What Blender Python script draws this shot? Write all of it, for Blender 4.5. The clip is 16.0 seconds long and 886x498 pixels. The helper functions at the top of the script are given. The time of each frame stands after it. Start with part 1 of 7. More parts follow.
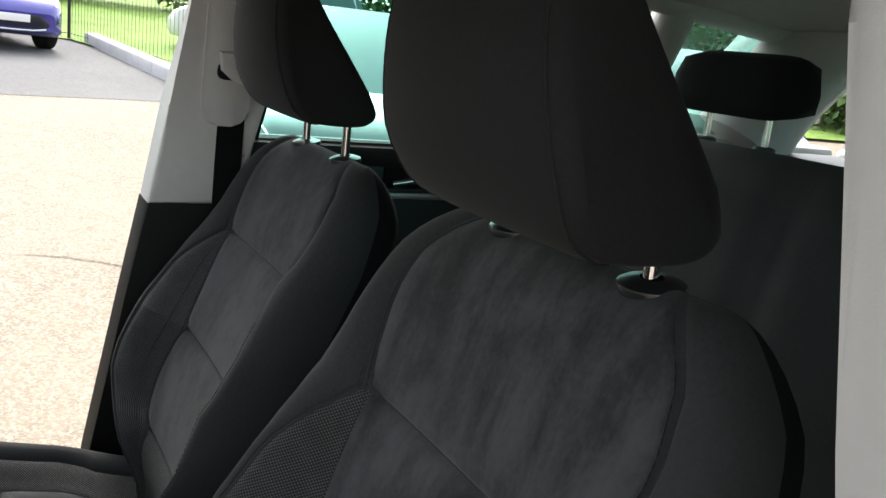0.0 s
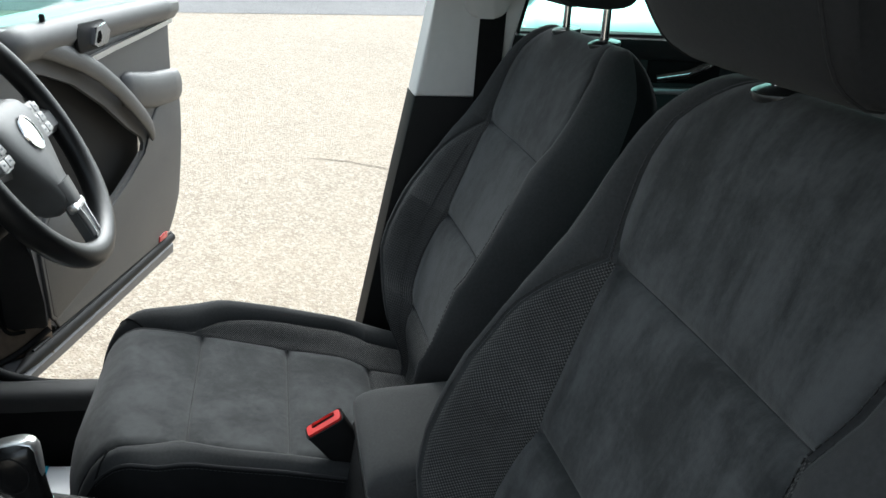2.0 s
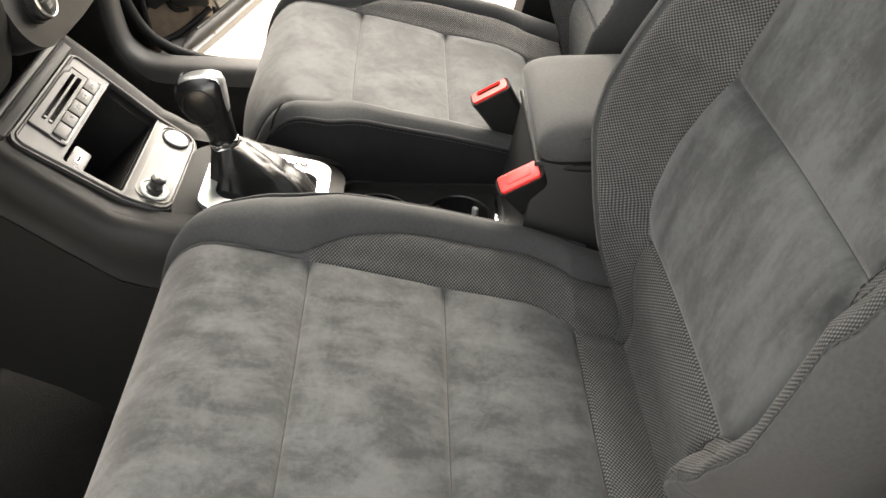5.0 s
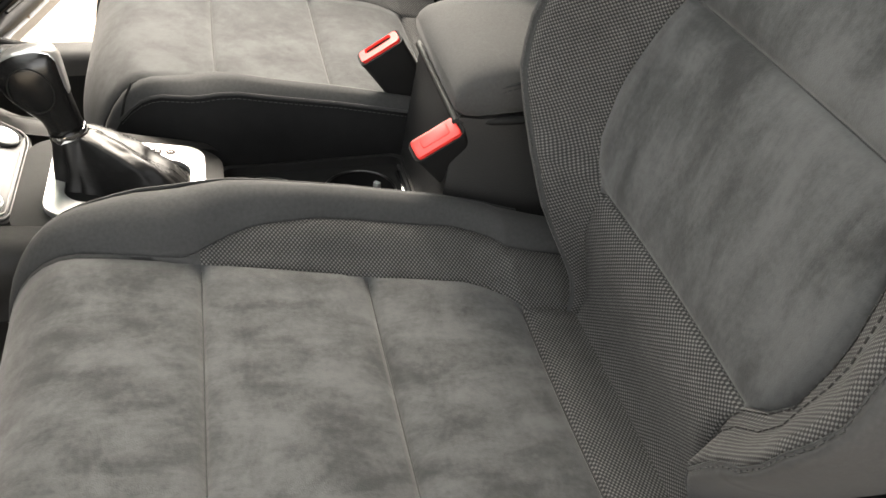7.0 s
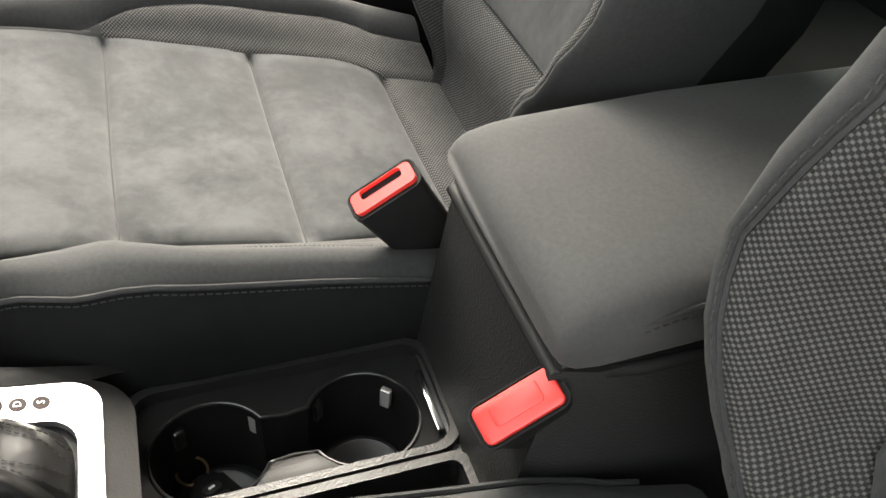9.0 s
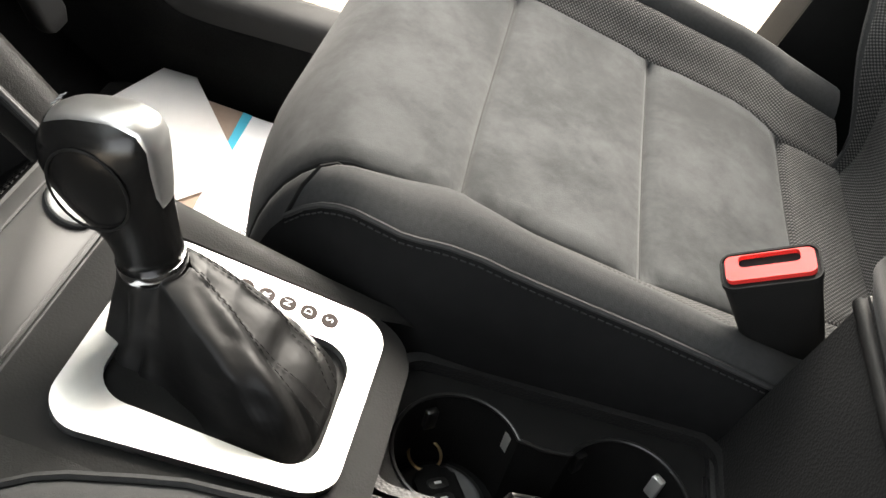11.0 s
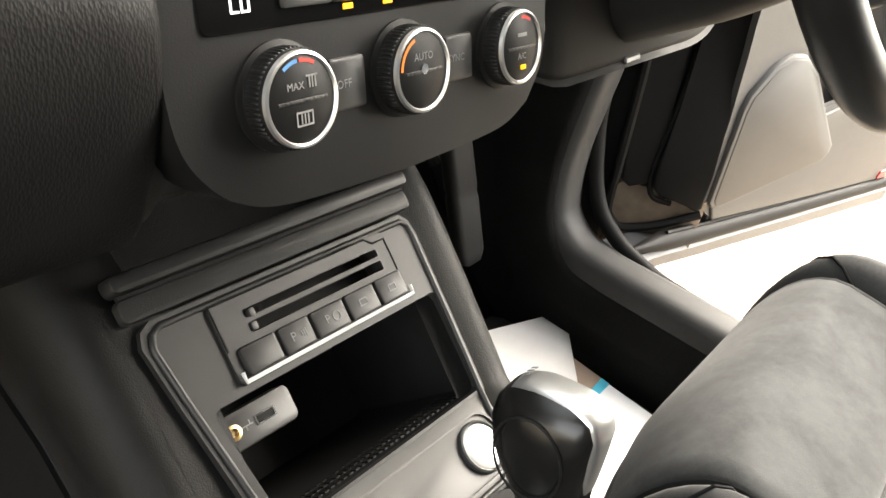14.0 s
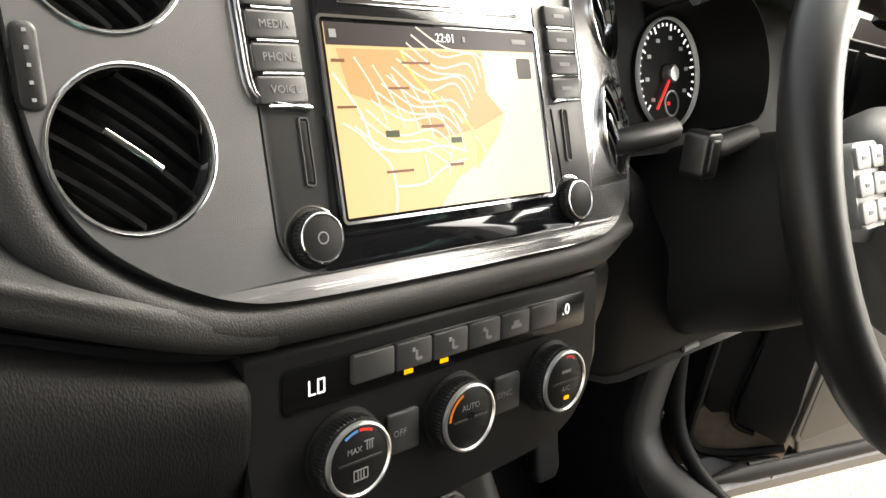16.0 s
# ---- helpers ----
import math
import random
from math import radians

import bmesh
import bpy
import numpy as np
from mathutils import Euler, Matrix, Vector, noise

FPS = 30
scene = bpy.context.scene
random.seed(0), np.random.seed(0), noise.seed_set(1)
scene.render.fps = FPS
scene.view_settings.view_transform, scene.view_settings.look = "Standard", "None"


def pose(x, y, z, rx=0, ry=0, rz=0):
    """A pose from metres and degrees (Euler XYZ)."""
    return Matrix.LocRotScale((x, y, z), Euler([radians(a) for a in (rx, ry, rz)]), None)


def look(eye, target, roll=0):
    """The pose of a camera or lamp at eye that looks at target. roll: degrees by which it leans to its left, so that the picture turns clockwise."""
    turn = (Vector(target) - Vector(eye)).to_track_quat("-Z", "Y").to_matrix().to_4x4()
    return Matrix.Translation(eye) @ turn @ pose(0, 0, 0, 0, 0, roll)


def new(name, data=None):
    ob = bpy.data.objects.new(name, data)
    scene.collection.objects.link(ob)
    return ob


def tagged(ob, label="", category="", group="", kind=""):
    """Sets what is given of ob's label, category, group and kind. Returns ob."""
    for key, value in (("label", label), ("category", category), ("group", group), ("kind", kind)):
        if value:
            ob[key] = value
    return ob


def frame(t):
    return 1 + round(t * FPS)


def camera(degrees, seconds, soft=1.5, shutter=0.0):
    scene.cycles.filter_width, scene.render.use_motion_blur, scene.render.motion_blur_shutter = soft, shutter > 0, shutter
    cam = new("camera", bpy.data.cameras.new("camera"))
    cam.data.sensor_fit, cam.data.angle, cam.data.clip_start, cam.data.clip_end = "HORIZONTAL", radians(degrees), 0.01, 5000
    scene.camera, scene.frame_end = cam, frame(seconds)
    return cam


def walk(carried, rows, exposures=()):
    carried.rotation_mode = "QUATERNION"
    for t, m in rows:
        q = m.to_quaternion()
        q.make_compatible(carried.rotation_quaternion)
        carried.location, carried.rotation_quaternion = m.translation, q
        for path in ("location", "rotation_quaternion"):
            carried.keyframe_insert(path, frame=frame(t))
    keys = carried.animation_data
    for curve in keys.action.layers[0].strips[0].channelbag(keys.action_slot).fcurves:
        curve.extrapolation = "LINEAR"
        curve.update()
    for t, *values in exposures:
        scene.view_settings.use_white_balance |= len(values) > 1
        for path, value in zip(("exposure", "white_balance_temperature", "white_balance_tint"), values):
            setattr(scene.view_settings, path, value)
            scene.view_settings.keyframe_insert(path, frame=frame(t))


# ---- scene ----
cam = camera(56.4, 16.0)
PATH = [
    (0, (-0.838, 0.31, 1.495), (0.843, -0.671, 1.033), 6.9),
    (0.5, (-0.841, 0.313, 1.488), (0.919, -0.511, 1.013), 6.6),
    (1, (-0.842, 0.306, 1.476), (0.956, -0.385, 0.939), 6.1),
    (1.5, (-0.851, 0.301, 1.471), (0.972, -0.239, 0.85), 4.7),
    (2, (-0.859, 0.298, 1.457), (0.971, -0.09, 0.748), 3.5),
    (2.5, (-0.862, 0.309, 1.443), (0.948, 0.008, 0.648), 3.4),
    (3, (-0.864, 0.321, 1.427), (0.916, 0.086, 0.544), 3.5),
    (3.5, (-0.865, 0.334, 1.413), (0.871, 0.172, 0.434), 3.1),
    (4, (-0.867, 0.35, 1.388), (0.803, 0.244, 0.293), 2.9),
    (4.5, (-0.882, 0.355, 1.368), (0.721, 0.279, 0.174), 2.9),
    (4.7, (-0.888, 0.351, 1.364), (0.687, 0.286, 0.134), 2.8),
    (6.8, (-0.811, 0.402, 1.265), (0.667, 0.037, -0.032), 3.5),
    (7, (-0.775, 0.407, 1.262), (0.712, -0.028, -0.003), 4.5),
    (7.5, (-0.646, 0.418, 1.253), (0.885, -0.026, 0.045), 2.8),
    (8, (-0.514, 0.382, 1.23), (0.965, -0.129, -0.016), 3.0),
    (8.2, (-0.467, 0.373, 1.223), (0.973, -0.179, -0.051), 2.9),
    (10.3, (-0.272, 0.4, 1.143), (1.124, 0.092, -0.257), 13.0),
    (10.5, (-0.276, 0.405, 1.139), (1.144, 0.219, -0.257), 13.8),
    (11, (-0.27, 0.427, 1.133), (1.188, 0.463, -0.236), 14.8),
    (11.5, (-0.277, 0.45, 1.126), (1.18, 0.721, -0.216), 13.4),
    (12, (-0.283, 0.48, 1.122), (1.154, 0.854, -0.217), 13.1),
    (12.5, (-0.267, 0.511, 1.103), (1.159, 0.925, -0.237), 12.2),
    (13, (-0.247, 0.529, 1.094), (1.188, 0.974, -0.227), 11.8),
    (13.5, (-0.282, 0.521, 1.13), (1.2, 1.166, -0.047), 11.3),
    (14, (-0.296, 0.496, 1.152), (1.15, 1.398, 0.105), 13.4),
    (14.5, (-0.298, 0.469, 1.201), (1.08, 1.533, 0.217), 13.1),
    (15, (-0.296, 0.472, 1.231), (1.041, 1.612, 0.275), 12.6),
    (15.5, (-0.296, 0.483, 1.261), (1.045, 1.67, 0.371), 13.2),
    (16, (-0.301, 0.484, 1.285), (1.041, 1.723, 0.47), 13.4),
]
walk(cam, [(t, look(eye, target, roll)) for t, eye, target, roll in PATH],
     [(0, 1.10, 6500, 9), (0.5, 0.92, 6300, 6), (1.0, 0.88, 6100, 4), (1.5, 0.95, 5950, 3), (2.7, 1.12, 6050, 4), (3.0, 1.32, 6150, 5), (3.4, 1.75, 6850, 8), (4.0, 2.65, 7300, 9), (4.7, 3.05, 7450, 10), (6.8, 2.9, 7500, 10), (8.2, 2.9, 7400, 9), (10.3, 2.85, 7050, 8), (11.0, 2.6, 7100, 9), (12.5, 2.65, 7300, 9), (14.5, 3.1, 7300, 9), (15.0, 3.2, 7250, 9), (15.5, 2.9, 7250, 9), (16, 2.05, 7200, 9)])

# ---- light ----
world = bpy.data.worlds.new("sky")
scene.world = world
world.use_nodes = True
wn = world.node_tree.nodes
sky = wn.new("ShaderNodeTexSky")
sky.sky_type, sky.sun_disc = "NISHITA", False
sky.sun_elevation, sky.sun_rotation = radians(43), radians(98)
sky.air_density, sky.dust_density, sky.ozone_density = 1.0, 4.0, 1.0
grey = wn.new("ShaderNodeHueSaturation")
grey.inputs["Saturation"].default_value = 0.30
world.node_tree.links.new(sky.outputs[0], grey.inputs["Color"])
world.node_tree.links.new(grey.outputs[0], wn["Background"].inputs[0])
wn["Background"].inputs[1].default_value = 0.29
sun = new("sun", bpy.data.lights.new("sun", "SUN"))
sun.data.energy, sun.data.angle, sun.data.color = 0.7, radians(60), (1.0, 0.97, 0.93)
sun.matrix_world = look((6.0, -0.85, 5.6), (0, 0, 0))


# ---- materials ----
def mat(name, col, rough=0.6, metal=0.0, var=0.25, big=6.0, fine=60.0, bump=0.15, grain=500.0, cell=False,
        spec=0.5, sheen=0.0, coat=0.0, depth=0.0006, stretch=(1, 1, 1)):
    """Base colour varied at two scales, with fine relief; sizes are per metre."""
    m = bpy.data.materials.new(name)
    m.use_nodes = True
    nt = m.node_tree
    n, l = nt.nodes, nt.links
    b = n["Principled BSDF"]
    tc = n.new("ShaderNodeTexCoord")
    mp = n.new("ShaderNodeMapping")
    mp.inputs["Scale"].default_value = stretch
    l.new(tc.outputs["Object"], mp.inputs["Vector"])
    n1, n2 = n.new("ShaderNodeTexNoise"), n.new("ShaderNodeTexNoise")
    n1.inputs["Scale"].default_value, n2.inputs["Scale"].default_value = big, fine
    n1.inputs["Detail"].default_value = 3
    n2.inputs["Detail"].default_value = 4
    for t in (n1, n2):
        l.new(mp.outputs[0], t.inputs["Vector"])
    add = n.new("ShaderNodeMath")
    add.operation = "ADD"
    l.new(n1.outputs[0], add.inputs[0])
    l.new(n2.outputs[0], add.inputs[1])
    rng = n.new("ShaderNodeMapRange")
    rng.inputs[1].default_value, rng.inputs[2].default_value = 0.6, 1.4
    rng.inputs[3].default_value, rng.inputs[4].default_value = 1 - var, 1 + var
    l.new(add.outputs[0], rng.inputs[0])
    mul = n.new("ShaderNodeVectorMath")
    mul.operation = "SCALE"
    mul.inputs[0].default_value = col
    l.new(rng.outputs[0], mul.inputs[3])
    l.new(mul.outputs[0], b.inputs["Base Color"])
    b.inputs["Roughness"].default_value, b.inputs["Metallic"].default_value = rough, metal
    b.inputs["Specular IOR Level"].default_value = spec
    b.inputs["Sheen Weight"].default_value = sheen
    b.inputs["Sheen Roughness"].default_value = 0.5
    b.inputs["Coat Weight"].default_value = coat
    if bump:
        bp = n.new("ShaderNodeBump")
        bp.inputs["Strength"].default_value, bp.inputs["Distance"].default_value = bump, depth
        if cell:
            tx = n.new("ShaderNodeTexVoronoi")
            tx.inputs["Scale"].default_value = grain
        else:
            tx = n.new("ShaderNodeTexNoise")
            tx.inputs["Scale"].default_value = grain
        l.new(mp.outputs[0], tx.inputs["Vector"])
        l.new(tx.outputs[0], bp.inputs["Height"])
        l.new(bp.outputs[0], b.inputs["Normal"])
    return m


def weave(name, dark, light, pitch, pitch2=None):
    """Ribbed spacer fabric: raised dots in offset rows, laid along the UV in metres."""
    m = mat(name, light, 0.85, var=0.2, sheen=0.02, spec=0.12)
    nt = m.node_tree
    n, l = nt.nodes, nt.links
    b = n["Principled BSDF"]
    uv = n.new("ShaderNodeUVMap")
    sp = n.new("ShaderNodeSeparateXYZ")
    l.new(uv.outputs[0], sp.inputs[0])

    def wave(out, p):
        a, s = n.new("ShaderNodeMath"), n.new("ShaderNodeMath")
        a.operation, s.operation = "MULTIPLY", "SINE"
        a.inputs[1].default_value = 2 * math.pi / p
        l.new(out, a.inputs[0])
        l.new(a.outputs[0], s.inputs[0])
        return s.outputs[0]

    pr = n.new("ShaderNodeMath")
    pr.operation = "MULTIPLY"
    l.new(wave(sp.outputs[0], pitch), pr.inputs[0])
    l.new(wave(sp.outputs[1], pitch2 or pitch), pr.inputs[1])
    rg = n.new("ShaderNodeMapRange")
    rg.inputs[1].default_value, rg.inputs[2].default_value = -0.12, 0.62
    l.new(pr.outputs[0], rg.inputs[0])
    mx = n.new("ShaderNodeMix")
    mx.data_type = "RGBA"
    mx.inputs[6].default_value, mx.inputs[7].default_value = (*dark, 1), (*light, 1)
    l.new(rg.outputs[0], mx.inputs[0])
    old = b.inputs["Base Color"].links[0].from_socket
    mm = n.new("ShaderNodeMix")
    mm.data_type, mm.blend_type = "RGBA", "MULTIPLY"
    mm.inputs[0].default_value = 1.0
    l.new(mx.outputs[2], mm.inputs[6])
    norm = n.new("ShaderNodeVectorMath")
    norm.operation = "DIVIDE"
    norm.inputs[1].default_value = light
    l.new(old, norm.inputs[0])
    l.new(norm.outputs[0], mm.inputs[7])
    l.new(mm.outputs[2], b.inputs["Base Color"])
    for x in n:
        if x.bl_idname == "ShaderNodeBump":
            x.inputs["Strength"].default_value, x.inputs["Distance"].default_value = 0.6, 0.0012
            l.new(rg.outputs[0], x.inputs["Height"])
    return m


def suede(name, col, var=0.24, stretch=(1.1, 1, 0.9), big=8, streak=(3.0, 1.0, 0.5), share=0.45):
    """Brushed suede: cloudy patches and long strokes where the nap lies one way or the other, over fine grain."""
    m = mat(name, col, 0.95, var=var, big=big, fine=240, sheen=0.10, bump=0.3, grain=900, spec=0.06, stretch=stretch)
    n, l = m.node_tree.nodes, m.node_tree.links
    b = n["Principled BSDF"]
    tc = n.new("ShaderNodeTexCoord")

    def cloud(scale, stretched, turn, detail, twist):
        mp, t = n.new("ShaderNodeMapping"), n.new("ShaderNodeTexNoise")
        mp.inputs["Scale"].default_value = stretched
        mp.inputs["Rotation"].default_value = turn
        t.inputs["Scale"].default_value, t.inputs["Detail"].default_value = scale, detail
        t.inputs["Roughness"].default_value, t.inputs["Distortion"].default_value = 0.62, twist
        l.new(tc.outputs["Object"], mp.inputs["Vector"])
        l.new(mp.outputs[0], t.inputs["Vector"])
        return t.outputs[0]

    def blend(a, c, f):
        w = n.new("ShaderNodeMix")
        w.inputs[0].default_value = f
        l.new(a, w.inputs[2])
        l.new(c, w.inputs[3])
        return w.outputs[0]

    wide = cloud(big, stretch, (0.1, 0.3, 0.2), 5, 0.6)
    stroke = cloud(big * 1.3, streak, (0.25, -0.30, 0.35), 4, 0.3)
    grain = cloud(big * 14, (1, 1, 1), (0, 0, 0), 2, 0.0)
    mixed = blend(blend(wide, stroke, share), grain, 0.12)
    rng = n.new("ShaderNodeMapRange")
    rng.interpolation_type = "SMOOTHSTEP"
    rng.inputs[1].default_value, rng.inputs[2].default_value = 0.36, 0.64
    rng.inputs[3].default_value, rng.inputs[4].default_value = 1 - var, 1 + var
    l.new(mixed, rng.inputs[0])
    mul = n.new("ShaderNodeVectorMath")
    mul.operation = "SCALE"
    mul.inputs[0].default_value = col
    l.new(rng.outputs[0], mul.inputs[3])
    l.new(mul.outputs[0], b.inputs["Base Color"])
    return m


def glow(name, col, power):
    m = bpy.data.materials.new(name)
    m.use_nodes = True
    b = m.node_tree.nodes["Principled BSDF"]
    b.inputs["Base Color"].default_value = (*(0.04 * c for c in col), 1)
    b.inputs["Specular IOR Level"].default_value = 0.3
    b.inputs["Emission Color"].default_value = (*col, 1)
    b.inputs["Emission Strength"].default_value = power
    b.inputs["Roughness"].default_value = 0.3
    return m


def glass(name, tint, rough=0.0):
    m = bpy.data.materials.new(name)
    m.use_nodes = True
    nt = m.node_tree
    b = nt.nodes["Principled BSDF"]
    nt.nodes.remove(b)
    tr, gl, mx = (nt.nodes.new("ShaderNodeBsdf" + k) for k in ("Transparent", "Glossy", "Transparent"))
    nt.nodes.remove(mx)
    mx = nt.nodes.new("ShaderNodeMixShader")
    fr = nt.nodes.new("ShaderNodeFresnel")
    tr.inputs[0].default_value = (*tint, 1)
    gl.inputs[1].default_value = rough
    nt.links.new(fr.outputs[0], mx.inputs[0])
    nt.links.new(tr.outputs[0], mx.inputs[1])
    nt.links.new(gl.outputs[0], mx.inputs[2])
    nt.links.new(mx.outputs[0], nt.nodes["Material Output"].inputs[0])
    return m


SUEDE = suede("grey_suede", (0.0355, 0.0369, 0.0376), 0.40, (1.0, 1.0, 0.9), 7, (2.2, 2.2, 0.8), 0.4)
RUFFLED = suede("ruffled_grey_suede", (0.0365, 0.0377, 0.0382), 0.47, (1.0, 1.0, 0.8), 13, (1.9, 0.8, 0.55), 0.5)
CLOTH = mat("black_seat_cloth", (0.0285, 0.0290, 0.0294), 0.9, var=0.22, big=9, fine=300, bump=0.3, grain=1400, sheen=0.04, spec=0.12)
LIDC = mat("grey_armrest_cloth", (0.040, 0.040, 0.0398), 0.9, var=0.2, big=9, fine=300, bump=0.3, grain=1400, sheen=0.05, spec=0.12)
HEADC = mat("black_headrest_cloth", (0.0162, 0.0163, 0.0166), 0.92, var=0.2, big=9, fine=300, bump=0.3, grain=1400, sheen=0.04, spec=0.1)
MESH = weave("ribbed_mesh_cloth", (0.018, 0.018, 0.018), (0.082, 0.0805, 0.079), 0.0045, 0.0038)
# Seat cloth again, darker: the seat sides' shade is put into this colour.
SIDE = mat("dark_cloth_and_side_shade", (0.0085, 0.0086, 0.0088), 0.95, var=0.2, bump=0.2, grain=1200, spec=0.08)
THREAD = mat("black_thread", (0.006, 0.006, 0.006), 0.7, var=0.1, bump=0)
PLASTIC = mat("grained_black_plastic", (0.011, 0.011, 0.011), 0.45, var=0.12, bump=0.55, grain=520, cell=True, depth=0.0005)
SOFT = mat("soft_touch_dash_skin", (0.0165, 0.0163, 0.0160), 0.52, var=0.15, bump=0.35, grain=1000, cell=True, depth=0.0004, spec=0.3)
CONSOLE = mat("satin_console_plastic", (0.0175, 0.0173, 0.0171), 0.42, spec=0.36, var=0.1, bump=0.1, grain=1500)
# Dash plastic made darker: shade on the glovebox is put into the colour.
GLOVE_SHADED = mat("shade_dark_grained_plastic", (0.0068, 0.0067, 0.0068), 0.5, var=0.15, bump=0.32, grain=620, cell=True, depth=0.0006, spec=0.12, stretch=(1.5, 1, 0.7))
PANEL = mat("dark_satin_plastic", (0.0068, 0.0068, 0.0069), 0.40, var=0.1, bump=0.12, grain=1300, spec=0.18)
HUBM = mat("matt_grey_black_plastic", (0.075, 0.075, 0.074), 0.5, var=0.1, bump=0.2, grain=900)
SATIN = mat("satin_black_plastic", (0.026, 0.026, 0.026), 0.42, var=0.1, bump=0.1, grain=1500)
DARKP = mat("smooth_black_plastic", (0.012, 0.012, 0.012), 0.28, var=0.1, bump=0.05)
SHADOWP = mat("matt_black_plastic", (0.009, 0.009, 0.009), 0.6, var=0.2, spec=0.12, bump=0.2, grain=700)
SMOKED = mat("smoked_display_plastic", (0.004, 0.004, 0.004), 0.18, var=0.05, bump=0, spec=0.2)
PODM = mat("pale_grey_button_plastic", (0.26, 0.26, 0.255), 0.4, var=0.06, bump=0.05)
GLOSS = mat("piano_black", (0.006, 0.006, 0.007), 0.08, var=0.05, bump=0, coat=0.6)
FASCIA = mat("dark_metallic_paint", (0.26, 0.26, 0.263), 0.26, metal=0.8, var=0.06, bump=0, coat=0.5)
CHROME = mat("chrome", (0.75, 0.75, 0.76), 0.12, metal=1.0, var=0.04, bump=0)
SILVER = mat("satin_silver", (0.62, 0.62, 0.61), 0.30, metal=0.9, var=0.05, fine=200, bump=0.05, grain=2500)
LEATHER = mat("black_leather", (0.0075, 0.0075, 0.0075), 0.40, spec=0.32, var=0.2, bump=0.12, grain=1500, cell=True, depth=0.0004)
KNOB = mat("smooth_black_leather", (0.006, 0.006, 0.006), 0.24, spec=0.4, var=0.15, bump=0.12, grain=1600, cell=True, depth=0.0003)
BOOT = mat("creased_black_leather", (0.0075, 0.0075, 0.0075), 0.42, spec=0.20, var=0.2, big=20, bump=0.22, grain=70, depth=0.003, stretch=(1.0, 0.7, 1.5))
GREYBROWN = mat("grey_brown_print", (0.045, 0.036, 0.034), 0.6, var=0.05, bump=0, spec=0.05)
CARPET = mat("black_carpet", (0.014, 0.014, 0.014), 1.0, spec=0.05, var=0.5, fine=700, bump=1.0, grain=900, depth=0.003)
RED = mat("red_plastic", (0.62, 0.035, 0.03), 0.35, var=0.08, bump=0.05)
REDREF = mat("red_reflector", (0.42, 0.03, 0.03), 0.25, var=0.15, bump=0.3, grain=300, cell=True)
LINING = mat("grey_headlining", (0.56, 0.55, 0.52), 0.95, var=0.06, bump=0.3, grain=900)
TRIM = mat("grey_pillar_plastic", (0.50, 0.49, 0.475), 0.55, var=0.05, bump=0.3, grain=700)
DOORC = mat("dark_grey_door_plastic", (0.060, 0.0595, 0.0585), 0.5, var=0.1, bump=0.5, grain=520, cell=True, depth=0.0005)
DOORS = mat("grey_door_insert", (0.040, 0.0395, 0.039), 0.55, var=0.08, bump=0.4, grain=600, cell=True)
BODY = mat("grey_brown_car_paint", (0.16, 0.14, 0.125), 0.3, metal=0.5, var=0.05, bump=0, coat=0.8)
BODYIN = mat("dusty_grey_brown_paint", (0.17, 0.13, 0.095), 0.5, metal=0.1, var=0.3, bump=0.1, coat=0.1)
CLAD = mat("grey_door_cladding", (0.085, 0.085, 0.088), 0.42, var=0.12, bump=0.3, grain=600, cell=True)
KNEE = mat("smooth_knee_panel_plastic", (0.007, 0.007, 0.007), 0.62, var=0.12, bump=0.08, grain=900, spec=0.08)
SILLM = mat("matt_sill_plastic", (0.034, 0.0335, 0.033), 0.58, var=0.1, bump=0.25, grain=800, cell=True, depth=0.0004, spec=0.3)
RUBBER = mat("black_rubber", (0.008, 0.008, 0.008), 0.6, var=0.15, bump=0.2, spec=0.15)
PAPER = mat("white_paper", (0.90, 0.90, 0.89), 0.8, var=0.03, bump=0.05)
PAPERB = mat("pale_brown_print", (0.30, 0.22, 0.17), 0.8, var=0.15, bump=0)
CYAN = mat("cyan_print", (0.05, 0.45, 0.62), 0.7, var=0.05, bump=0)
INK = mat("grey_ink", (0.12, 0.13, 0.14), 0.8, var=0.05, bump=0)
WHITEP = mat("white_print", (0.75, 0.75, 0.74), 0.6, var=0.03, bump=0)
GREYP = mat("grey_print", (0.16, 0.16, 0.16), 0.6, var=0.03, bump=0)
REDP = mat("red_print", (0.6, 0.03, 0.02), 0.6, var=0.03, bump=0)
BLUEP = mat("blue_print", (0.05, 0.18, 0.40), 0.6, var=0.03, bump=0)
BRASS = mat("old_brass", (0.55, 0.40, 0.20), 0.3, metal=1.0, var=0.2, bump=0.1)
# Stands in for bright metal: its reflection is put into the colour.
PALE_GLINT = mat("pale_silver_glint", (0.72, 0.72, 0.71), 0.35, metal=0.15, var=0.03, bump=0)
STEEL = mat("brushed_button_metal", (0.72, 0.72, 0.70), 0.35, metal=0.7, var=0.05, bump=0.1, grain=1500)
ORANGE = glow("dim_orange_scale", (1.0, 0.26, 0.02), 0.17)
AMBER = glow("amber_indicator", (1.0, 0.42, 0.005), 0.42)
LCD = glow("white_segment", (0.95, 0.95, 1.0), 0.45)
NEEDLE = glow("red_needle", (0.9, 0.03, 0.03), 0.3)
MAPLAND = glow("map_land", (1.0, 0.70, 0.34), 0.250)
MAPPALE = glow("map_pale_land", (1.0, 0.87, 0.62), 0.290)
MAPTOWN = glow("map_town", (1.0, 0.54, 0.22), 0.210)
MAPROAD = glow("map_road", (1.0, 0.92, 0.76), 0.330)
MAPMAIN = glow("map_main_road", (1.0, 0.76, 0.2), 0.270)
MAPTEXT = glow("map_text", (0.50, 0.20, 0.10), 0.110)
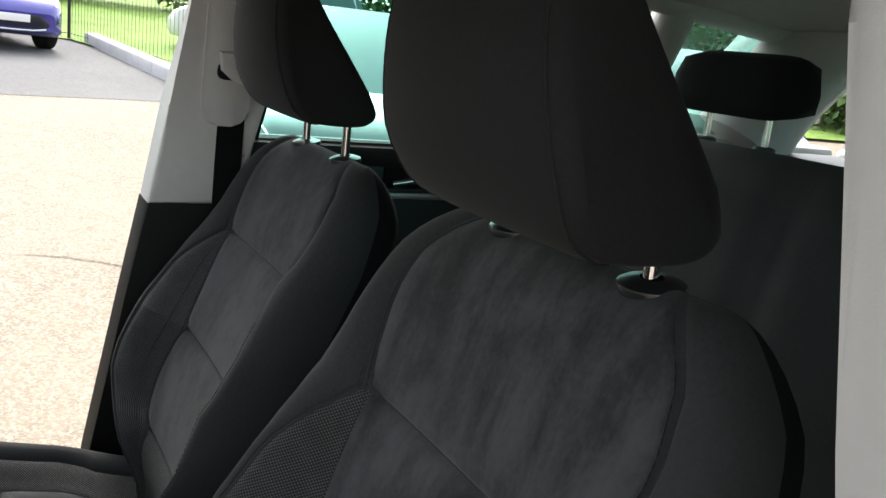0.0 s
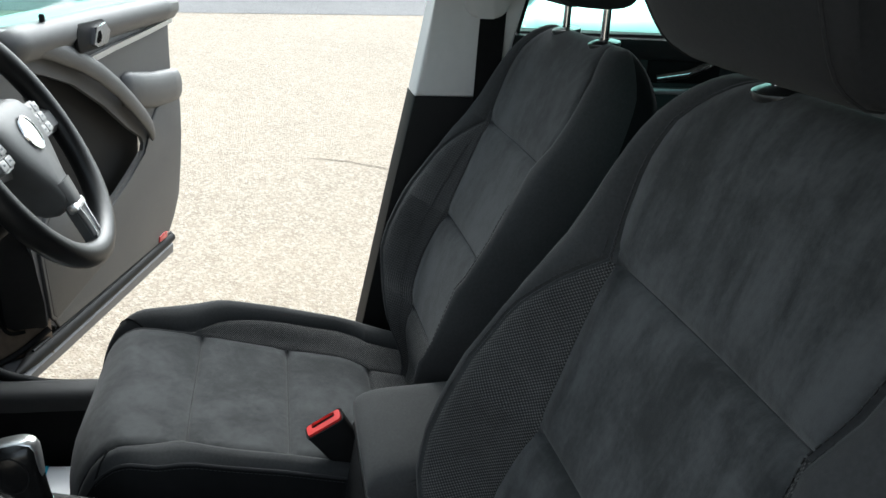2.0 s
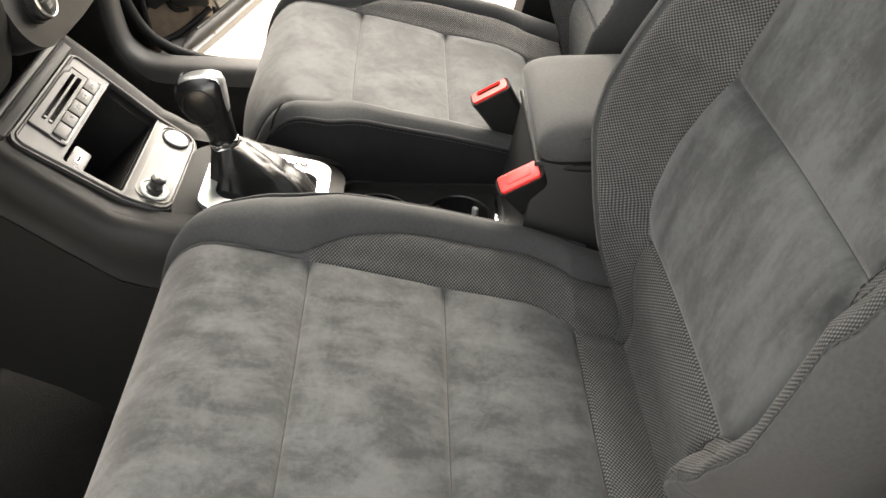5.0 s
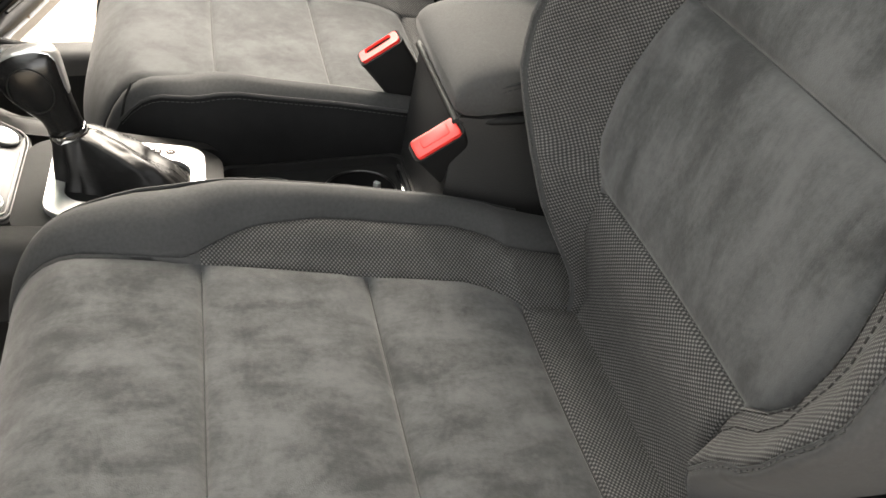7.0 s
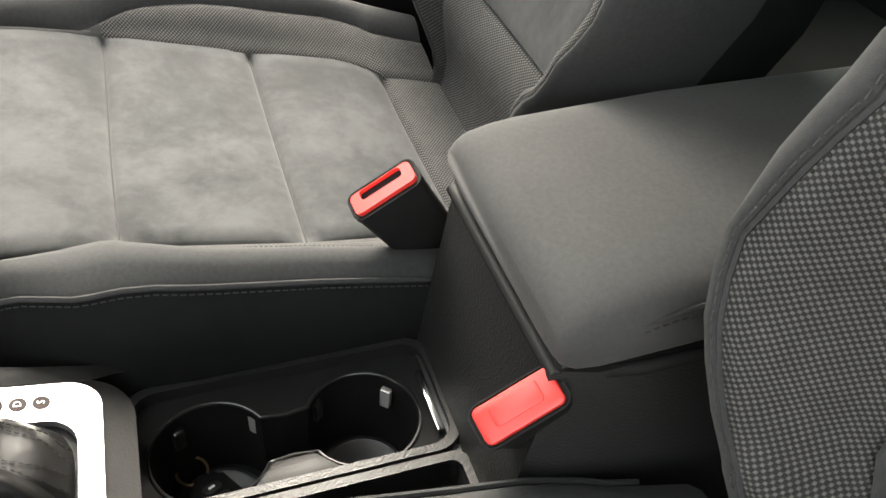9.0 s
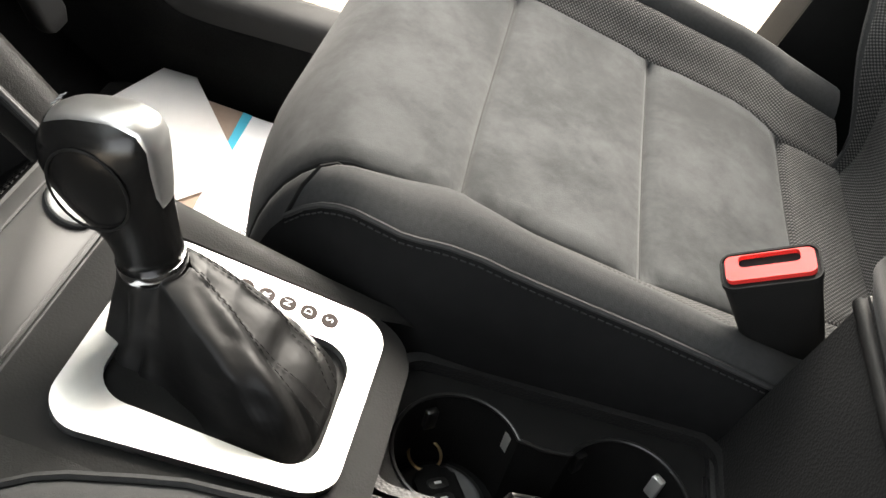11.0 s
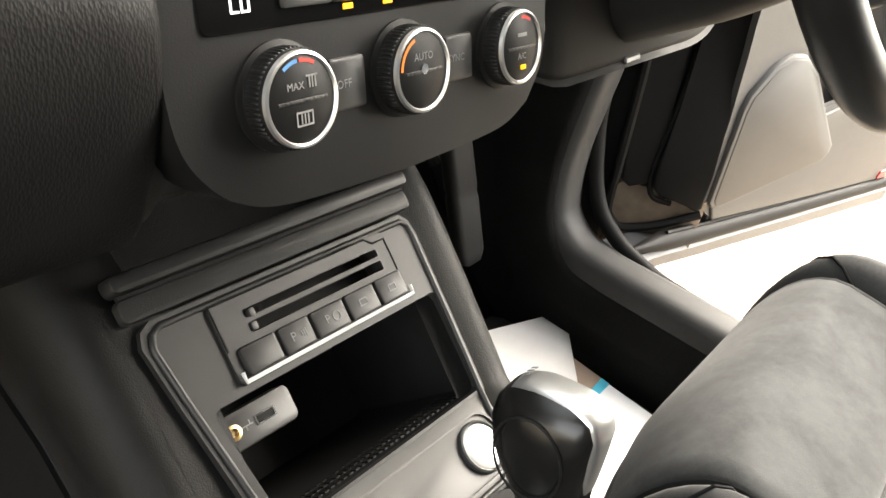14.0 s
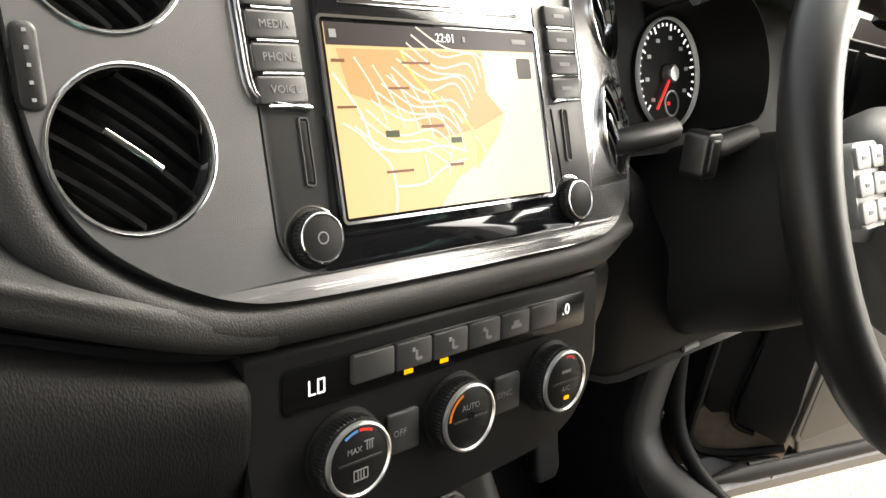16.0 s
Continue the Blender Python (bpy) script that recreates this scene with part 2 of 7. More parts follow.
MAPBAR = glow("map_status_bar", (0.05, 0.025, 0.03), 0.12)
MAPSIGN = glow("map_sign", (0.10, 0.16, 0.02), 0.090)
CLEAR = glass("clear_glass", (0.93, 0.97, 0.95))
GREENGLASS = glass("green_tinted_glass", (0.28, 0.56, 0.50))



# ---- building helpers ----
from mathutils.bvhtree import BVHTree
from mathutils.geometry import tessellate_polygon


def thing(name, at, label, category, group="", kind=""):
    ob = new(name)
    ob.empty_display_size = 0.05
    ob.location = at
    return tagged(ob, label, category, group, kind)


def origin(ob):
    """Where a part's own space sits in the world, following its parents."""
    m = ob.matrix_basis.copy() if ob.matrix_basis else Matrix()
    if ob.parent:
        m = origin(ob.parent) @ ob.matrix_parent_inverse @ m
    return m


def part(name, bm, material, parent=None, label="", m=None, smooth=True, angle=40):
    """Links a bmesh, given in world space (or in the space m), as one mesh object under parent."""
    if m is not None:
        bm.transform(m)
    bmesh.ops.recalc_face_normals(bm, faces=bm.faces)
    me = bpy.data.meshes.new(name)
    bm.to_mesh(me)
    bm.free()
    return finish(name, me, material, parent, label, smooth, angle)


def finish(name, me, material, parent, label, smooth=True, angle=40):
    if smooth:
        me.shade_smooth()
        if angle < 180:
            me.set_sharp_from_angle(angle=radians(angle))
    me.materials.append(material)
    ob = new(name, me)
    if parent:
        ob.parent = parent
        ob.matrix_parent_inverse = origin(parent).inverted()
    if label:
        ob["label"] = label
    return ob


def solid(name, bm, material, label, category, m=None, kind="", group="", smooth=True, angle=40):
    ob = part(name, bm, material, None, "", m, smooth, angle)
    return tagged(ob, label, category, group, kind)


def box(x0, x1, y0, y1, z0, z1, bevel=0.0, seg=2, bm=None):
    bm = bm or bmesh.new()
    v = [bm.verts.new((x, y, z)) for x in (x0, x1) for y in (y0, y1) for z in (z0, z1)]
    fs = [bm.faces.new([v[i] for i in q]) for q in ((0, 1, 3, 2), (4, 6, 7, 5), (0, 4, 5, 1), (2, 3, 7, 6), (0, 2, 6, 4), (1, 5, 7, 3))]
    if bevel:
        es = list({e for f in fs for e in f.edges})
        bmesh.ops.bevel(bm, geom=es, offset=bevel, segments=seg, affect="EDGES", profile=0.5)
    return bm


def rounded(w, h, r, n=5, cx=0.0, cy=0.0):
    """Outline of a rounded rectangle, anticlockwise."""
    pts = []
    for sx, sy, a0 in ((1, 1, 0), (-1, 1, 90), (-1, -1, 180), (1, -1, 270)):
        for k in range(n + 1):
            a = radians(a0 + 90 * k / n)
            pts.append((cx + sx * (w / 2 - r) + r * math.cos(a), cy + sy * (h / 2 - r) + r * math.sin(a)))
    return pts


def circle(r, n=32, cx=0.0, cy=0.0):
    return [(cx + r * math.cos(2 * math.pi * k / n), cy + r * math.sin(2 * math.pi * k / n)) for k in range(n)]


def slab(outline, z0, z1, bevel=0.0, hole=None, bm=None, seg=2):
    """An outline in x, y raised from z0 to z1; hole: a second outline with as many points, cut through."""
    bm = bm or bmesh.new()
    if hole:
        n = len(outline)
        rings = [[bm.verts.new((x, y, z)) for x, y in o] for o, z in ((outline, z0), (outline, z1), (hole, z1), (hole, z0))]
        for a in range(4):
            b = (a + 1) % 4
            for i in range(n):
                j = (i + 1) % n
                bm.faces.new((rings[a][i], rings[a][j], rings[b][j], rings[b][i]))
        if bevel:
            es = [e for e in bm.edges if len(e.link_faces) == 2 and e.calc_face_angle(0) > 0.9]
            bmesh.ops.bevel(bm, geom=es, offset=bevel, segments=seg, affect="EDGES", profile=0.5)
        return bm
    lo = [bm.verts.new((x, y, z0)) for x, y in outline]
    hi = [bm.verts.new((x, y, z1)) for x, y in outline]
    n = len(lo)
    bm.faces.new(lo[::-1])
    top = bm.faces.new(hi)
    for i in range(n):
        bm.faces.new((lo[i], lo[(i + 1) % n], hi[(i + 1) % n], hi[i]))
    if bevel:
        bmesh.ops.bevel(bm, geom=list(top.edges), offset=bevel, segments=seg, affect="EDGES", profile=0.5)
    return bm


def loft(rings, close=True, caps=True, bm=None):
    bm = bm or bmesh.new()
    vs = [[bm.verts.new(p) for p in r] for r in rings]
    n = len(vs[0])
    for a, b in zip(vs, vs[1:]):
        for i in range(n if close else n - 1):
            j = (i + 1) % n
            bm.faces.new((a[i], a[j], b[j], b[i]))
    if caps and close:
        bm.faces.new(vs[0][::-1])
        bm.faces.new(vs[-1])
    return bm


def tube(points, r, n=8, closed=False, bm=None):
    """A round bar along points; r: a radius, or one for each point."""
    pts = [Vector(p) for p in points]
    bm = bm or bmesh.new()
    rings = []
    side = None
    for i, p in enumerate(pts):
        a = pts[i - 1] if i or closed else p
        b = pts[(i + 1) % len(pts)] if i + 1 < len(pts) or closed else p
        d = (b - a).normalized()
        if side is None:
            side = d.orthogonal().normalized()
        side = (side - d * side.dot(d)).normalized()
        up = d.cross(side)
        rr = r[i] if isinstance(r, (list, tuple)) else r
        rings.append([p + rr * (math.cos(2 * math.pi * k / n) * side + math.sin(2 * math.pi * k / n) * up) for k in range(n)])
    if closed:
        rings.append(rings[0])
        bm = loft(rings, True, False, bm)
        bmesh.ops.remove_doubles(bm, verts=bm.verts, dist=1e-6)
        return bm
    return loft(rings, True, True, bm)


def lathe(profile, n=32, bm=None):
    """Turns (radius, height) pairs round z; the ends are closed."""
    return loft([[(r * math.cos(2 * math.pi * k / n), r * math.sin(2 * math.pi * k / n), z) for k in range(n)] for r, z in profile], True, True, bm)


def hoop(profile, n=40, bm=None):
    """Turns a closed (radius, height) section round z: a ring with an open middle."""
    bm = loft([[(r * math.cos(2 * math.pi * k / n), r * math.sin(2 * math.pi * k / n), z) for k in range(n)] for r, z in profile + profile[:1]], True, False, bm)
    bmesh.ops.remove_doubles(bm, verts=bm.verts, dist=1e-7)
    return bm


def smooth_line(pts, n=6):
    """Catmull-Rom through the points."""
    pts = [Vector(p) for p in pts]
    out = []
    for i in range(len(pts) - 1):
        p0, p1, p2, p3 = pts[max(i - 1, 0)], pts[i], pts[i + 1], pts[min(i + 2, len(pts) - 1)]
        for k in range(n):
            t = k / n
            out.append(0.5 * (2 * p1 + (p2 - p0) * t + (2 * p0 - 5 * p1 + 4 * p2 - p3) * t * t + (3 * p1 - p0 - 3 * p2 + p3) * t ** 3))
    return out + [pts[-1]]


def lerp(x, xs, ys):
    return float(np.interp(x, xs, ys))


def smoothstep(t):
    t = min(1.0, max(0.0, t))
    return t * t * (3 - 2 * t)


def stitches(line, step, length, r, lift=None):
    """Short thread stitches along a line, in one mesh."""
    bm = bmesh.new()
    pts = [Vector(p) for p in line]
    acc = 0.0
    for a, b in zip(pts, pts[1:]):
        d = b - a
        ln = d.length
        if ln < 1e-6:
            continue
        u = d / ln
        while acc < ln:
            c = a + u * acc + (Vector(lift) if lift else Vector())
            s = u.orthogonal().normalized() * r
            w = u.cross(s)
            q = [bm.verts.new(c + u * k * length / 2 + o) for k in (-1, 1) for o in (s, w, -s, -w)]
            for i in range(4):
                bm.faces.new((q[i], q[(i + 1) % 4], q[4 + (i + 1) % 4], q[4 + i]))
            bm.faces.new(q[:4][::-1])
            bm.faces.new(q[4:])
            acc += step
        acc -= ln
    return bm


def lettering(name, text, size, material, parent, m, label="", align="CENTER"):
    """Flat raised letters in the built-in font, lying in the x, y plane of m."""
    cu = bpy.data.curves.new(name, "FONT")
    cu.body, cu.size, cu.align_x, cu.align_y, cu.extrude, cu.resolution_u = text, size, align, "CENTER", 0.00015, 2
    tmp = new(name, cu)
    me = bpy.data.meshes.new_from_object(tmp.evaluated_get(bpy.context.evaluated_depsgraph_get()))
    bpy.data.objects.remove(tmp)
    me.transform(m)
    me.materials.clear()
    return finish(name, me, material, parent, label, smooth=False)


def bars(rects, z0=0.0, z1=0.0003, bm=None):
    """Plain bars (x, y, width, height) in a plane."""
    bm = bm or bmesh.new()
    for x, y, w, h in rects:
        box(x - w / 2, x + w / 2, y - h / 2, y + h / 2, z0, z1, bm=bm)
    return bm


def face(y, z, tilt, x=0.0):
    """A panel that faces the seats: local x to the car's right, y up the panel, z out of it towards the seats."""
    t = radians(tilt)
    return Matrix(((1, 0, 0, x), (0, math.sin(t), -math.cos(t), y), (0, math.cos(t), math.sin(t), z), (0, 0, 0, 1)))


def patchwork(V, R, mats, names, parent, labels, m):
    """A quilt of quads: rows V of points on closed rings, region R of each quad; one mesh for each region, with its UV in metres."""
    rows, cols = len(V), len(V[0])
    out = {}
    for reg in sorted({q for r in R for q in r}):
        idx, verts, faces, uvs = {}, [], [], []

        def vert(i, j):
            j %= cols
            if (i, j) not in idx:
                idx[i, j] = len(verts)
                verts.append(m @ Vector(V[i][j][:3]))
            return idx[i, j]

        for i in range(rows - 1):
            for j in range(cols):
                if R[i][j] == reg:
                    k = (j + 1) % cols
                    faces.append((vert(i, j), vert(i, k), vert(i + 1, k), vert(i + 1, j)))
                    uvs += [V[i][j][3:], V[i][k][3:], V[i + 1][k][3:], V[i + 1][j][3:]]
        me = bpy.data.meshes.new(names[reg])
        me.from_pydata(verts, [], faces)
        layer = me.uv_layers.new(name="UVMap")
        for k, uv in enumerate(uvs):
            layer.data[k].uv = uv
        bm = bmesh.new()
        bm.from_mesh(me)
        bmesh.ops.recalc_face_normals(bm, faces=bm.faces)
        bm.to_mesh(me)
        bm.free()
        out[reg] = finish(names[reg], me, mats[reg], parent, labels.get(reg, ""), True, 180)
    return out


def holed_plate(outline, holes, z0, z1):
    """A flat plate with several holes cut right through."""
    from_loops = [[Vector((x, y, 0)) for x, y in o] for o in [outline] + holes]
    tris = tessellate_polygon(from_loops)
    flat = [v for l in from_loops for v in l]
    bm = bmesh.new()
    hi, lo = [bm.verts.new((v.x, v.y, z1)) for v in flat], [bm.verts.new((v.x, v.y, z0)) for v in flat]
    for t in tris:
        bm.faces.new([hi[i] for i in t])
        bm.faces.new([lo[i] for i in reversed(t)])
    k = 0
    for l in from_loops:
        n = len(l)
        for i in range(n):
            j = (i + 1) % n
            bm.faces.new((hi[k + i], hi[k + j], lo[k + j], lo[k + i]))
        k += n
    return bm



# ---- front seats ----
def half_profile(xc, xm, xs, oc, om, drop, back, deep, groove, roll=20, seam=7):
    """Half of a cushion's cross-section from the middle of the front to the middle of the back: (x, height, region)."""
    p = []
    for k in range(9):
        x = (xc - 0.003) * k / 8
        p.append((x, oc + 0.004 * (x / xc) ** 2 - groove, 0))
    p.append((xc, oc + 0.0, 1))
    oe = oc + 0.004
    for k in range(7):
        t = k / 6
        x = xc + 0.003 + (xm - xc - 0.006) * t
        p.append((x, oe + (om - oe) * smoothstep(t) ** 0.8, 1))
    p.append((xm, om - 0.0035, 2))
    sn, cs = math.sin(radians(roll)), math.cos(radians(roll))
    rx = (xs - xm) / (1 + sn)
    top = om + drop * (1 - cs)
    for k in range(7):
        a = radians(-roll + 6 + (84 + roll) * k / 6) if seam > 6 else radians(lerp(k, (0, 4, 6), (-roll + 6, 40, 90)))
        p.append((xm + rx * (sn + math.sin(a)), top - drop * (1 - math.cos(a)), 2 if k < seam else 3))
    lo = top - drop
    for k in range(1, 4):
        p.append((xs - 0.010 * k / 3, lo + (back + 0.02 - lo) * k / 3, 3))
    p.append((xs - 0.03, back, 3))
    for k in range(1, 4):
        p.append(((xs - 0.03) * (1 - k / 3), back - deep * k / 3, 3))
    return p


def ring_of(p, place, s):
    """The whole ring from its half; UV: way round, way along."""
    full = []
    run = 0.0
    half = []
    for i, (x, o, r) in enumerate(p):
        if i:
            run += math.hypot(x - p[i - 1][0], o - p[i - 1][1]) if r == p[i - 1][2] else abs(x - p[i - 1][0])
        half.append((x, o, r, run))
    for x, o, r, u in half[:-1]:
        full.append((*place(x, o), u, s, r))
    full.append((*place(half[-1][0], half[-1][1]), half[-1][3], s, 3))
    for i in range(len(half) - 2, 0, -1):
        x, o, r, u = half[i]
        full.append((*place(-x, o), -u, s, half[i][2]))
    return full


def quilt(rings, pick):
    """Region of every quad; the two flanks are kept apart."""
    V = [[q[:5] for q in r] for r in rings]
    n = len(V[0])
    R = []
    for i in range(len(rings) - 1):
        row = []
        for j in range(n):
            a, b = rings[i][j][5], rings[i][(j + 1) % n][5]
            # the quad belongs to the region nearer the middle on either side of a seam
            r = pick(i, min(a, b))
            row.append(r + (10 if r in (1, 2) and j > n // 2 else 0))
        R.append(row)
    return V, R


def seat_back(seat, m, lean, foot):
    """The backrest: leans back by lean degrees from its foot (y, z)."""
    lean = radians(lean)
    SU = RUFFLED if m.translation.x < 0 else SUEDE
    UPB = Vector((0, -math.sin(lean), math.cos(lean)))
    OUTB = Vector((0, math.cos(lean), math.sin(lean)))
    BASEB = Vector((0, *foot))
    rows = sorted({round(s, 4) for s in list(np.arange(-0.06, 0.565, 0.02)) + [q + e for q in (0.10, 0.28, 0.46) for e in (-0.009, -0.0045, -0.002, 0, 0.002, 0.0045, 0.009)]}
                  | {round(0.565 + 0.088 * math.sin(radians(a)), 4) for a in (10, 22, 34, 46, 58, 68, 77, 84, 89)})
    rings, meta = [], []
    for s in rows:
        xc = lerp(s, (-0.06, 0.09, 0.105, 0.13, 0.19, 0.25, 0.28, 0.31, 0.38, 0.44, 0.46, 0.50, 0.55, 0.60, 0.66), (0.115, 0.122, 0.128, 0.156, 0.163, 0.151, 0.142, 0.146, 0.151, 0.150, 0.149, 0.165, 0.175, 0.164, 0.125))
        wide = lerp(s, (-0.06, 0.02, 0.06, 0.10, 0.14, 0.2, 0.3, 0.36, 0.42, 0.46, 0.7), (0.006, 0.010, 0.024, 0.048, 0.054, 0.078, 0.084, 0.068, 0.036, 0.009, 0.009))
        xs = lerp(s, (-0.06, 0.0, 0.03, 0.06, 0.10, 0.14, 0.18, 0.24, 0.3, 0.42, 0.52, 0.60, 0.66), (0.112, 0.130, 0.148, 0.170, 0.204, 0.232, 0.254, 0.266, 0.264, 0.250, 0.240, 0.220, 0.185))
        hb = lerp(s, (-0.06, 0.0, 0.05, 0.10, 0.16, 0.28, 0.40, 0.50, 0.6), (0.004, 0.014, 0.030, 0.048, 0.064, 0.062, 0.040, 0.018, 0.006))
        oc = 0.012 * math.exp(-((s - 0.2) / 0.14) ** 2) - 0.008 * smoothstep((s - 0.4) / 0.2) - 0.034 * smoothstep((0.075 - s) / 0.10)
        puff = min(abs(s - q) for q in (0.10, 0.28, 0.46))
        groove = 0.0055 * math.exp(-(puff / 0.013) ** 2) + 0.0060 * math.exp(-(puff / 0.0024) ** 2) if s > 0.05 else 0.0
        drop = lerp(s, (0, 0.3, 0.5, 0.65), (0.075, 0.08, 0.06, 0.04))
        roll = lerp(s, (0.38, 0.43, 0.46, 0.50, 0.56, 0.60, 0.66), (20, 40, 55, 48, 40, 34, 30))
        p = half_profile(xc, xc + wide, xs, oc, oc + hb + drop * (math.cos(radians(roll)) - math.cos(radians(20))), drop, -0.11, 0.015, groove, roll)
        k = math.sqrt(max(0.0, 1 - max(0.0, (s - 0.565) / 0.0882) ** 2))
        q = [(x * (0.82 + 0.18 * k), -0.045 + (o + 0.045) * k, r) for x, o, r in p]
        slim = 0.86 if m.translation.x < 0 else 1.0
        rings.append(ring_of(q, lambda x, o, s=s: BASEB + Vector((x if x > -0.16 else -0.16 + (x + 0.16) * slim, 0, 0)) + UPB * s + OUTB * o, s))
        meta.append(s)

    def pick(i, r):
        s = (meta[i] + meta[i + 1]) / 2
        if r == 0:
            return 4 if s < 0.10 else (0 if s < 0.28 else (5 if s < 0.46 else 6))
        if r == 1:
            return 1 if s < 0.46 else 2
        return r

    V, R = quilt(rings, pick)
    names = {11: "mesh_insert", 12: "bolster", 0: "lumbar_panel", 1: "mesh_insert", 2: "bolster", 3: "back_cover", 4: "lower_mesh_strip", 5: "middle_panel", 6: "shoulder_panel"}
    mats = {11: MESH, 12: CLOTH, 0: SU, 1: MESH, 2: CLOTH, 3: SIDE, 4: MESH, 5: SU, 6: SU}
    labels = {11: "ribbed dark mesh side insert", 12: "plain black cloth bolster", 0: "dark grey brushed suede lumbar panel", 1: "ribbed dark mesh side insert", 2: "plain black cloth bolster", 3: "cloth back cover darkened for shade",
              4: "ribbed mesh strip", 5: "dark grey brushed suede panel", 6: "dark grey brushed suede shoulder panel"}
    parts = patchwork(V, R, mats, names, seat, labels, m)
    # piping along the bolster crest, and the stitched seams
    n = len(V[0])
    for q in (0.10, 0.28, 0.46):
        i = min(range(len(meta)), key=lambda k: abs(meta[k] - q))
        part("cross_seam", tube([m @ (Vector(V[i][j % n][:3]) + OUTB * 0.0004) for j in range(-8, 9)], 0.0009, 6), CLOTH, seat, "dark sewn cross seam")
    col = 17
    for sgn, nm in ((1, col), (-1, n - col)):
        line = [m @ (Vector(V[i][nm][:3]) + OUTB * 0.0022) for i in range(len(V)) if -0.03 < meta[i] < 0.57]
        part("piping", tube(line, 0.0024, 6), CLOTH, seat, "thin black piping")
        cc = 9 if sgn > 0 else n - 9
        door = sgn * (m.translation.x) > 0
        for c2, s0, s1 in ((cc + sgn, 0.02 if door else 0.44, 0.615), (cc + sgn * 3, 0.02, 0.44 if door else 0.0), (nm + sgn, 0.0, 0.50)):
            line = [m @ (Vector(V[i][c2][:3]) + OUTB * 0.0010) for i in range(len(V)) if s0 < meta[i] < s1]
            if len(line) > 2:
                part("stitching", stitches(line, 0.0068, 0.0044, 0.0007), THREAD if c2 != nm + sgn else CLOTH, seat, "row of black stitches")
    return BASEB + UPB * 0.638 + OUTB * -0.022, lean


def seat_cushion(seat, m, front, reach, taper):
    SU = RUFFLED if m.translation.x < 0 else SUEDE
    ys = sorted({round(y, 4) for y in list(np.arange(0.08, front, 0.02)) + [q + e for q in (0.147, 0.295, 0.447) for e in (-0.009, -0.0045, -0.002, 0, 0.002, 0.0045, 0.009)]}
                | {round(front + reach * math.sin(radians(a)), 4) for a in (0, 10, 20, 30, 40, 50, 60, 68, 75, 81, 86, 89.5)})
    rings = []
    for y in ys:
        xc = lerp(y, (0.08, 0.13, 0.147, 0.165, 0.20, 0.295, 0.447, 0.6), (0.120, 0.126, 0.130, 0.150, 0.164, 0.170, 0.176, 0.190))
        wide = lerp(y, (0.08, 0.15, 0.25, 0.34, 0.38, 0.41, 0.43, 0.447, 0.462, 0.48, 0.7), (0.075, 0.064, 0.052, 0.047, 0.042, 0.034, 0.025, 0.014, 0.007, 0.005, 0.005))
        xs = lerp(y, (0.08, 0.2, 0.4, 0.5, 0.56, 0.60, 0.635), (0.262, 0.270, 0.274, 0.268, 0.256, 0.243, 0.232))
        zc = lerp(y, (0.08, 0.147, 0.295, 0.447, 0.52, 0.55, 0.64), (0.690, 0.703, 0.728, 0.760, 0.770, 0.772, 0.772))
        hb = lerp(y, (0.08, 0.15, 0.30, 0.42, 0.50, 0.56, 0.64), (0.018, 0.026, 0.034, 0.030, 0.018, 0.004, 0.0))
        if taper:
            hb *= 1 - 0.5 * smoothstep((y - 0.40) / 0.13)
        puff = min(abs(y - q) for q in (0.147, 0.295, 0.447))
        groove = 0.0055 * math.exp(-(puff / 0.013) ** 2) + 0.0060 * math.exp(-(puff / 0.0024) ** 2)
        roll = lerp(y, (0.34, 0.40, 0.43, 0.455, 0.48, 0.52, 0.58), (48, 55, 60, 63, 65, 66, 66) if taper else (48, 58, 67, 71, 69, 61, 51))
        p = half_profile(xc, xc + wide, xs, zc, zc + hb + 0.060 * (math.cos(radians(roll)) - math.cos(radians(48))), 0.060, 0.545, 0.0, groove, roll, 4)
        k = math.sqrt(max(0.0, 1 - max(0.0, (y - front) / (reach + 0.0002)) ** 2))
        q = [(x, 0.545 + (o - 0.545) * (0.35 + 0.65 * k) if y < front + reach - 0.001 else 0.545 + (o - 0.545) * 0.36, r) for x, o, r in p]
        pull = 1 - taper * smoothstep((y - 0.46) / 0.17) ** 1.3
        bow = smoothstep((y - 0.40) / 0.2) if taper else 0.0
        rings.append(ring_of(q, lambda x, o, y=y, pull=pull, bow=bow: Vector((x if x > 0 else x * pull, y - bow * 0.042 * (max(0.0, -x - 0.03) / 0.19) ** 1.7, o)), y))
    # closed front
    last = rings[-1]
    rings.append([(q[0] * 0.9, q[1] - 0.003, 0.56, q[3], 0.7, q[5]) for q in last])

    def pick(i, r):
        y = (ys[i] + ys[min(i + 1, len(ys) - 1)]) / 2
        if r == 0:
            return 4 if y < 0.147 else (0 if y < 0.295 else (5 if y < 0.447 else 6))
        if r == 1:
            return 1 if y < 0.447 else 2
        return r

    V, R = quilt(rings, pick)
    names = {11: "mesh_insert", 12: "bolster", 0: "rear_seat_panel", 1: "mesh_insert", 2: "bolster", 3: "side_cover", 4: "rear_mesh_strip", 5: "middle_seat_panel", 6: "front_seat_panel"}
    mats = {11: MESH, 12: CLOTH, 0: SU, 1: MESH, 2: CLOTH, 3: SIDE, 4: MESH, 5: SU, 6: SU}
    labels = {11: "ribbed dark mesh side insert", 12: "plain black cloth bolster", 0: "dark grey brushed suede panel", 1: "ribbed dark mesh side insert", 2: "plain black cloth bolster", 3: "cloth side cover darkened for shade",
              4: "ribbed mesh strip", 5: "dark grey brushed suede panel", 6: "dark grey brushed suede front panel"}
    patchwork(V, R, mats, names, seat, labels, m)
    n = len(V[0])
